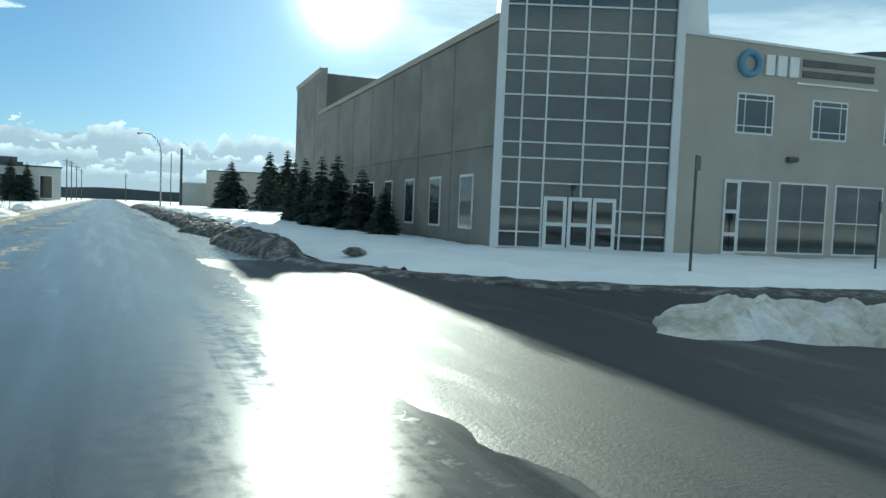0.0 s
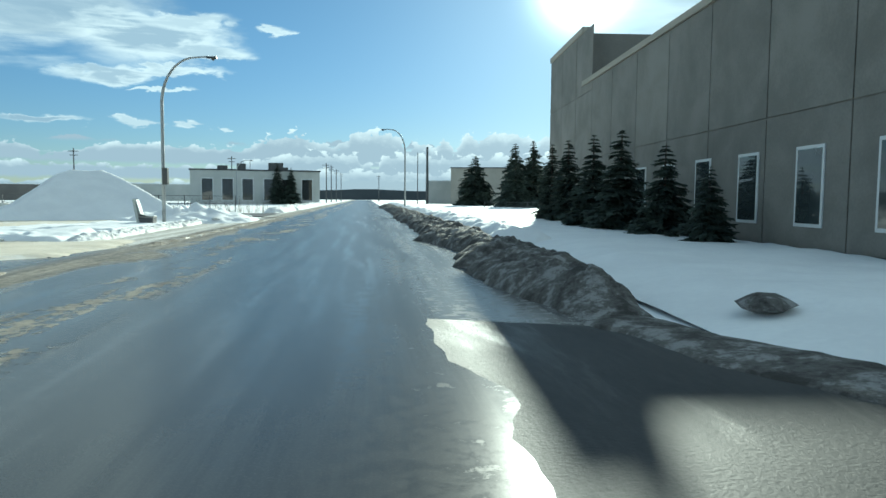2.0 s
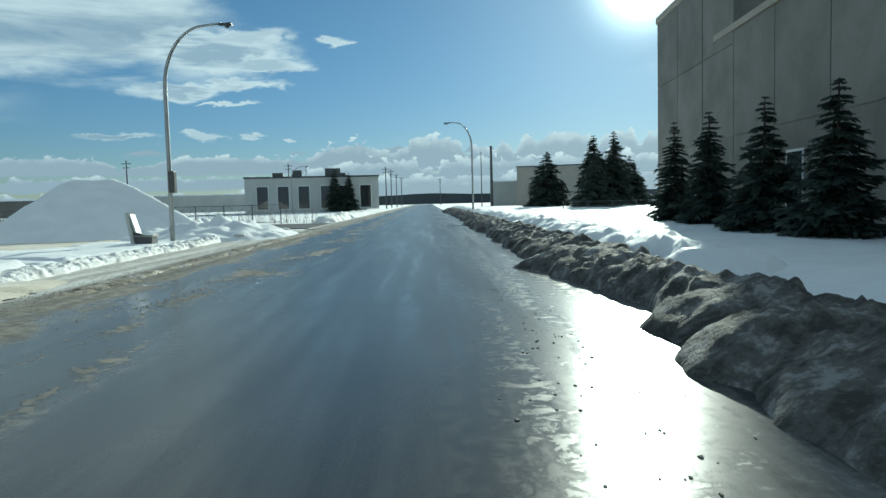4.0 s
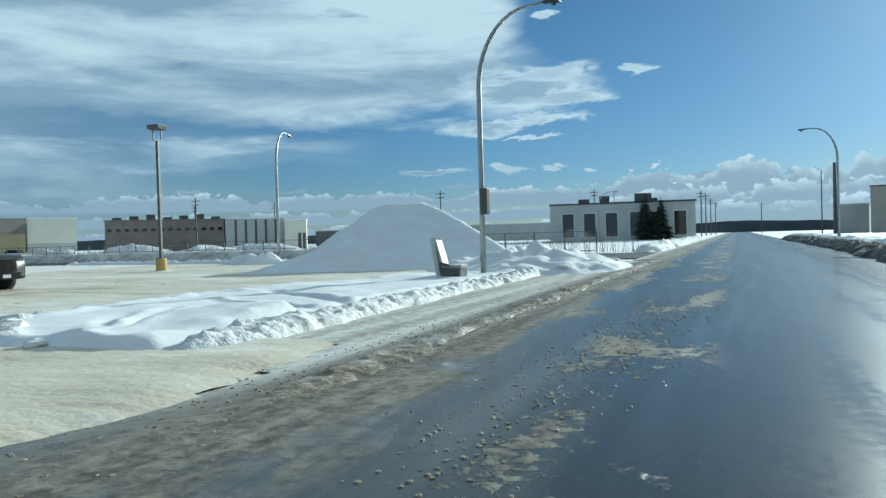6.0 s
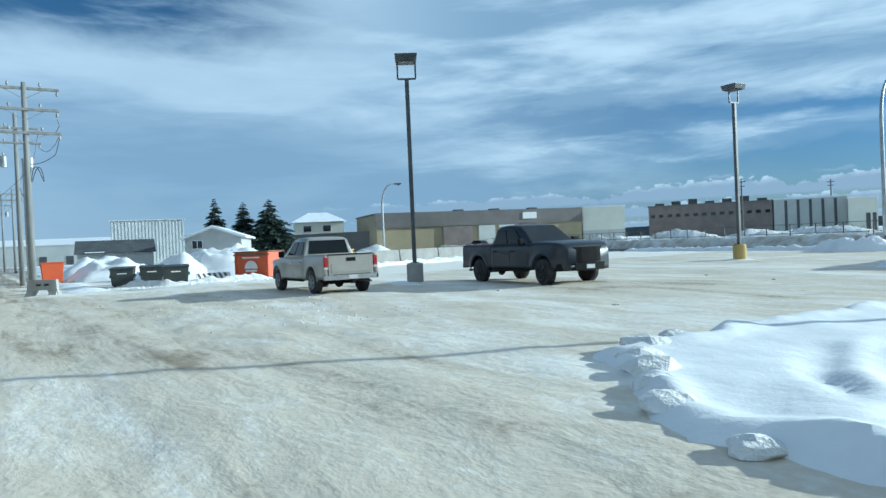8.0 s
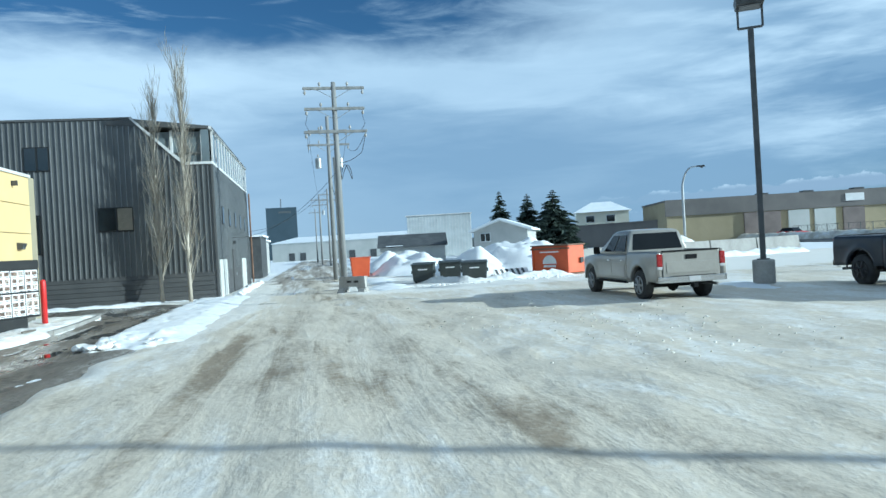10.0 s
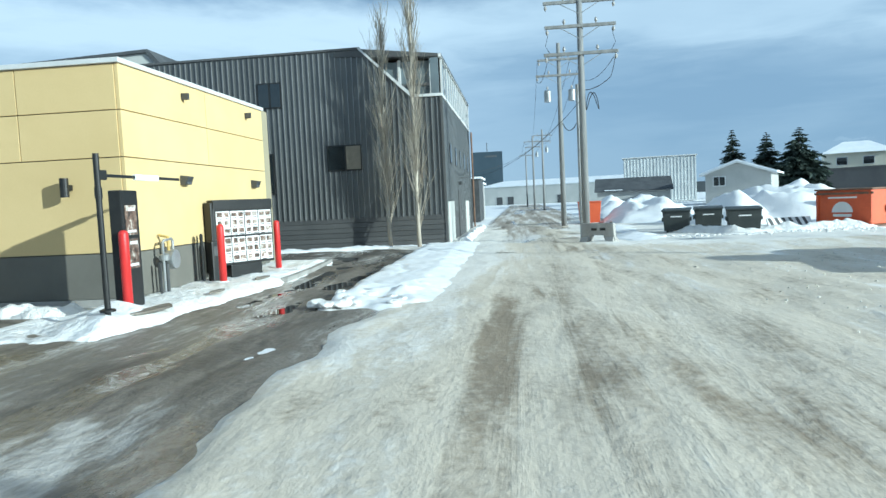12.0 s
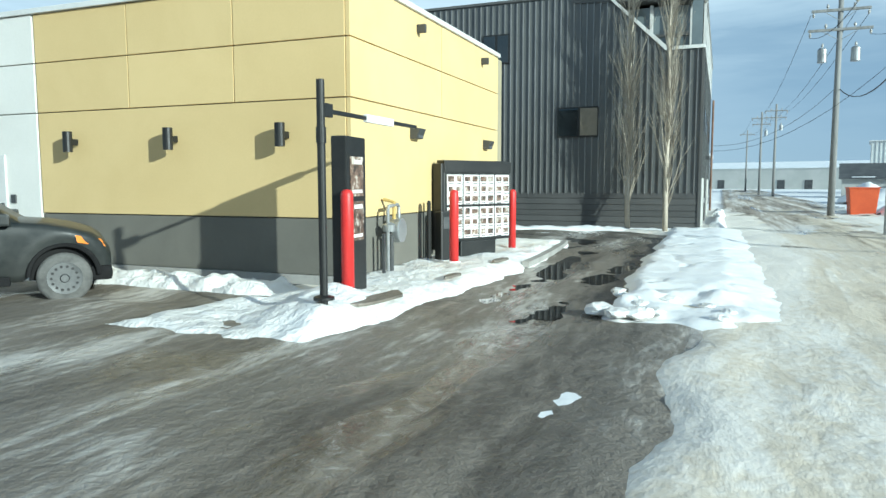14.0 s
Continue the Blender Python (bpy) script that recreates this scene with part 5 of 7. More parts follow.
def wheel(parent, x, y, r, width, rim_mat, spokes):
    s = 1 if y > 0 else -1
    t = part("wheel", tube([(x, y - width / 2, r), (x, y - width / 2 + 0.03, r), (x, y + width / 2 - 0.03, r), (x, y + width / 2, r)], [r - 0.045, r, r, r - 0.045], 28), "tyre", parent, "winter tyre with dirty tread", True)
    o = y + s * width / 2
    rim = part("rim", tube([(x, o - s * 0.03, r), (x, o + s * 0.012, r)], [r * 0.62, r * 0.60], 24), "rim_dark", t)
    part("hub_cap", tube([(x, o, r), (x, o + s * 0.03, r)], [r * 0.16, r * 0.12], 14), rim_mat, t)
    for k in range(spokes):
        a = 2 * math.pi * k / spokes
        d = Vector((math.cos(a), 0, math.sin(a)))
        q = Vector((x, o + s * 0.016, r))
        part("spoke", tube([(q + d * r * 0.12)[:], (q + d * r * 0.57)[:]], [r * 0.09, r * 0.075], 6), rim_mat, t)
    part("rim_edge", tube([(x + r * 0.59 * math.cos(2 * math.pi * k / 24), o + s * 0.012, r + r * 0.59 * math.sin(2 * math.pi * k / 24)) for k in range(25)], 0.016, 6), rim_mat, t)


def steel_wheel(parent, x, y, r, width):
    """A tyre on a plain pressed-steel disc with a ring of round holes."""
    s = 1 if y > 0 else -1
    t = part("wheel", tube([(x, y - width / 2, r), (x, y - width / 2 + 0.03, r), (x, y + width / 2 - 0.03, r), (x, y + width / 2, r)], [r - 0.045, r, r, r - 0.045], 28), "tyre_dusty", parent, "dusty winter tyre", True)
    o = y + s * width / 2
    part("rim", tube([(x, o - s * 0.03, r), (x, o + s * 0.014, r), (x, o + s * 0.004, r)], [r * 0.66, r * 0.64, r * 0.40], 24), "steel_dark", t, "grey steel disc wheel")
    part("hub", tube([(x, o, r), (x, o + s * 0.035, r)], [r * 0.20, r * 0.14], 14), "steel_dark", t)
    for k in range(14):
        a = 2 * math.pi * k / 14
        c = (x + r * 0.47 * math.cos(a), r + r * 0.47 * math.sin(a))
        part("vent_hole", tube([(c[0], o, c[1]), (c[0], o + s * 0.016, c[1])], r * 0.058, 8), "rim_dark", t)


def loft(sections, bm=None):
    """A closed skin through rings of equal point count."""
    bm = bm or bmesh.new()
    rings = [[bm.verts.new(p) for p in s] for s in sections]
    n = len(rings[0])
    for a, b in zip(rings, rings[1:]):
        for k in range(n):
            bm.faces.new((a[k], a[(k + 1) % n], b[(k + 1) % n], b[k]))
    bm.faces.new(rings[0][::-1])
    bm.faces.new(rings[-1])
    return bm


def flank(x, z, hw, wheels, nose, r):
    """Half width of a car body at a place along it and a height."""
    w = hw * (1 - 0.05 * max(0.0, (z - 0.95) / 0.4) ** 2 - 0.04 * max(0.0, (0.7 - z) / 0.3) ** 2)
    t = max(0.0, (x - (nose - 0.62)) / 0.62)
    w *= 1 - 0.17 * t ** 2.2
    for c in wheels:
        d = math.hypot(x - c, z - r)
        w += 0.035 * math.exp(-((d - 0.56) / 0.11) ** 2)
    return w


def body_shell(x0, x1, low, high, wheels, hw, r, nose, inner=None, arch=0.53):
    """A lofted body between two stations: floor line low, top line high(x); arches cut round the wheels."""
    xs = set(np.round(np.linspace(x0, x1, 46), 3).tolist())
    for c in wheels:
        for a in range(0, 181, 15):
            q = c + arch * math.cos(radians(a))
            if x0 < q < x1:
                xs.add(round(q, 3))
    out = []
    for x in sorted(xs):
        zl = low
        for c in wheels:
            if abs(x - c) <= arch:
                zl = max(zl, r + 0.03 + math.sqrt(max(0.0, arch ** 2 - (x - c) ** 2)))
        zt = high(x)
        zl = min(zl, zt - 0.16)
        zs = [zl + (zt - 0.075 - zl) * k / 7 for k in range(8)]
        right = [(flank(x, z, hw, wheels, nose, r), z) for z in zs]
        w = right[-1][0]
        right += [(w - 0.018, zt - 0.035), (w - 0.055, zt - 0.008), (w - 0.12, zt + 0.004)]
        if inner is None:
            right += [(w * 0.62, zt + 0.022), (w * 0.30, zt + 0.034)]
            ring = [(x, -y, z) for y, z in right] + [(x, y, z) for y, z in right[::-1]]
        else:
            ring = [(x, inner * y, z) for y, z in right] + [(x, inner * (w - 0.13), zt - 0.01), (x, inner * (w - 0.13), zl)]
        out.append(ring)
    return loft(out)


def cab_shell(stations, tumble=0.16):
    """Greenhouse of a car: stations (x, sill z, roof z, half width at the sill)."""
    out = []
    for x, zb, zt, w in stations:
        h = zt - zb
        lean = tumble * min(1.0, h / 0.6)
        right = [(w, zb), (w - lean * 0.5, zb + h * 0.5), (w - lean * 0.9, zb + h * 0.86), (w - lean * 1.15, zb + h * 0.95), (w - lean * 1.7, zt), (w * 0.35, zt + 0.02 * min(1, h))]
        out.append([(x, -y, z) for y, z in right] + [(x, y, z) for y, z in right[::-1]])
    return loft(out)


def pickup(m, label, paint, style):
    root = thing("pickup_truck", m, label, "pickup truck", "parked pickup trucks")
    r, hw = 0.41, 0.985
    fx, rx = 1.88, -1.82
    black = style == "black"
    trim = "ram_trim" if black else "chrome"
    nose = 2.92
    hood = [(-1.0, 1.27), (1.0, 1.30), (1.25, 1.35), (2.0, 1.35), (2.5, 1.32), (2.74, 1.27), (2.86, 1.19), (2.92, 1.06)] if black else [(-1.0, 1.25), (1.0, 1.27), (1.3, 1.27), (2.0, 1.23), (2.55, 1.18), (2.74, 1.11), (2.85, 1.02), (2.92, 0.92)]

    def top(x):
        return float(np.interp(x, [p[0] for p in hood], [p[1] for p in hood]))

    part("body", body_shell(-1.0, nose, 0.46, top, (fx,), hw, r, nose), paint, root, "", True)
    part("wheel_well", box(fx - 0.5, fx + 0.5, -0.80, 0.80, 0.42, 0.92), "ram_trim", root)
    # cabin
    st = [(-0.99, 1.24, 1.30, 0.93), (-0.93, 1.24, 1.55, 0.93), (-0.84, 1.24, 1.88, 0.93), (-0.72, 1.24, 1.93, 0.93), (-0.2, 1.24, 1.955, 0.935), (0.25, 1.24, 1.935, 0.935), (0.42, 1.24, 1.89, 0.93), (0.75, 1.24, 1.68, 0.925), (1.10, 1.24, 1.45, 0.92), (1.34, 1.24, 1.31, 0.90)]
    cabin = part("cab", cab_shell(st), paint, root, "crew cab", True)
    low = [(-0.985, -0.93, 1.27), (1.32, -0.93, 1.27), (1.32, 0.93, 1.27), (-0.985, 0.93, 1.27)]
    high = [(-0.82, -0.775, 1.905), (0.36, -0.775, 1.915), (0.36, 0.775, 1.915), (-0.82, 0.775, 1.905)]
    L = [Vector(p) for p in low]
    H = [Vector(p) for p in high]
    part("windscreen", face_patch((L[1], L[2], H[2], H[1]), 0.05, 0.95, 0.10, 0.95, 0.035), "glass_car", cabin)
    part("rear_window", face_patch((L[3], L[0], H[0], H[3]), 0.08, 0.92, 0.14, 0.88, 0.03), "glass_car", cabin)
    for a, b in ((0.07, 0.41), (0.45, 0.80)):
        part("side_window", face_patch((L[0], L[1], H[1], H[0]), a, b, 0.10, 0.84, 0.022), "glass_car", cabin)
        part("side_window", face_patch((L[2], L[3], H[3], H[2]), 1 - b, 1 - a, 0.10, 0.84, 0.022), "glass_car", cabin)
    for s in (-1, 1):
        for x0, x1 in ((-0.86, 0.10), (0.14, 1.16)):
            d = part("door", box(x0, x1, s * (hw + 0.004) - 0.006, s * (hw + 0.004) + 0.006, 0.60, 1.02, 0.006), paint, root)
            part("door_handle", box(x0 + 0.05, x0 + 0.24, s * (hw + 0.02) - 0.02, s * (hw + 0.02) + 0.02, 1.06, 1.10, 0.01), trim, d)
        part("mirror", hexa([(0.90, s * 1.10 - 0.09, 1.26), (1.06, s * 1.10 - 0.09, 1.28), (1.06, s * 1.10 + 0.09, 1.28), (0.90, s * 1.10 + 0.09, 1.26)], [(0.90, s * 1.11 - 0.09, 1.50), (1.02, s * 1.11 - 0.09, 1.48), (1.02, s * 1.11 + 0.09, 1.48), (0.90, s * 1.11 + 0.09, 1.50)], 0.03), "ram_trim", root)
        part("running_board", box(-0.9, 1.2, s * 0.98 - 0.08, s * 0.98 + 0.03, 0.42, 0.49, 0.02), "ram_trim", root)
        part("arch_lip", tube([(fx + 0.53 * math.cos(radians(a)), s * (hw + 0.012), r + 0.03 + 0.53 * math.sin(radians(a))) for a in range(2, 179, 11)], 0.022, 6), paint, root, smooth=True)
        part("arch_lip", tube([(rx + 0.53 * math.cos(radians(a)), s * (hw + 0.012), r + 0.03 + 0.53 * math.sin(radians(a))) for a in range(2, 179, 11)], 0.022, 6), paint, root, smooth=True)
        part("bed_side", body_shell(-2.90, -1.02, 0.52, lambda x: 1.33, (rx,), hw, r, nose, s), paint, root, "", True)
    part("bed_floor", box(-2.85, -1.02, -0.86, 0.86, 0.66, 0.74), "ram_trim", root)
    part("bed_front", box(-1.06, -1.01, -0.86, 0.86, 0.7, 1.32, 0.01), paint, root)
    part("wheel_well", box(rx - 0.5, rx + 0.5, -0.82, 0.82, 0.42, 0.92), "ram_trim", root)
    tg = part("tailgate", box(-2.92, -2.84, -0.80, 0.80, 0.64, 1.32, 0.02), paint, root)
    part("gate_panel", box(-2.932, -2.915, -0.70, 0.70, 0.74, 1.04, 0.006), paint, tg)
    part("gate_handle", box(-2.94, -2.915, -0.16, 0.16, 1.10, 1.22, 0.01), "ram_trim", tg)
    part("gate_spoiler", box(-2.95, -2.86, -0.80, 0.80, 1.31, 1.345, 0.01), "ram_trim", tg)
    for s in (-1, 1):
        part("tail_light", box(-2.935, -2.80, s * 0.88 - 0.075, s * 0.88 + 0.078, 0.93, 1.26, 0.02), "tail", root)
        part("reverse_light", box(-2.93, -2.80, s * 0.88 - 0.07, s * 0.88 + 0.076, 0.85, 0.925, 0.015), "plate", root, "pale reversing lamp lens")
    out = [(-2.80, -0.97), (-2.98, -0.95), (-3.05, -0.86), (-3.07, -0.4), (-3.07, 0.4), (-3.05, 0.86), (-2.98, 0.95), (-2.80, 0.97)]
    bp = part("rear_bumper", prism(out, 0.50, 0.66, "z", 0.02), trim, root)
    part("number_plate", box(-3.085, -3.065, -0.16, 0.16, 0.53, 0.65, 0.004), "plate", bp)
    part("step_pad", box(-3.06, -2.86, -0.62, 0.62, 0.655, 0.672, 0.004), "ram_trim", bp)
    part("hitch", box(-3.12, -2.9, -0.06, 0.06, 0.36, 0.46, 0.01), "ram_trim", root)
    part("axle", tube([(rx, -0.8, 0.38), (rx, 0.8, 0.38)], 0.07, 10), "ram_trim", root)
    part("differential", tube([(rx - 0.16, 0, 0.36), (rx, 0, 0.36), (rx + 0.16, 0, 0.36)], [0.08, 0.17, 0.08], 14), "ram_trim", root)
    part("exhaust", tube([(-1.6, -0.55, 0.40), (-2.6, -0.62, 0.42), (-2.86, -0.74, 0.40)], 0.04, 10), "steel_dark", root)
    # front
    out = [(2.45, -0.99), (2.70, -0.93), (2.86, -0.80), (2.97, -0.55), (3.01, -0.2), (3.01, 0.2), (2.97, 0.55), (2.86, 0.80), (2.70, 0.93), (2.45, 0.99)]
    part("front_bumper", prism(out, 0.44, 0.68, "z", 0.04), "ram_trim" if black else trim, root)
    out = [(2.80, -0.60), (2.90, -0.57), (2.955, -0.3), (2.965, 0), (2.955, 0.3), (2.90, 0.57), (2.80, 0.60)]
    g = part("grille", prism(out, 0.70, 1.16 if black else 1.06, "z", 0.02), "ram_trim", root)
    for k in range(5 if black else 4):
        part("slat", prism([(x + 0.012, y * 0.97) for x, y in out], 0.76 + k * 0.075, 0.776 + k * 0.075, "z"), "ram_trim" if black else "steel_dark", g)
    for s in (-1, 1):
        part("headlight", hexa([(2.52, s * 0.87 - 0.06, 0.93), (2.86, s * 0.70 - 0.07, 0.91), (2.86, s * 0.70 + 0.07, 0.91), (2.52, s * 0.87 + 0.06, 0.93)], [(2.50, s * 0.87 - 0.06, 1.05), (2.82, s * 0.69 - 0.07, 1.04), (2.82, s * 0.69 + 0.07, 1.04), (2.50, s * 0.87 + 0.06, 1.05)], 0.015), "lamp_smoked" if black else "headlamp", root)
        part("fog_light", box(2.86, 2.955, s * 0.66 - 0.07, s * 0.66 + 0.07, 0.55, 0.61, 0.01), "headlamp", root)
    part("number_plate", box(3.005, 3.02, -0.16, 0.16, 0.50, 0.62, 0.004), "plate", root)
    for x in (fx, rx):
        for y in (-0.86, 0.86):
            wheel(root, x, y, r, 0.26, "rim_dark" if black else "alloy", 6)
    if not black:
        part("roof_lamp", box(0.10, 0.20, -0.24, 0.24, 1.945, 1.975, 0.01), "amber", cabin, "amber marker lamps")
    return root


pickup(pose(-30.75, 30.80, 0.02, 0, 0, 178 + GRID) @ Matrix.Scale(0.90, 4), "pewter crew-cab pickup with a closed tailgate", "paint_silver", "pewter")
pickup(pose(-27.95, 37.20, 0.02, 0, 0, GRID - 3.4) @ Matrix.Scale(0.96, 4), "dirty black crew-cab pickup with a black grille", "paint_black", "black")


def suv(m):
    root = thing("suv", m, "dark mud-splashed compact crossover waiting by the restaurant", "car")
    r, hw, fx, rx = 0.325, 0.88, 1.50, -1.20
    bonnet = [(-2.15, 1.0), (0.95, 1.06), (1.3, 1.03), (1.62, 0.97), (1.84, 0.90), (1.98, 0.80), (2.06, 0.64)]
    part("body", body_shell(-2.15, 2.06, 0.30, lambda x: float(np.interp(x, [p[0] for p in bonnet], [p[1] for p in bonnet])), (fx, rx), hw, r, 2.06, arch=0.40), "paint_dark", root, "", True)
    low = [(-2.02, -0.84, 1.03), (1.02, -0.84, 1.02), (1.02, 0.84, 1.02), (-2.02, 0.84, 1.03)]
    high = [(-1.7, -0.66, 1.60), (0.10, -0.66, 1.62), (0.10, 0.66, 1.62), (-1.7, 0.66, 1.60)]
    st = [(-2.05, 0.98, 1.05, 0.84), (-1.88, 0.98, 1.40, 0.84), (-1.70, 0.98, 1.60, 0.84), (-0.8, 0.98, 1.655, 0.845), (-0.1, 0.98, 1.645, 0.845), (0.18, 0.98, 1.60, 0.84), (0.6, 0.98, 1.36, 0.83), (1.04, 0.98, 1.05, 0.82)]
    c = part("cabin", cab_shell(st, 0.19), "paint_dark", root, "", True)
    L, H = [Vector(p) for p in low], [Vector(p) for p in high]
    part("windscreen", face_patch((L[1], L[2], H[2], H[1]), 0.05, 0.95, 0.06, 0.94, 0.035), "glass_car", c)
    for a, b in ((0.06, 0.30), (0.33, 0.58), (0.61, 0.90)):
        part("side_window", face_patch((L[0], L[1], H[1], H[0]), a, b, 0.10, 0.86, 0.025), "glass_car", c)
        part("side_window", face_patch((L[2], L[3], H[3], H[2]), 1 - b, 1 - a, 0.10, 0.86, 0.025), "glass_car", c)
    for s in (-1, 1):
        part("headlight", hexa([(1.66, s * 0.84 - 0.08, 0.78), (2.00, s * 0.70 - 0.09, 0.70), (2.00, s * 0.70 + 0.09, 0.70), (1.66, s * 0.84 + 0.08, 0.78)], [(1.64, s * 0.84 - 0.08, 0.88), (1.95, s * 0.70 - 0.09, 0.81), (1.95, s * 0.70 + 0.09, 0.81), (1.64, s * 0.84 + 0.08, 0.88)], 0.01), "amber", root, "amber corner of the headlight")
        part("mirror", box(0.78, 0.94, s * 0.98 - 0.09, s * 0.98 + 0.09, 1.02, 1.17, 0.03), "paint_dark", root)
        part("wheel_arch", tube([(fx + 0.405 * math.cos(radians(a)), s * (hw - 0.01), r + 0.03 + 0.405 * math.sin(radians(a))) for a in range(0, 181, 12)], 0.035, 6), "ram_trim", root, "black plastic arch trim")
        part("sill", box(-0.9, 0.9, s * hw - 0.03, s * hw + 0.02, 0.26, 0.38, 0.02), "ram_trim", root)
    part("front_bumper", box(1.78, 2.07, -0.82, 0.82, 0.26, 0.46, 0.06), "ram_trim", root)
    for x in (fx, rx):
        part("wheel_well", box(x - 0.40, x + 0.40, -0.76, 0.76, 0.3, 0.74), "ram_trim", root)
        for y in (-0.79, 0.79):
            steel_wheel(root, x, y, r, 0.21)
    return root


suv(pose(-21.98, 10.32, -0.05, 0, 0, 150))


# ---- lamps and poles ----
def street_lamp(x, y, h, toward, group="street lamps", reach=2.8, box_on=False, base=0.0):
    """A tapered steel column bent over in a quarter arc, with a cobra head."""
    root = thing("street_lamp", pose(x, y, base, 0, 0, toward), "tapered grey steel street lamp with a curved arm", "street lamp", group)
    pts = [(0, 0, -0.1), (0, 0, h * 0.35), (0, 0, h * 0.72)]
    for k in range(1, 11):
        a = radians(90 * k / 10)
        pts.append((reach * (1 - math.cos(a)) * 0.72, 0, h * 0.72 + (h * 0.27) * math.sin(a)))
    pts.append((reach, 0, h * 0.995))
    rad = [0.11] + [0.10 - 0.055 * k / (len(pts) - 2) for k in range(len(pts) - 1)]
    part("column", tube(pts, rad, 12), "steel", root, smooth=True)
    part("head", hexa([(reach - 0.1, -0.06, h * 0.985), (reach + 0.55, -0.13, h * 0.98), (reach + 0.55, 0.13, h * 0.98), (reach - 0.1, 0.06, h * 0.985)], [(reach - 0.1, -0.05, h * 0.985 + 0.10), (reach + 0.5, -0.10, h * 0.98 + 0.15), (reach + 0.5, 0.10, h * 0.98 + 0.15), (reach - 0.1, 0.05, h * 0.985 + 0.10)], 0.02), "steel_dark", root, "cobra lamp head")
    part("lens", tube([(reach + 0.30, 0, h * 0.98), (reach + 0.30, 0, h * 0.98 - 0.07)], [0.12, 0.06], 12), "headlamp", root)
    part("base_plate", box(-0.2, 0.2, -0.2, 0.2, 0, 0.04, 0.01), "steel_dark", root)
    part("hand_hole", box(-0.115, -0.09, -0.05, 0.05, 0.5, 0.75, 0.01), "steel_dark", root)
    if box_on:
        part("meter_box", box(-0.02, 0.28, -0.12, 0.12, h * 0.235, h * 0.335, 0.02), "steel_dark", root, "dark service box on the column")
    return root


street_lamp(-11.38, 46.7, 9.7, -8, box_on=True)
street_lamp(-33.3, 62.3, 9.6, 110, reach=2.9)
street_lamp(3.4, 88, 9.75, 178, reach=2.3)
street_lamp(-66, 44.6, 6.75, 70, reach=1.2)
street_lamp(-30, 150, 9.0, 0)


def lot_lamp(x, y, base_mat, label, turn=0.0):
    root = thing("parking_lamp", pose(x, y, 0, 0, 0, turn), label, "lamp post", "parking lot lamps")
    part("pedestal", tube([(0, 0, -0.1), (0, 0, 0.70), (0, 0, 0.74)], [0.30, 0.30, 0.27], 20), base_mat, root)
    part("pole", box(-0.075, 0.075, -0.075, 0.075, 0.72, 7.32, 0.012), "steel_dark", root)
    part("flange", box(-0.16, 0.16, -0.16, 0.16, 0.74, 0.77), "steel_dark", root)
    y0, y1 = -0.32, 0.32
    part("crossbar", box(-0.04, 0.04, y0, y1, 7.30, 7.36, 0.008), "steel_dark", root)
    for s in (y0, y1):
        part("yoke", box(-0.03, 0.03, s - 0.03, s + 0.03, 7.33, 8.0, 0.006), "steel_dark", root)
    hd = part("head", hexa([(-0.34, -0.36, 7.92), (0.34, -0.36, 7.92), (0.34, 0.36, 7.92), (-0.34, 0.36, 7.92)], [(-0.40, -0.40, 8.16), (0.40, -0.40, 8.16), (0.40, 0.40, 8.16), (-0.40, 0.40, 8.16)], 0.02), "steel_dark", root, "square shoebox lamp head")
    part("lens", box(-0.28, 0.28, -0.28, 0.28, 7.895, 7.918), "headlamp", hd)
    return root


lot_lamp(-31.4, 34.4, "concrete", "dark square lamp post on a grey concrete pedestal", -20)
lot_lamp(-32.5, 51.0, "yellow_base", "dark square lamp post on a yellow pedestal", 8)


def insulator(parent, x, y, z, down=False):
    s = -1 if down else 1
    part("insulator", tube([(x, y, z), (x, y, z + s * 0.05), (x, y, z + s * 0.07), (x, y, z + s * 0.14), (x, y, z + s * 0.20)], [0.02, 0.025, 0.055, 0.05, 0.02], 8), "porcelain", parent)


def power_pole(x, y, h, arms, cans, seed, group="power poles along the alley"):
    root = thing("power_pole", pose(x, y, 0, 0, 0, GRID), "weathered wooden power pole with crossarms", "power pole", group)
    part("pole", tube([(0, 0, -0.2), (0, 0, h * 0.5), (0, 0, h)], [0.145, 0.125, 0.095], 12), "wood", root, smooth=True)
    for z, half, side in arms:
        a = part("crossarm", box(side - 0.05, side + 0.05, -half, half, z - 0.055, z + 0.055, 0.01), "wood", root)
        for yy in (-half + 0.08, half - 0.08):
            insulator(a, side, yy, z - 0.06, True)
        if half > 0.9:
            insulator(a, side, -half * 0.45, z + 0.06)
            insulator(a, side, half * 0.45, z + 0.06)
            for s in (-1, 1):
                part("brace", tube([(side, s * half * 0.55, z - 0.05), (0.08, 0, z - 0.45)], 0.014, 6), "steel", a)
    for yy, z in cans:
        c = part("transformer", tube([(0, yy, z - 0.32), (0, yy, z + 0.22), (0, yy, z + 0.28)], [0.18, 0.18, 0.12], 16), "steel", root, "grey transformer can")
        insulator(c, 0, yy, z + 0.28)
    return root


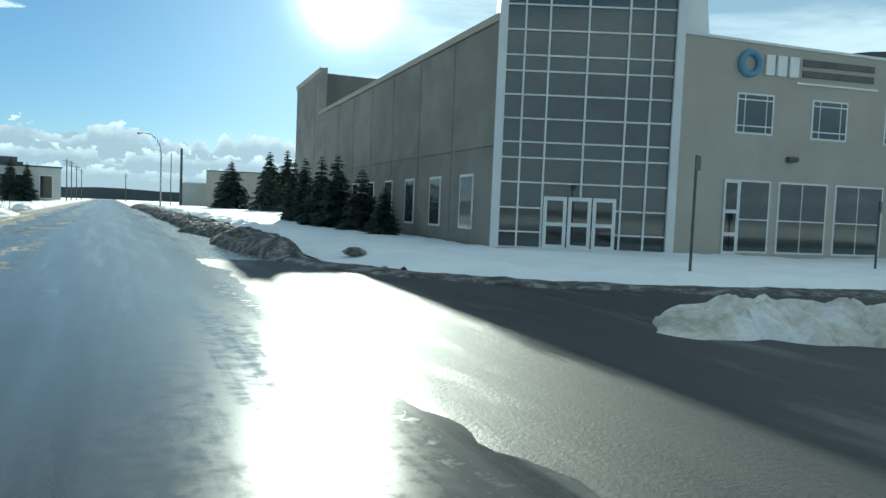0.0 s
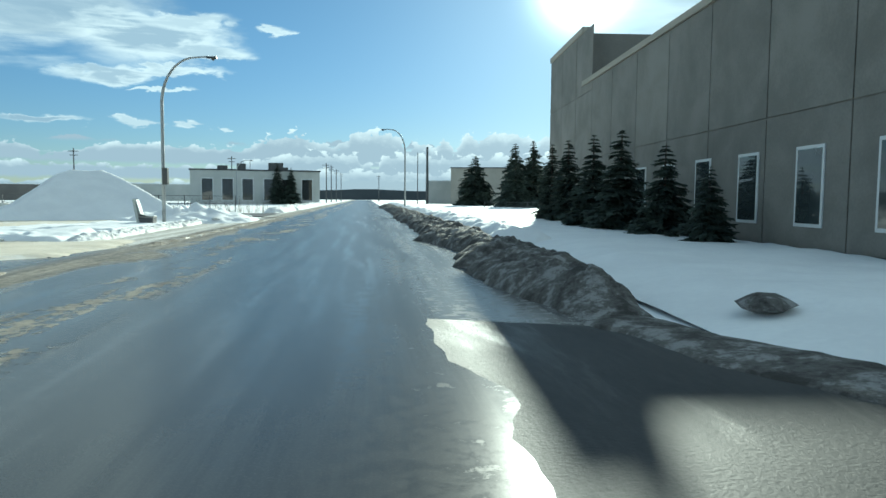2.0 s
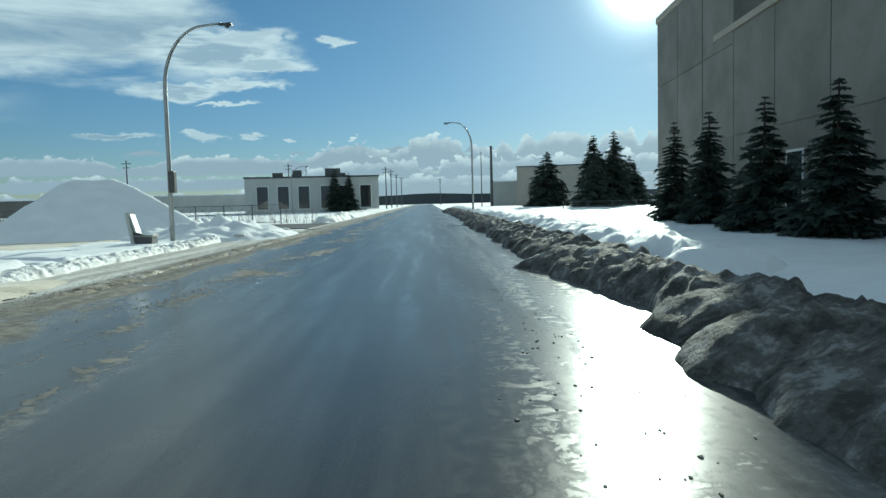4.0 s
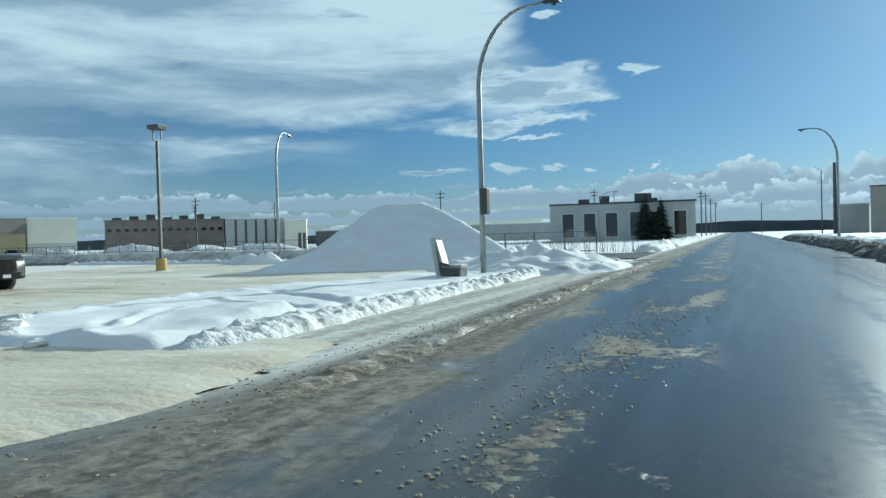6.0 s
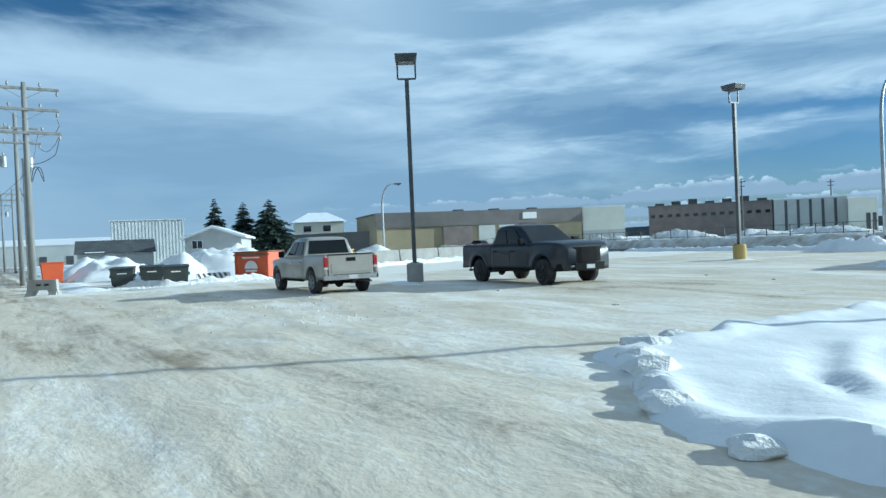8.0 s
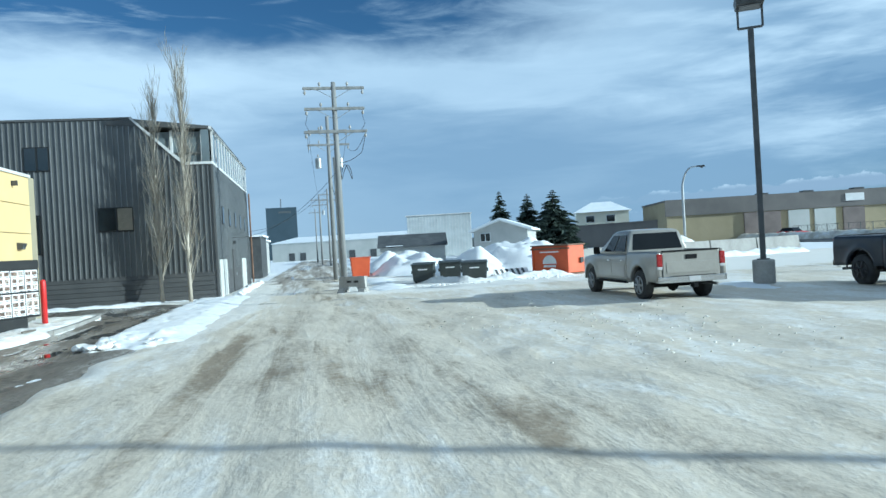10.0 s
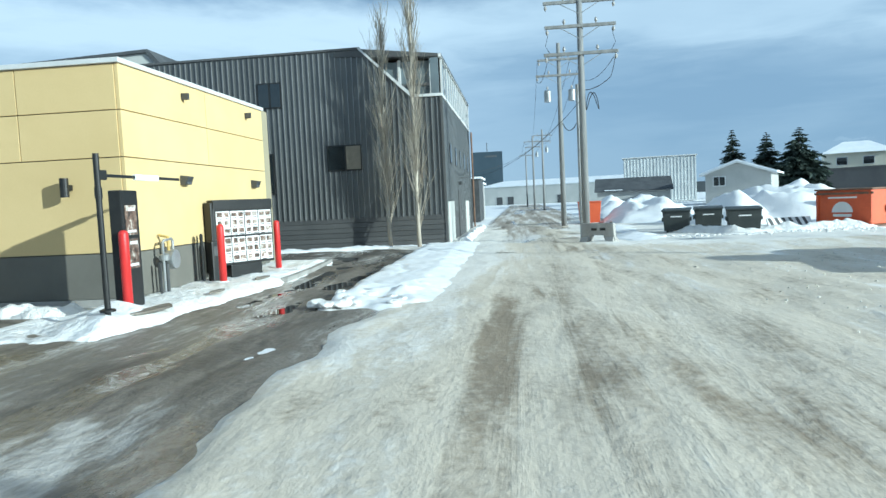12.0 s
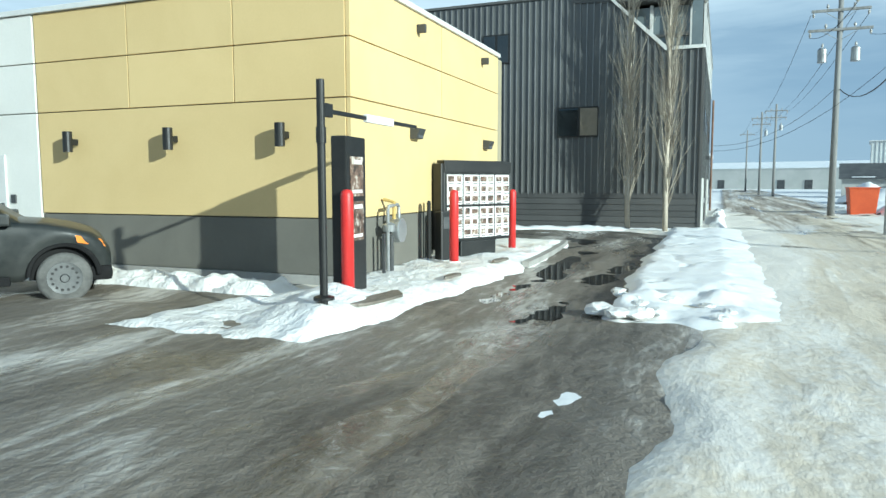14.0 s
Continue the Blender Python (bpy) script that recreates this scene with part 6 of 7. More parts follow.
ARMS1 = [(8.36, 1.25, 0.0), (7.50, 1.22, 0.1), (6.56, 1.28, 0.1)]
power_pole(-40.3, 21.3, 8.6, ARMS1, [], 1)
power_pole(-52.0, 19.25, 9.5, [(8.65, 1.1, 0.1), (7.85, 1.2, 0.1)], [(-0.62, 6.85), (0.62, 6.85)], 2)
power_pole(-98.7, 11.9, 9.6, [(8.9, 1.1, 0.1), (8.2, 1.0, 0.1)], [(0.5, 7.2)], 3)
power_pole(-107, 9.5, 9.6, [(8.9, 1.1, 0.1), (8.2, 1.0, 0.1)], [(0.5, 7.2)], 4)
power_pole(-136, 3.9, 9.6, [(8.9, 1.1, 0.1)], [], 5)
guard = thing("service_pole", pose(-40.9, 21.1, 0), "galvanised steel guard pipe strapped beside the pole", "pipe")
part("pipe", tube([(0, 0, -0.1), (0, 0, 5.2), (0.1, 0, 5.6)], 0.07, 10), "steel", guard)


def cable(name, points, sag, r=0.012, label="thin black overhead wire"):
    bm = bmesh.new()
    pts = []
    for a, b in zip(points, points[1:]):
        a, b = Vector(a), Vector(b)
        for k in range(10):
            f = k / 10
            pts.append(a.lerp(b, f) - Vector((0, 0, sag * 4 * f * (1 - f))))
    pts.append(Vector(points[-1]))
    tube(pts, r, 4, bm)
    return tagged(new(name, mesh_of(name, bm, "cable")), label, "wire", "overhead wires")


def arm_point(pole, side, z):
    return (pole[0] - GU.x * 0 + GV.x * side, pole[1] + GV.y * side, z)


P1, P2, P3, P4, P5 = (-40.3, 21.3), (-52.0, 19.25), (-98.7, 11.9), (-107, 9.5), (-136, 3.9)
for s in (-1.1, 0.55, 1.1):
    cable("overhead_wire", [arm_point(P2, s, 8.55), arm_point(P3, s, 8.8), arm_point(P4, s, 8.8), arm_point(P5, s, 8.8)], 0.5, 0.012)
for s in (-1.15, 1.15):
    cable("overhead_wire", [arm_point(P1, s, 6.4), arm_point(P2, s, 7.6)], 0.35, 0.011)
    cable("jumper_wire", [arm_point(P1, s * 0.95, 7.35), arm_point(P1, s * 1.05, 6.9), arm_point(P1, s * 0.9, 6.6)], 0.02, 0.010, "short black jumper wire on the pole")
cable("jumper_wire", [arm_point(P1, 1.2, 6.5), arm_point(P1, 1.0, 5.7), arm_point(P1, 0.1, 5.3)], 0.1, 0.014, "short black jumper wire on the pole")
cable("service_cable", [arm_point(P1, 0.1, 5.0), arm_point(P2, 0.1, 5.4)], 0.7, 0.02, "sagging black service cable")
cable("service_cable", [arm_point(P2, -0.1, 5.4), (-46.5, 15.4, 2.9)], 0.6, 0.008, "sagging black service cable")
cable("service_cable", [arm_point(P1, -0.1, 4.9), (-44.0, 15.7, 2.6)], 0.7, 0.008, "sagging black service cable")
coil = thing("cable_coil", pose(-40.3, 21.55, 4.9), "hanging coil of spare cable on the pole", "cable coil")
part("coil", tube([(0.22 * math.cos(a) * 0.4, 0.22 * math.sin(a) + 0.1, 0.30 * math.cos(a * 2 + 0.4)) for a in np.linspace(0, 12.5, 40)], 0.014, 5), "cable", coil)


# ---- bins, skip, barriers ----
def waste_bin(x, y, turn, w, label):
    root = thing("waste_bin", pose(x, y, 0.03, 0, 0, turn), label, "waste bin", "dark waste bins in a row")
    part("body", hexa([(-0.40, -w / 2 + 0.06, 0.06), (0.40, -w / 2 + 0.06, 0.06), (0.40, w / 2 - 0.06, 0.06), (-0.40, w / 2 - 0.06, 0.06)], [(-0.52, -w / 2, 0.86), (0.46, -w / 2, 0.80), (0.46, w / 2, 0.80), (-0.52, w / 2, 0.86)], 0.02), "bin", root)
    part("lid", hexa([(-0.56, -w / 2 - 0.03, 0.865), (0.50, -w / 2 - 0.03, 0.805), (0.50, w / 2 + 0.03, 0.805), (-0.56, w / 2 + 0.03, 0.865)], [(-0.56, -w / 2 - 0.03, 0.92), (0.48, -w / 2 - 0.03, 0.86), (0.48, w / 2 + 0.03, 0.86), (-0.56, w / 2 + 0.03, 0.92)], 0.01), "bin", root, "flat black lid with frost")
    for s in (-1, 1):
        part("pocket", box(-0.3, 0.3, s * (w / 2) - 0.04, s * (w / 2) + 0.04, 0.42, 0.56, 0.01), "bin", root)
        part("wheel", tube([(0.3, s * (w / 2 - 0.2), 0.05), (0.3, s * (w / 2 - 0.14), 0.05)], 0.06, 12), "tyre", root)
    part("lettering", box(0.435, 0.446, -0.20, 0.22, 0.58, 0.66), "print_white", root, "small pale unreadable lettering")
    return root


waste_bin(-43.6, 24.5, -6, 1.0, "dark green-black steel waste bin with a flat lid")
waste_bin(-44.9, 25.75, -3, 1.05, "dark grey steel waste bin with a flat lid")
waste_bin(-42.4, 26.75, -2, 1.14, "dark grey steel waste bin with a flat lid")


def skip():
    root = thing("recycling_skip", pose(-44.6, 31.05, 0.03, 0, 0, -50), "orange steel recycling bin with a brown lid", "waste container")
    part("body", box(-0.25, 0.85, -1.1, 1.1, 0.08, 1.32, 0.02), "orange", root)
    part("lid", box(-0.30, 0.92, -1.16, 1.16, 1.32, 1.38, 0.015), "rust", root, "rusty brown lid")
    part("rim", box(0.85, 0.90, -1.18, 1.18, 1.16, 1.24, 0.01), "rust", root)
    for y in (-1.05, 1.05):
        part("rib", box(0.85, 0.90, y - 0.05, y + 0.05, 0.08, 1.3, 0.01), "orange", root)
    part("emblem", prism([(0.42 * math.cos(a) - 0.05, 0.50 + 0.40 * math.sin(a)) for a in np.linspace(0, math.pi, 14)], 0.852, 0.862, "x"), "print_white", root, "white half-round emblem")
    part("lettering", box(0.852, 0.862, -0.62, 0.52, 1.02, 1.08), "print_white", root, "pale bar of unreadable lettering")
    part("lettering", box(0.852, 0.862, -0.42, 0.32, 0.34, 0.44), "print_white", root, "pale bar of unreadable lettering")
    part("door_latch", box(-0.1, 0.12, 1.15, 1.19, 0.5, 0.75, 0.01), "black", root)
    part("skid", box(-0.85, 0.85, -1.0, -0.85, 0.0, 0.08), "rust", root)
    part("skid", box(-0.85, 0.85, 0.85, 1.0, 0.0, 0.08), "rust", root)
    return root


skip()
yb = thing("yellow_bin", pose(-46.0, 34.9, 0.0, 0, 0, GRID + 20), "yellow steel waste bin heaped with snow", "waste container")
part("body", box(-0.8, 0.8, -1.0, 1.0, 0.05, 1.28, 0.02), "yellow_base", yb)
part("rim", box(-0.84, 0.84, -1.04, 1.04, 1.2, 1.28, 0.01), "yellow_base", yb)
part("snow_cap", hexa([(-0.8, -1.0, 1.27), (0.8, -1.0, 1.27), (0.8, 1.0, 1.27), (-0.8, 1.0, 1.27)], [(-0.4, -0.5, 1.62), (0.4, -0.4, 1.6), (0.4, 0.5, 1.7), (-0.4, 0.6, 1.6)], 0.12), "snow", yb)
ob = thing("orange_bin", pose(-55.0, 20.35, 0.0, 0, 0, GRID), "orange plastic bin half buried in snow", "waste container")
part("body", hexa([(-0.45, -0.5, 0), (0.45, -0.5, 0), (0.45, 0.5, 0), (-0.45, 0.5, 0)], [(-0.55, -0.6, 1.2), (0.55, -0.6, 1.2), (0.55, 0.6, 1.2), (-0.55, 0.6, 1.2)], 0.03), "orange", ob)
part("lid", box(-0.58, 0.58, -0.63, 0.63, 1.2, 1.26, 0.01), "orange", ob)


def jersey(m, label):
    root = thing("concrete_barrier", m, label, "barrier", "concrete barriers")
    face = [(-0.64, 0.0), (-0.30, 0.0), (-0.22, 0.27), (0.22, 0.27), (0.30, 0.0), (0.64, 0.0), (0.64, 0.16), (0.60, 0.22), (0.58, 0.66), (-0.58, 0.66), (-0.60, 0.22), (-0.64, 0.16)]
    part("block", prism(face, -0.09, 0.08, "x", 0.012), "concrete", root)
    for y in (-0.47, 0.47):
        part("foot", hexa([(-0.26, y - 0.16, 0), (0.26, y - 0.16, 0), (0.26, y + 0.16, 0), (-0.26, y + 0.16, 0)], [(-0.12, y - 0.14, 0.2), (0.11, y - 0.14, 0.2), (0.11, y + 0.14, 0.2), (-0.12, y + 0.14, 0.2)], 0.01), "concrete", root)
    part("slot", box(0.079, 0.10, -0.22, -0.02, 0.42, 0.5, 0.004), "black", root)
    part("slot", box(0.079, 0.10, 0.10, 0.30, 0.42, 0.5, 0.004), "black", root)
    return root


jersey(pose(-39.0, 21.8, 0.0, 0, 0, -26), "weathered concrete barrier block with feet on the snow")
hz = thing("striped_barricade", pose(-43.9, 28.6, 0.05, 0, -30, 24), "fallen barricade board with grey and white stripes", "barricade")
part("board", box(-0.03, 0.03, -0.9, 0.9, 0.0, 0.42, 0.008), "print_white", hz)
for k in range(6):
    y = -0.78 + k * 0.28
    part("stripe", prism([(y, 0.01), (y + 0.13, 0.01), (y + 0.05, 0.41), (y - 0.08, 0.41)], 0.03, 0.036, "x"), "steel_dark", hz)


def barrier_wall():
    pts = [(-48.6, 30.6), (-50.3, 34.3), (-52.0, 38.0), (-53.7, 41.6), (-55.4, 45.2), (-56.9, 48.7)]
    for a, b in zip(pts, pts[1:]):
        a, b = Vector((*a, 0)), Vector((*b, 0))
        d = b - a
        m = a.lerp(b, 0.5)
        L = d.length / 2 - 0.05
        root = thing("barrier_section", pose(m.x, m.y, 0, 0, 0, math.degrees(math.atan2(d.y, d.x)) - 90), "pale grey concrete barrier section edging the lot", "barrier", "barrier wall sections")
        part("block", prism([(-0.32, 0.0), (0.32, 0.0), (0.32, 0.10), (0.17, 0.36), (0.10, 1.05), (-0.10, 1.05), (-0.17, 0.36), (-0.32, 0.10)], -L, L, "y", 0.015), "concrete", root)
        for y in (-L * 0.5, L * 0.5):
            part("lifting_slot", box(0.10, 0.335, y - 0.22, y + 0.22, -0.02, 0.085, 0.006), "steel_dark", root, "dark slot under the block")


barrier_wall()

# discarded chair beside the street lamp
ch = thing("chair", pose(-11.75, 44.0, 0.14, 0, 0, 0), "discarded chair with a pale padded back and dark base", "chair")
part("base", hexa([(-0.10, -0.30, -0.1), (0.72, -0.30, -0.1), (0.72, 0.30, -0.1), (-0.10, 0.30, -0.1)], [(-0.08, -0.31, 0.30), (0.74, -0.31, 0.26), (0.74, 0.31, 0.26), (-0.08, 0.31, 0.30)], 0.03), "steel_dark", ch, "dark upholstered base")
part("seat", hexa([(0.02, -0.31, 0.30), (0.78, -0.31, 0.26), (0.78, 0.31, 0.26), (0.02, 0.31, 0.30)], [(0.02, -0.30, 0.40), (0.78, -0.30, 0.36), (0.78, 0.30, 0.36), (0.02, 0.30, 0.40)], 0.04), "concrete", ch, "worn grey seat cushion")
part("back_frame", hexa([(-0.14, -0.33, 0.0), (0.02, -0.33, 0.0), (0.02, 0.33, 0.0), (-0.14, 0.33, 0.0)], [(-0.36, -0.31, 1.28), (-0.24, -0.31, 1.32), (-0.24, 0.31, 1.32), (-0.36, 0.31, 1.28)], 0.03), "pale_wall", ch, "pale shell of the back")
part("back_cushion", hexa([(0.02, -0.25, 0.36), (0.10, -0.25, 0.36), (0.10, 0.25, 0.36), (0.02, 0.25, 0.36)], [(-0.22, -0.23, 1.22), (-0.16, -0.23, 1.24), (-0.16, 0.23, 1.24), (-0.22, 0.23, 1.22)], 0.03), "panel", ch, "grimy padded panel of the back")
part("armrest", hexa([(0.0, -0.36, 0.36), (0.44, -0.36, 0.34), (0.44, -0.29, 0.34), (0.0, -0.29, 0.36)], [(0.0, -0.36, 0.50), (0.30, -0.36, 0.44), (0.30, -0.29, 0.44), (0.0, -0.29, 0.50)], 0.02), "steel_dark", ch, "broken stump of an armrest")
part("snow_cap", box(0.45, 0.76, -0.28, 0.28, 0.365, 0.40, 0.02), "snow", ch)


# ---- office building at the corner ----
def office_building():
    root = thing("office_building", Matrix.Identity(4), "beige stucco offices with a glazed corner tower", "building")
    A, B = Vector((13.7, 17.2, 0)), Vector((19.9, 14.5, 0))
    d = (B - A).normalized()
    L = (B - A).length
    n = Vector((d.y, -d.x, 0))
    fr = Matrix(((d.x, n.x, 0, A.x), (d.y, n.y, 0, A.y), (0, 0, 1, 0), (0, 0, 0, 1)))      # x along the glass, y outward

    def put(bm):
        bmesh.ops.transform(bm, matrix=fr, verts=bm.verts)
        return bm

    H = 13.4
    part("core", put(box(0.1, L - 0.1, -6, -0.3, 0, H)), "stone", root, "dim rooms behind the glass")
    cols = [0, 0.126, 0.264, 0.483, 0.713, 0.85, 1.0]
    rows = [0.35, 0.95, 1.88, 2.86, 3.8, 4.4, 5.3, 6.2, 7.1, 7.7, 8.65, 9.6, 10.2, 11.1, 12.0, 12.9, H]
    for a, b in zip(cols, cols[1:]):
        for lo, hi in zip(rows, rows[1:]):
            part("pane", put(box(a * L + 0.035, b * L - 0.035, -0.10, -0.06, lo + 0.03, hi - 0.03)), "glass_green", root)
    for c in cols:
        w = 0.16 if c in (0, 1.0) else 0.035
        part("mullion", put(box(c * L - w, c * L + w, -0.14, 0.03 if w < 0.1 else 0.12, 0.2, H)), "mullion", root)
    for z in rows:
        part("transom", put(box(0.1, L - 0.1, -0.13, 0.015, z - 0.03, z + 0.03)), "mullion", root)
    # entrance
    for k in range(3):
        x0 = 1.85 + k * 0.95
        dr = part("door", put(box(x0, x0 + 0.9, 0.0, 0.06, 0.25, 2.35, 0.01)), "mullion", root, "white framed glass door")
        part("pane", put(box(x0 + 0.14, x0 + 0.76, 0.058, 0.066, 0.5, 1.22)), "glass", dr)
        part("pane", put(box(x0 + 0.14, x0 + 0.76, 0.058, 0.066, 1.36, 2.2)), "glass", dr)
    # long wall towards the street
    wl = 43.4
    fr2 = Matrix(((0.023, -1, 0, 13.7), (1, 0.023, 0, 17.2), (0, 0, 1, 0), (0, 0, 0, 1)))

    def put2(bm):
        bmesh.ops.transform(bm, matrix=fr2, verts=bm.verts)
        return bm

    part("side_wall", put2(box(0.2, 33.0, -20, 0.0, 0, 9.0)), "stone", root, "dark clad side wall")
    part("end_tower", put2(box(33.0, wl, -16, 0.0, 0, 12.45)), "stone", root, "taller clad end of the wall")
    for k in range(10):
        for lo, hi in ((0.3, 4.2), (4.25, 8.95)) if k < 7 else ((0.3, 4.2), (4.25, 8.4), (8.45, 12.45)):
            part("cladding", put2(box(0.25 + k * 4.32, min(0.25 + k * 4.32 + 4.26, wl) if k != 7 else 34.7, 0.0, 0.04, lo, hi, 0.01)), "stone", root)
    for k in range(8):
        w = part("window", put2(box(2.0 + k * 3.6, 3.4 + k * 3.6, 0.03, 0.08, 0.9, 3.2, 0.01)), "mullion", root)
        part("pane", put2(box(2.1 + k * 3.6, 3.3 + k * 3.6, 0.078, 0.086, 1.0, 3.1)), "glass_green", w)
    part("parapet", put2(box(0.2, 32.9, -0.4, 0.12, 9.0, 9.3, 0.02)), "beige", root)
    part("parapet", put2(box(32.9, wl + 0.1, -0.4, 0.12, 12.45, 12.85, 0.02)), "beige", root)
    # lower wing with the sign
    C = B
    e = Vector((0.983, -0.18, 0)).normalized()
    m = Vector((e.y, -e.x, 0))
    fr3 = Matrix(((e.x, m.x, 0, C.x), (e.y, m.y, 0, C.y), (0, 0, 1, 0), (0, 0, 0, 1)))

    def put3(bm):
        bmesh.ops.transform(bm, matrix=fr3, verts=bm.verts)
        return bm

    part("wing_wall", put3(prism([(0.1, 0), (22, 0), (22, 8.3), (5.2, 8.62), (0.1, 8.75)], -14, 0.0, "y")), "beige", root, "beige stucco wing")
    part("cap", put3(prism([(0.1, 8.75), (5.2, 8.62), (22, 8.3), (22, 8.4), (5.2, 8.72), (0.1, 8.86)], -14, 0.06, "y")), "trim", root)
    part("barrel_roof", put3(prism([(6.2 + 12 * k / 16, 8.3 + 1.25 * math.sin(math.pi * k / 16)) for k in range(17)], -13, -2.0, "y")), "roof_dark", root, "dark curved roof")
    part("fin", put3(prism([(0.2, 8.7), (1.3, 8.7), (0.75, 13.3), (0.2, 13.3)], -0.5, -0.1, "y")), "mullion", root, "pale slanting fin beside the glass")

    def window(x0, x1, z0, z1, cx, cz):
        w = part("window", put3(box(x0, x1, -0.10, 0.02, z0, z1, 0.01)), "mullion", root)
        xs = [x0 + 0.05] + [x0 + (x1 - x0) * f for f in cx] + [x1 - 0.05]
        zs = [z0 + 0.05] + [z0 + (z1 - z0) * f for f in cz] + [z1 - 0.05]
        for a, b in zip(xs, xs[1:]):
            for lo, hi in zip(zs, zs[1:]):
                part("pane", put3(box(a + 0.025, b - 0.025, 0.018, 0.026, lo + 0.025, hi - 0.025)), "glass_green", w)

    window(2.60, 4.29, 5.14, 6.74, (0.22, 0.80), (0.20, 0.84))
    window(6.06, 7.77, 5.1, 6.7, (0.22, 0.80), (0.20, 0.84))
    window(9.6, 11.3, 5.1, 6.7, (0.22, 0.80), (0.20, 0.84))
    window(2.95, 4.38, 0.45, 3.34, (), (0.46,))
    window(4.75, 7.06, 0.45, 3.34, (0.48,), (0.46,))
    window(7.43, 9.8, 0.45, 3.34, (0.48,), (0.46,))
    window(10.2, 12.5, 0.45, 3.34, (0.48,), (0.46,))
    dr = part("door", put3(box(2.28, 2.93, -0.05, 0.05, 0.35, 3.34, 0.01)), "mullion", root, "white framed glass door")
    part("pane", put3(box(2.36, 2.85, 0.048, 0.056, 0.5, 1.1)), "glass", dr)
    part("pane", put3(box(2.36, 2.85, 0.048, 0.056, 1.25, 2.0)), "glass", dr)
    part("pane", put3(box(2.36, 2.85, 0.048, 0.056, 2.15, 3.2)), "glass", dr)
    part("wall_light", put3(box(5.0, 5.45, 0.0, 0.22, 4.15, 4.35, 0.04)), "steel_dark", root)
    # sign of plain shapes
    ring = tube([(3.05 + 0.40 * math.cos(a), 0.06, 7.88 + 0.42 * math.sin(a)) for a in np.linspace(0, 2 * math.pi, 25)], 0.13, 8)
    part("sign_ring", put3(ring), "blue", root, "blue ring emblem")
    for x0, x1 in ((3.75, 4.15), (4.28, 4.70), (4.84, 5.26)):
        part("sign_block", put3(box(x0, x1, 0.0, 0.10, 7.48, 8.28, 0.02)), "print_white", root, "plain white sign block")
    for z in (7.98, 7.55):
        part("sign_bar", put3(box(5.5, 8.9, 0.0, 0.05, z, z + 0.26, 0.01)), "steel_dark", root, "grey bar of small sign lettering")
    part("sign_rail", put3(box(5.2, 9.1, 0.0, 0.08, 7.25, 7.32)), "print_white", root)
    return root


office_building()
for x, y, h in ((14.4, 7.4, 3.2), (23.4, 8.6, 2.4), (25.6, 7.2, 2.0)):
    s = thing("sign_post", pose(x, y, 0.15, 0, 0, 25), "thin steel post with a small dark sign", "sign post")
    part("post", tube([(0, 0, -0.2), (0, 0, h)], 0.04, 8), "steel_dark", s)
    part("plate", box(-0.16, 0.16, -0.06, -0.035, h - 0.40, h - 0.02, 0.01), "steel_dark", s)

SP = "spruces along the office wall"
for i, (x, y, h, w) in enumerate(((12.3, 26.5, 2.6, 1.0), (12.2, 30.0, 3.6, 1.3), (12.0, 34.5, 4.6, 1.5), (12.2, 39.5, 4.8, 1.5), (12.3, 45.0, 5.0, 1.4), (12.7, 51.0, 5.2, 1.3))):
    spruce(x, y, h, w, 40 + i, SP, z0=0.15)
SP = "spruces beyond the offices"
for i, (x, y, h, w) in enumerate(((16.4, 128, 9.2, 4.2), (21.5, 116, 10.5, 3.4), (24.4, 116, 11.0, 3.2), (19.5, 104, 7.0, 3.0), (29, 125, 8.0, 3.6))):
    spruce(x, y, h, w, 60 + i, SP)


# ---- farther off ----
EYE = Vector((-9.2, 25.6, 0))


def bearing(az, dist):
    a = radians(az)
    return Vector((EYE.x - dist * math.sin(a), EYE.y + dist * math.cos(a), 0))


def block(name, az0, az1, dist0, dist1, h, deep, wall, label, roof="roof_snow", category="building"):
    """A flat-roofed building whose front runs between two bearings. Returns its root (x along the front, y outward) and length."""
    a, b = bearing(az0, dist0), bearing(az1, dist1)
    d = (b - a).normalized()
    root = thing(name, pose(a.x, a.y, 0, 0, 0, math.degrees(math.atan2(d.y, d.x))), label, category)
    L = (b - a).length
    part("wall", box(0, L, 0.0, deep, -1, h), wall, root)
    part("roof", box(-0.15, L + 0.15, -0.15, deep, h, h + 0.25), roof, root)
    return root, L


# long ochre workshop
root, L = block("workshop", 72.2, 55.4, 112, 126, 6.3, 16, "tan_wall", "long ochre workshop with a dark fascia and bay doors", "brown_wall")
part("fascia", box(-0.2, L, -0.25, 0.0, 4.1, 6.45), "brown_wall", root)
for f0, f1, mat in ((0.30, 0.44, "brick"), (0.47, 0.55, "pale_wall"), (0.57, 0.65, "pale_wall"), (0.68, 0.76, "brick")):
    part("bay_door", box(L * f0, L * f1, -0.30, -0.02, 0.0, 4.0), mat, root)
part("sign", box(L * 0.69, L * 0.76, -0.38, -0.26, 4.9, 6.0), "print_white", root, "plain white sign board")
for f in (0.40, 0.58, 0.78):
    part("roof_vent", box(L * f, L * f + 1.6, 4, 5.4, 6.5, 7.0, 0.05), "steel_dark", root)
root, L = block("workshop_annex", 55.3, 52.0, 126.5, 128, 6.5, 16, "cream_wall", "cream block annex with a dark band of doors", "roof_snow")
part("band", box(0, L, -0.06, 0.0, 0, 2.4), "pale_wall", root)
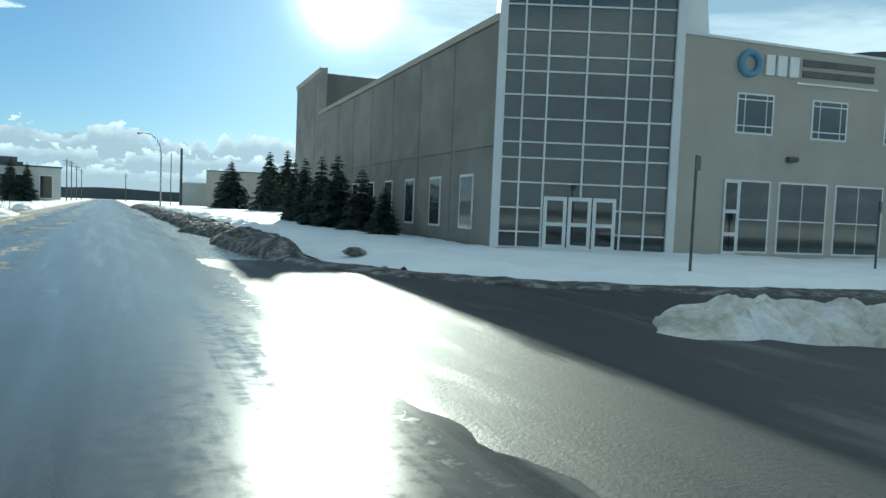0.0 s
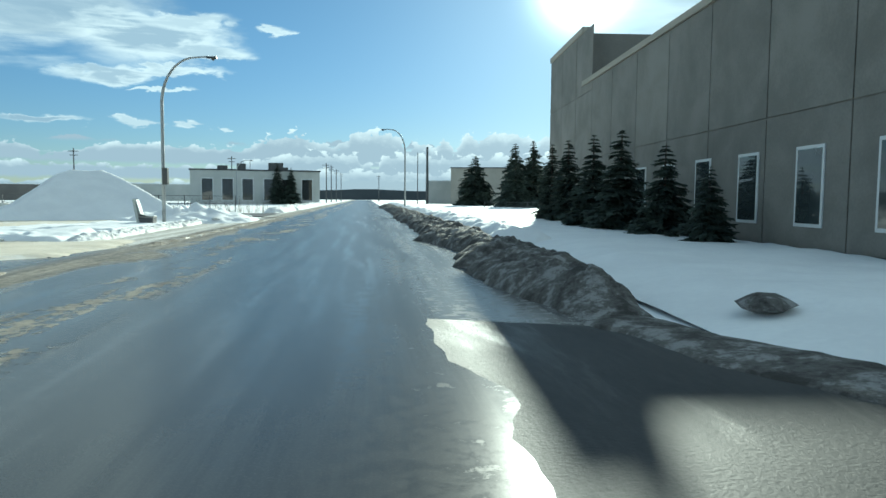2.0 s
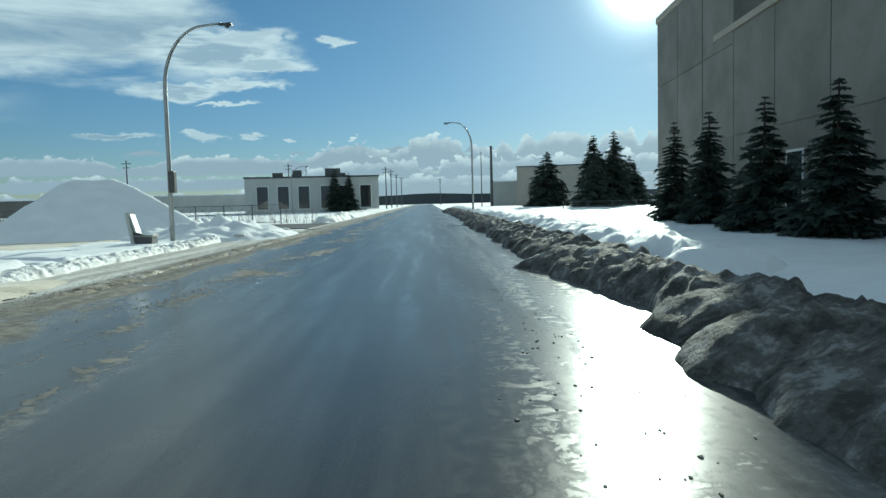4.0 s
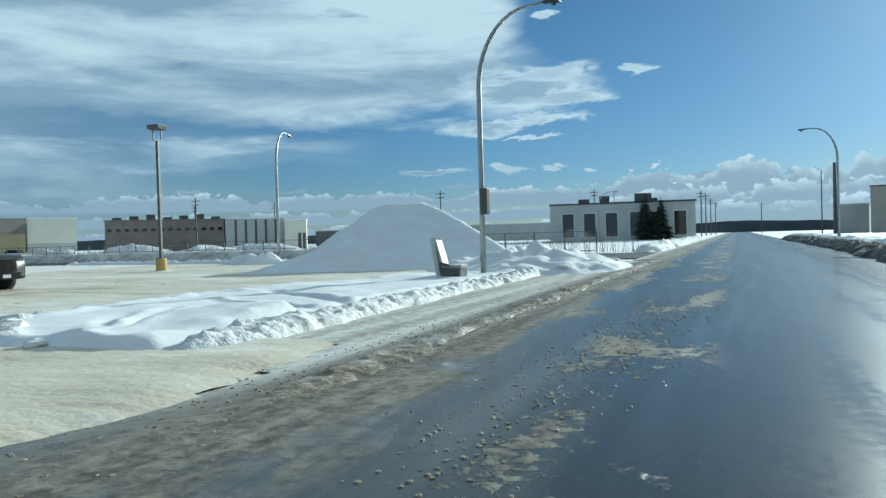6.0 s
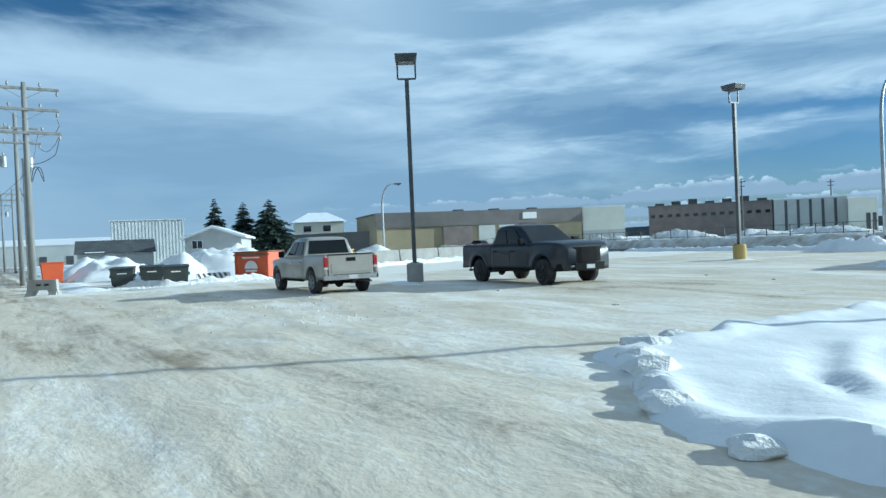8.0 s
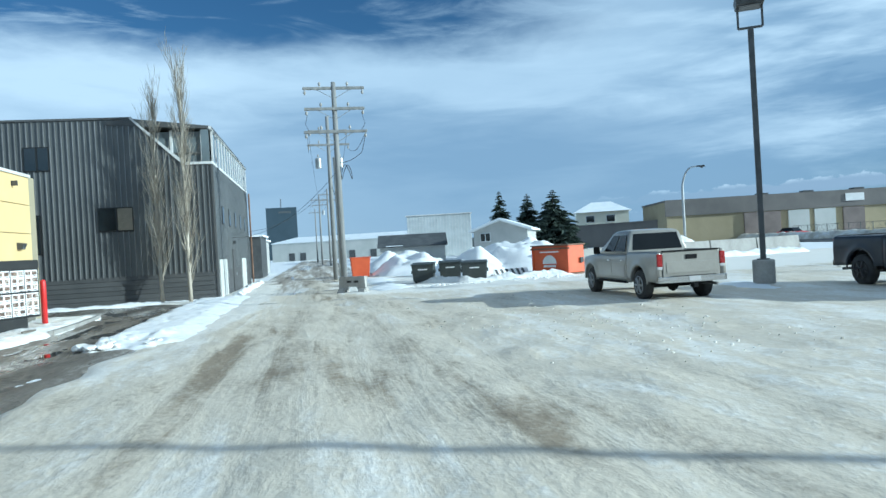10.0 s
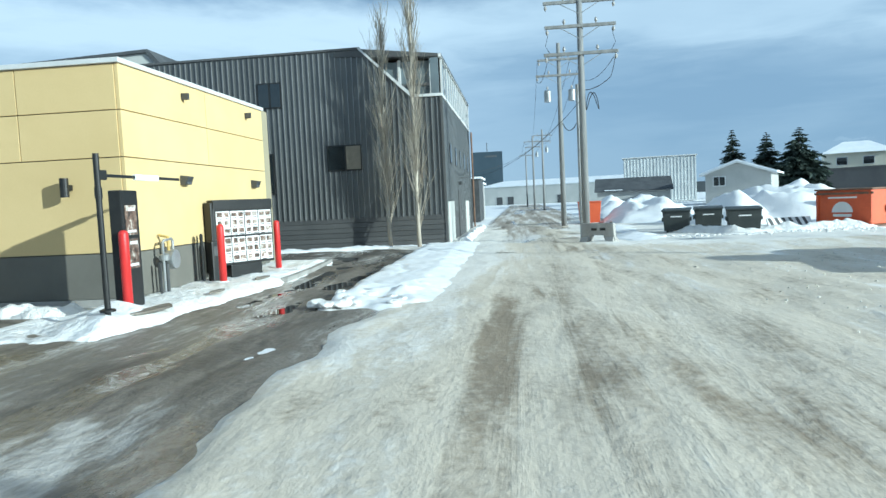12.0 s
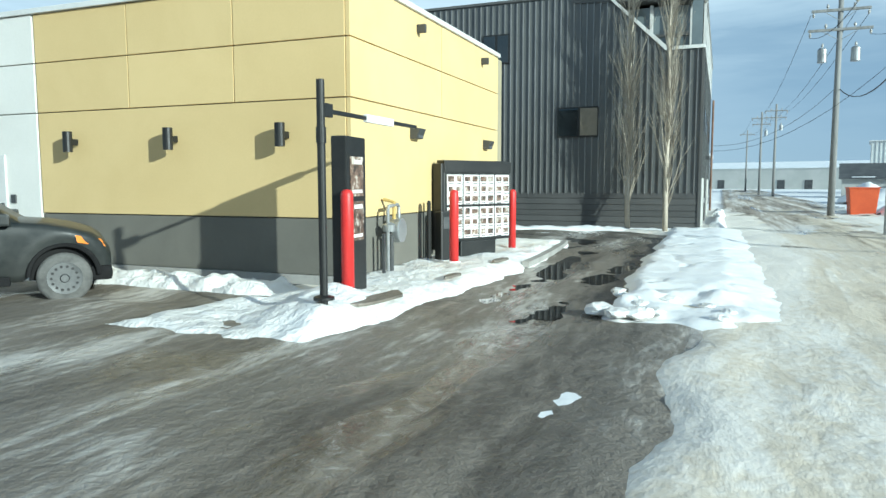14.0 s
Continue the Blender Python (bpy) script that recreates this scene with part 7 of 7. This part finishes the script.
# brick works and pale hall
root, L = block("brick_works", 50.2, 41.3, 150, 150, 6.7, 18, "brick", "long low dark brick works with small windows", "brown_wall")
for k in range(14):
    w = part("window", box(L * (k + 0.25) / 14, L * (k + 0.75) / 14, -0.08, 0.02, 4.5, 5.1), "glass", root)
for k in range(7):
    part("roof_vent", box(L * (k + 0.3) / 7, L * (k + 0.3) / 7 + 1.8, 5, 7, 6.9, 7.6 + 0.3 * (k % 3), 0.05), "steel_dark", root)
root, L = block("pale_hall", 41.2, 36.4, 150, 152, 6.8, 18, "pale_wall", "pale panelled hall with dark joints", "roof_snow")
for k in range(1, 6):
    part("joint", box(L * k / 6 - 0.25, L * k / 6 + 0.25, -0.06, 0.0, 0, 6.6), "steel_dark", root)
root, L = block("pale_hut", 36.4, 34.6, 146, 146, 6.2, 10, "cream_wall", "small pale block beside the hall", "roof_snow")
part("door", box(L * 0.6, L * 0.75, -0.06, 0.0, 0, 3.4), "steel_dark", root)
part("door", box(L * 0.82, L * 0.95, -0.06, 0.0, 0, 3.4), "steel_dark", root)

# white warehouse by the street
whr = thing("warehouse", pose(-41.5, 157.7, 0, 0, 0, 12), "white panelled warehouse with tall dark bays", "building")
WL = 27.5
part("wall", box(0, WL, 0, 30, -1, 7.2), "pale_wall", whr)
part("cap", box(-0.2, WL + 0.2, -0.2, 30, 7.2, 7.5), "roof_dark", whr)
for k, x in enumerate((2.2, 6.4, 10.6, 15.2, 19.0, 23.4)):
    b = part("bay", box(x, x + 2.6, -0.12, 0.0, 0.6, 5.6, 0.02), "mullion", whr)
    part("pane", box(x + 0.2, x + 2.4, -0.16, -0.11, 0.8, 5.4), "glass", b)
for k in range(5):
    part("pier", box(WL + 0.0, WL + 0.12, 2 + k * 5.4, 4.8 + k * 5.4, 0.5, 5.6), "glass", whr)
for x, w, h in ((5.5, 2.2, 1.0), (9.6, 2.0, 1.5), (16.5, 3.2, 1.8), (19.6, 1.2, 0.8)):
    part("roof_unit", box(x, x + w, 3, 6, 7.4, 7.4 + h, 0.05), "steel_dark", whr)
part("aerial", tube([(12.5, 4, 7.4), (12.5, 4, 9.6)], 0.06, 6), "steel_dark", whr)
spruce(-23.5, 160.5, 9.0, 2.0, 80, "trees by the warehouse")
spruce(-20.6, 161.0, 8.0, 2.0, 81, "trees by the warehouse")

# low dark sheds and hall far behind the lot
for az0, az1, d0, h, mat, lab in ((34.4, 23.0, 215, 4.6, "brown_wall", "long low dark shed far off"), (22.6, 12.0, 230, 5.4, "pale_wall", "long low grey hall far off"), (-6.6, -8.7, 184, 6.5, "pale_wall", "grey flat-roofed hall beside the street"), (-9.0, -18.4, 170, 9.7, "beige", "wide beige office block far off")):
    block("far_hall", az0, az1, d0, d0, h, 20, mat, lab, "roof_snow" if mat != "beige" else "roof_dark")


def gable_house(az, dist, w, d, wall_h, ridge_h, wall, label, turn=0.0, roof="roof_snow"):
    c = bearing(az, dist)
    root = thing("house", pose(c.x, c.y, 0, 0, 0, az - 180 + turn), label, "house")
    half = w / 2
    part("wall", prism([(-half, -0.5), (half, -0.5), (half, wall_h), (0, ridge_h), (-half, wall_h)], -d, 0, "y"), wall, root)
    e, k = 0.55, (ridge_h - wall_h) / half
    for s in (-1, 1):
        part("roof", prism([(s * (half + e), wall_h - k * e), (0, ridge_h), (0, ridge_h + 0.22), (s * (half + e), wall_h - k * e + 0.22)], -d - 0.4, 0.45, "y"), roof, root)
        part("bargeboard", prism([(s * (half + e), wall_h - k * e - 0.12), (0, ridge_h - 0.12), (0, ridge_h + 0.04), (s * (half + e), wall_h - k * e + 0.04)], 0.42, 0.5, "y"), "mullion", root)
    w1 = part("window", box(1.15, 2.4, 0.0, 0.08, 1.85, 2.9, 0.01), "mullion", root)
    part("pane", box(1.23, 1.74, 0.078, 0.09, 1.93, 2.82), "glass", w1)
    part("pane", box(1.82, 2.32, 0.078, 0.09, 1.93, 2.82), "glass", w1)
    return root


gable_house(85.17, 84, 6.3, 12, 3.2, 4.34, "house_wall", "small grey bungalow with a snowy gable roof", -8)
# white-roofed hall, dark-roofed garage, two-storey house
c = bearing(89.9, 120)
hall = thing("steel_hall", pose(c.x, c.y, 0, 0, 0, 90), "white ribbed steel hall with a sloping roof", "building")
part("wall", box(-5.4, 5.4, 0.0, 12, 0, 6.95), "panel", hall)
part("roof", hexa([(-5.6, -0.2, 6.96), (5.6, -0.2, 6.96), (5.6, 12, 6.96), (-5.6, 12, 6.96)], [(-5.6, -0.2, 7.1), (5.6, -0.2, 7.1), (5.6, 12, 7.3), (-5.6, 12, 7.3)]), "trim", hall)
for k in range(22):
    part("rib", box(-5.3 + k * 0.5, -5.22 + k * 0.5, -0.06, 0.0, 0.2, 6.9), "trim", hall)
c = bearing(92.2, 88)
gar = thing("garage", pose(c.x, c.y, 0, 0, 0, 272), "low grey garage with a dark shingle roof", "building")
part("wall", box(-4, 4, -6, 0, 0, 2.0), "house_wall", gar)
part("roof", prism([(-6.6, 3.25), (-3.2, 3.4), (0.5, 1.95), (0.5, 1.8), (-6.6, 1.8)], -4.3, 4.3, "x"), "roof_dark", gar)
part("snow_patch", box(1.2, 3.2, 0.3, 0.52, 1.95, 2.03), "roof_snow", gar)
c = bearing(77.1, 140)
h2 = thing("house", pose(c.x, c.y, 0, 0, 0, 80), "cream two-storey house under a snowy hip roof", "house")
part("wall", box(-4.6, 4.6, -9, 0, 0, 6.25), "cream_wall", h2)
part("roof", hexa([(-5.2, 0.6, 6.2), (5.2, 0.6, 6.2), (5.2, -9.6, 6.2), (-5.2, -9.6, 6.2)], [(-1.8, -3.6, 8.1), (1.8, -3.6, 8.1), (1.8, -5.4, 8.1), (-1.8, -5.4, 8.1)]), "roof_snow", h2)
for x in (-3, 0.6):
    w = part("window", box(x, x + 1.6, -9.08, -9.0, 4.3, 5.6), "mullion", h2)
    part("pane", box(x + 0.1, x + 1.5, -9.09, -9.078, 4.4, 5.5), "glass", w)
root, L = block("terrace_house", 79.6, 71.2, 126, 116, 3.6, 8, "brown_wall", "dark low row of sheds behind the lot", "brown_wall")
SP = "spruces among the houses"
for i, (az, dist, h, w) in enumerate(((85.0, 110, 9.6, 3.0), (82.8, 108, 8.8, 3.5), (80.8, 106, 9.0, 4.5))):
    c = bearing(az, dist)
    spruce(c.x, c.y, h, w, 90 + i, SP)
# end of the alley: long low hall, dark tower, sheds
root, L = block("long_hall", 103.2, 92.0, 190, 180, 4.6, 25, "pale_wall", "long pale low hall across the alley's end", "roof_snow")
part("snow_roof", hexa([(0, 0, 4.6), (L, 0, 4.6), (L, 20, 6.2), (0, 20, 6.2)], [(0, 0, 4.85), (L, 0, 4.85), (L, 20, 6.6), (0, 20, 6.6)]), "roof_snow", root)
for f in (0.12, 0.2, 0.55, 0.7):
    part("door", box(L * f, L * f + 1.6, -0.06, 0, 0, 2.0), "steel_dark", root)
c = bearing(102.35, 420)
tw = thing("tower_block", pose(c.x, c.y, 0, 0, 0, 102.65 - 180), "plain dark blue tower block far off", "building")
part("block", box(-8.8, 8.8, -12, 0, -2, 29.5), "tower_dark", tw)
part("lettering", box(-5.5, 1.5, 0.0, 0.1, 26.3, 27.3), "steel_dark", tw, "dim band of unreadable lettering")
part("mast", tube([(0, -4, 29), (0, -4, 35)], 0.25, 6), "steel_dark", tw)
for u, v, w, d, h, mat in ((-21, -3.2, 5, 4, 2.9, "house_wall"), (-29, -2.2, 6, 4, 3.2, "steel_dark"), (-37, -3.0, 6, 5, 3.0, "house_wall")):
    q = SHED + GU * u + GV * v
    s = thing("shed", pose(q.x, q.y, 0, 0, 0, GRID), "small flat grey shed beside the alley", "shed")
    part("wall", box(-w / 2, w / 2, -d / 2, d / 2, 0, h), mat, s)
    part("roof", box(-w / 2 - 0.2, w / 2 + 0.2, -d / 2 - 0.2, d / 2 + 0.2, h, h + 0.14), "roof_snow", s)
    part("door", box(w / 2, w / 2 + 0.03, -0.9, 0.3, 0, 2.0), "siding_low", s)

# fence beyond the side road
def fence_run(a, b, n, h, label):
    a, b = Vector((*a, 0)), Vector((*b, 0))
    d = (b - a).normalized()
    root = thing("chain_link_fence", pose(a.x, a.y, 0, 0, 0, math.degrees(math.atan2(d.y, d.x))), label, "fence")
    L = (b - a).length
    for k in range(n + 1):
        part("post", tube([(L * k / n, 0, -0.2), (L * k / n, 0, h)], 0.05, 6), "steel_dark", root)
    for z in (0.12, h * 0.5, h - 0.05):
        part("rail", box(0, L, -0.02, 0.02, z - 0.022, z + 0.022), "steel_dark", root)
    bm = bmesh.new()
    step = 0.9
    for k in range(int(L / step)):
        x = k * step
        tube([(x, 0, 0.1), (x + h - 0.15, 0, h - 0.05)], 0.010, 3, bm, False)
        tube([(x + h - 0.15, 0, 0.1), (x, 0, h - 0.05)], 0.010, 3, bm, False)
    part("mesh", bm, "steel_dark", root, "open wire mesh")


fence_run((-130, 78), (-70, 77.5), 24, 1.7, "chain-link fence along the side road")
fence_run((-70, 77.5), (-14, 77), 22, 1.7, "chain-link fence along the side road")
fence_run((14, 96), (44, 104), 10, 1.2, "low rail fence beyond the spruces")


def brush(x, y, w, h, seed):
    rnd = random.Random(seed)
    bm = bmesh.new()
    for k in range(90):
        px, py = rnd.uniform(-w, w), rnd.uniform(-0.8, 0.8)
        tube([(px, py, -0.05), (px + rnd.uniform(-0.3, 0.3), py + rnd.uniform(-0.3, 0.3), h * rnd.uniform(0.5, 1.0))], [0.02, 0.004], 3, bm, False)
    tagged(new("brush", mesh_of("brush", bm, "brush")), "bare brown roadside brush", "shrub", kind="stuff").matrix_basis = pose(x, y, 0)


for x, y, rx, ry, h, k in ((-96, 104, 11, 4, 1.7, 61), (-84, 108, 8, 4, 1.3, 62), (-76, 112, 10, 4, 1.5, 63), (-66, 92, 9, 3, 0.8, 64), (-104, 96, 9, 3, 1.2, 65), (-54, 100, 9, 3, 0.8, 66)):
    mound("snow_heap", x, y, rx, ry, h, k, "broken heap of ploughed snow beyond the fence", "snow_lumpy", 0.5)
brush(-16, 78.5, 5, 1.5, 1)
brush(-24, 79, 3, 1.2, 2)
brush(-44, 80, 6, 1.4, 3)
brush(-82, 82, 8, 2.2, 4)

# masts and far poles along the street
for x, y, h, r, lab in ((11.2, 198, 15.6, 0.42, "tall thick steel mast by the street"), (8.5, 196, 14.0, 0.14, "tall thin mast by the street"), (-17.2, 206, 11.3, 0.18, "wooden pole by the street"), (-18.5, 236, 12, 0.18, "wooden pole by the street"), (-19.5, 268, 12, 0.18, "wooden pole by the street"), (-20.5, 305, 12, 0.18, "wooden pole by the street"), (-40, 190, 12, 0.16, "wooden pole far off"), (-62, 150, 11, 0.16, "wooden pole far off"), (-5, 330, 12, 0.2, "wooden pole far off"), (-128, 150, 11, 0.18, "wooden pole far off"), (-120, 170, 12, 0.18, "wooden pole far off"), (-102, 124, 10.5, 0.15, "wooden pole far off")):
    s = thing("far_pole", pose(x, y, 0), lab, "pole", "poles far off")
    part("pole", tube([(0, 0, -0.5), (0, 0, h)], [r, r * 0.7], 8), "steel_dark", s)
    if r < 0.4 and h > 10 and h < 13:
        part("crossarm", box(-1.0, 1.0, -0.06, 0.06, h - 0.7, h - 0.55), "steel_dark", s)
        part("crossarm", box(-0.8, 0.8, -0.06, 0.06, h - 1.5, h - 1.36), "steel_dark", s)


# parked cars far off
def far_car(x, y, turn, paint="paint_far", label="small pale car parked far off"):
    root = thing("parked_car", pose(x, y, 0, 0, 0, turn), label, "car", "cars parked far off")
    part("body", prism([(-2.1, 0.3), (2.1, 0.3), (2.15, 0.75), (1.2, 0.92), (-1.9, 0.95), (-2.15, 0.8)], -0.86, 0.86, "y", 0.06), paint, root)
    part("cabin", hexa([(-1.6, -0.8, 0.92), (0.9, -0.8, 0.92), (0.9, 0.8, 0.92), (-1.6, 0.8, 0.92)], [(-1.1, -0.62, 1.45), (0.3, -0.62, 1.45), (0.3, 0.62, 1.45), (-1.1, 0.62, 1.45)], 0.04), "glass_car", root)
    for wx in (-1.3, 1.3):
        for wy in (-0.8, 0.8):
            part("wheel", tube([(wx, wy - 0.1, 0.32), (wx, wy + 0.1, 0.32)], 0.32, 14), "tyre", root)
    return root


for az, dist, t in ((63.6, 108, 20),):
    q = bearing(az, dist)
    far_car(q.x, q.y, t, "red", "red car parked before the workshop")
car0 = far_car(-106, 91, 15)
for x, y, t in ((-60, 132, 80), (-54, 134, 80), (-48, 128, 60), (34, 150, 10), (40, 152, 0)):
    copy_thing(car0, pose(x, y, 0, 0, 0, t))


def far_ridge():
    verts, faces = [], []
    n = 160
    for k in range(n + 1):
        a = radians(-60 + 240 * k / n)
        r = 1900
        h = 17 + 9 * fbm(k * 0.13, 0, 1.0, 4, 3)
        x, y = -math.sin(a) * r, math.cos(a) * r
        verts += [(x, y, -12), (x, y, max(8, h))]
    faces = [(2 * k, 2 * k + 2, 2 * k + 3, 2 * k + 1) for k in range(n)]
    me = bpy.data.meshes.new("backdrop")
    me.from_pydata(verts, [], faces)
    me.materials.append(M["ridge"])
    tagged(new("backdrop", me), "low wooded ridge on the horizon", "backdrop", kind="structure")


far_ridge()


# small debris on the lot and the street
def lump(x, y, z, s, mat, seed, label):
    rnd = random.Random(seed)
    bm = bmesh.new()
    bmesh.ops.create_icosphere(bm, subdivisions=2, radius=s)
    for v in bm.verts:
        v.co *= 1 + 0.35 * noise.noise(v.co * (2.2 / s) + Vector((seed, 0, 0)))
        v.co.z *= 0.4
    ob = tagged(new("snow_lump", mesh_of("snow_lump", bm, mat)), label, "snow lump", "scattered lumps")
    ob.matrix_basis = pose(x, y, z, 0, 0, rnd.uniform(0, 360))


lump(7.0, 13.3, 0.30, 0.34, "snow_dirty", 201, "grimy frozen block thrown up on the lawn")
rnd = random.Random(5)
for k in range(22):
    lump(-19 - rnd.random() * 20, 24 + rnd.random() * 22, 0.02, rnd.uniform(0.04, 0.09), "snow_side", k, "small lump of dirty packed snow")
for k, (x, y, size) in enumerate(((-14.75, 31.1, 0.34), (-14.2, 30.55, 0.26), (-13.6, 30.2, 0.30), (-13.0, 29.75, 0.22), (-12.3, 29.3, 0.26), (-11.2, 29.0, 0.18), (-15.1, 31.8, 0.22))):
    lump(x, y, 0.10, size, "snow_lumpy", 120 + k, "broken block of white snow")
for k in range(16):
    q = REST + GU * (0.3 + rnd.uniform(-0.9, 0.8)) + GV * (4.4 + rnd.uniform(-0.8, 0.6))
    lump(q.x, q.y, 0.07, rnd.uniform(0.08, 0.19), "snow_lumpy", 50 + k, "broken block of white snow")
for k in range(10):
    lump(-9.8 + rnd.uniform(-2.5, 2.0), 49.5 + rnd.uniform(-2, 4), 0.25, rnd.uniform(0.15, 0.4), "snow_lumpy", 80 + k, "broken block of white snow")


def crumbs(name, places, n, spread, size, mat, label, seed):
    """Scattered flat crumbs of slush and ice lying on the road."""
    rnd = random.Random(seed)
    verts, faces = [], []
    for x, y in places:
        for k in range(n):
            px, py = x + rnd.gauss(0, spread[0]), y + rnd.gauss(0, spread[1])
            s = size * rnd.uniform(0.3, 1.2)
            o = px - road_mid(py)
            z = (lot_z(px, py) or 0.0) + 0.012 if name == "lot_snow" else 0.02 - 0.0018 * o * o
            m = rnd.randint(5, 7)
            b = len(verts)
            a0 = rnd.uniform(0, 6.28)
            ring = [(px + s * rnd.uniform(0.6, 1.1) * math.cos(a0 + 6.283 * i / m), py + 1.6 * s * rnd.uniform(0.6, 1.1) * math.sin(a0 + 6.283 * i / m)) for i in range(m)]
            verts += [(u, v, z - 0.02) for u, v in ring] + [(px + (u - px) * 0.6, py + (v - py) * 0.6, z + s * 0.30) for u, v in ring]
            faces += [(b + i, b + (i + 1) % m, b + m + (i + 1) % m, b + m + i) for i in range(m)] + [tuple(b + m + i for i in range(m))]
    me = bpy.data.meshes.new(name)
    me.from_pydata(verts, [], faces)
    me.materials.append(M[mat])
    tagged(new(name, me), label, "slush", kind="stuff")


crumbs("road_slush", [(-3.6, 27.5), (-3.3, 29.5), (-3.7, 32.0), (-3.2, 35), (-3.4, 39), (-2.9, 45)], 170, (0.35, 1.2), 0.026, "sand", "crumbs of sandy slush down the middle of the street", 3)
crumbs("road_slush", [(-6.2, y) for y in range(28, 58, 3)], 260, (0.5, 1.6), 0.026, "sand", "crumbs of sandy slush beside the gutter", 4)
crumbs("road_slush", [(2.7 - 0.04 * y, 20 + y) for y in range(0, 60, 4)], 60, (0.30, 1.6), 0.024, "snow_dirty", "crumbs of grey ice along the dirty bank", 5)
crumbs("kerb_snow", [(-8.6, y) for y in range(31, 48, 2)], 120, (0.45, 1.0), 0.04, "snow_lumpy", "crumbs of white snow along the bank", 6)
crumbs("lot_snow", [(-25.5, 26.6), (-23.5, 28.2), (-28.5, 26.4), (-21.5, 29.4), (-26.0, 29.2), (-31.5, 27.6)], 40, (1.5, 0.9), 0.02, "snow_side", "crumbs of dirty snow thrown up on the lot", 13)
crumbs("lot_snow", [(-41.2, 24.6), (-41.0, 26.4), (-41.3, 28.4), (-42.0, 30.6)], 110, (0.35, 0.9), 0.06, "snow_lumpy", "crumbs of white snow along the lot's edge", 12)
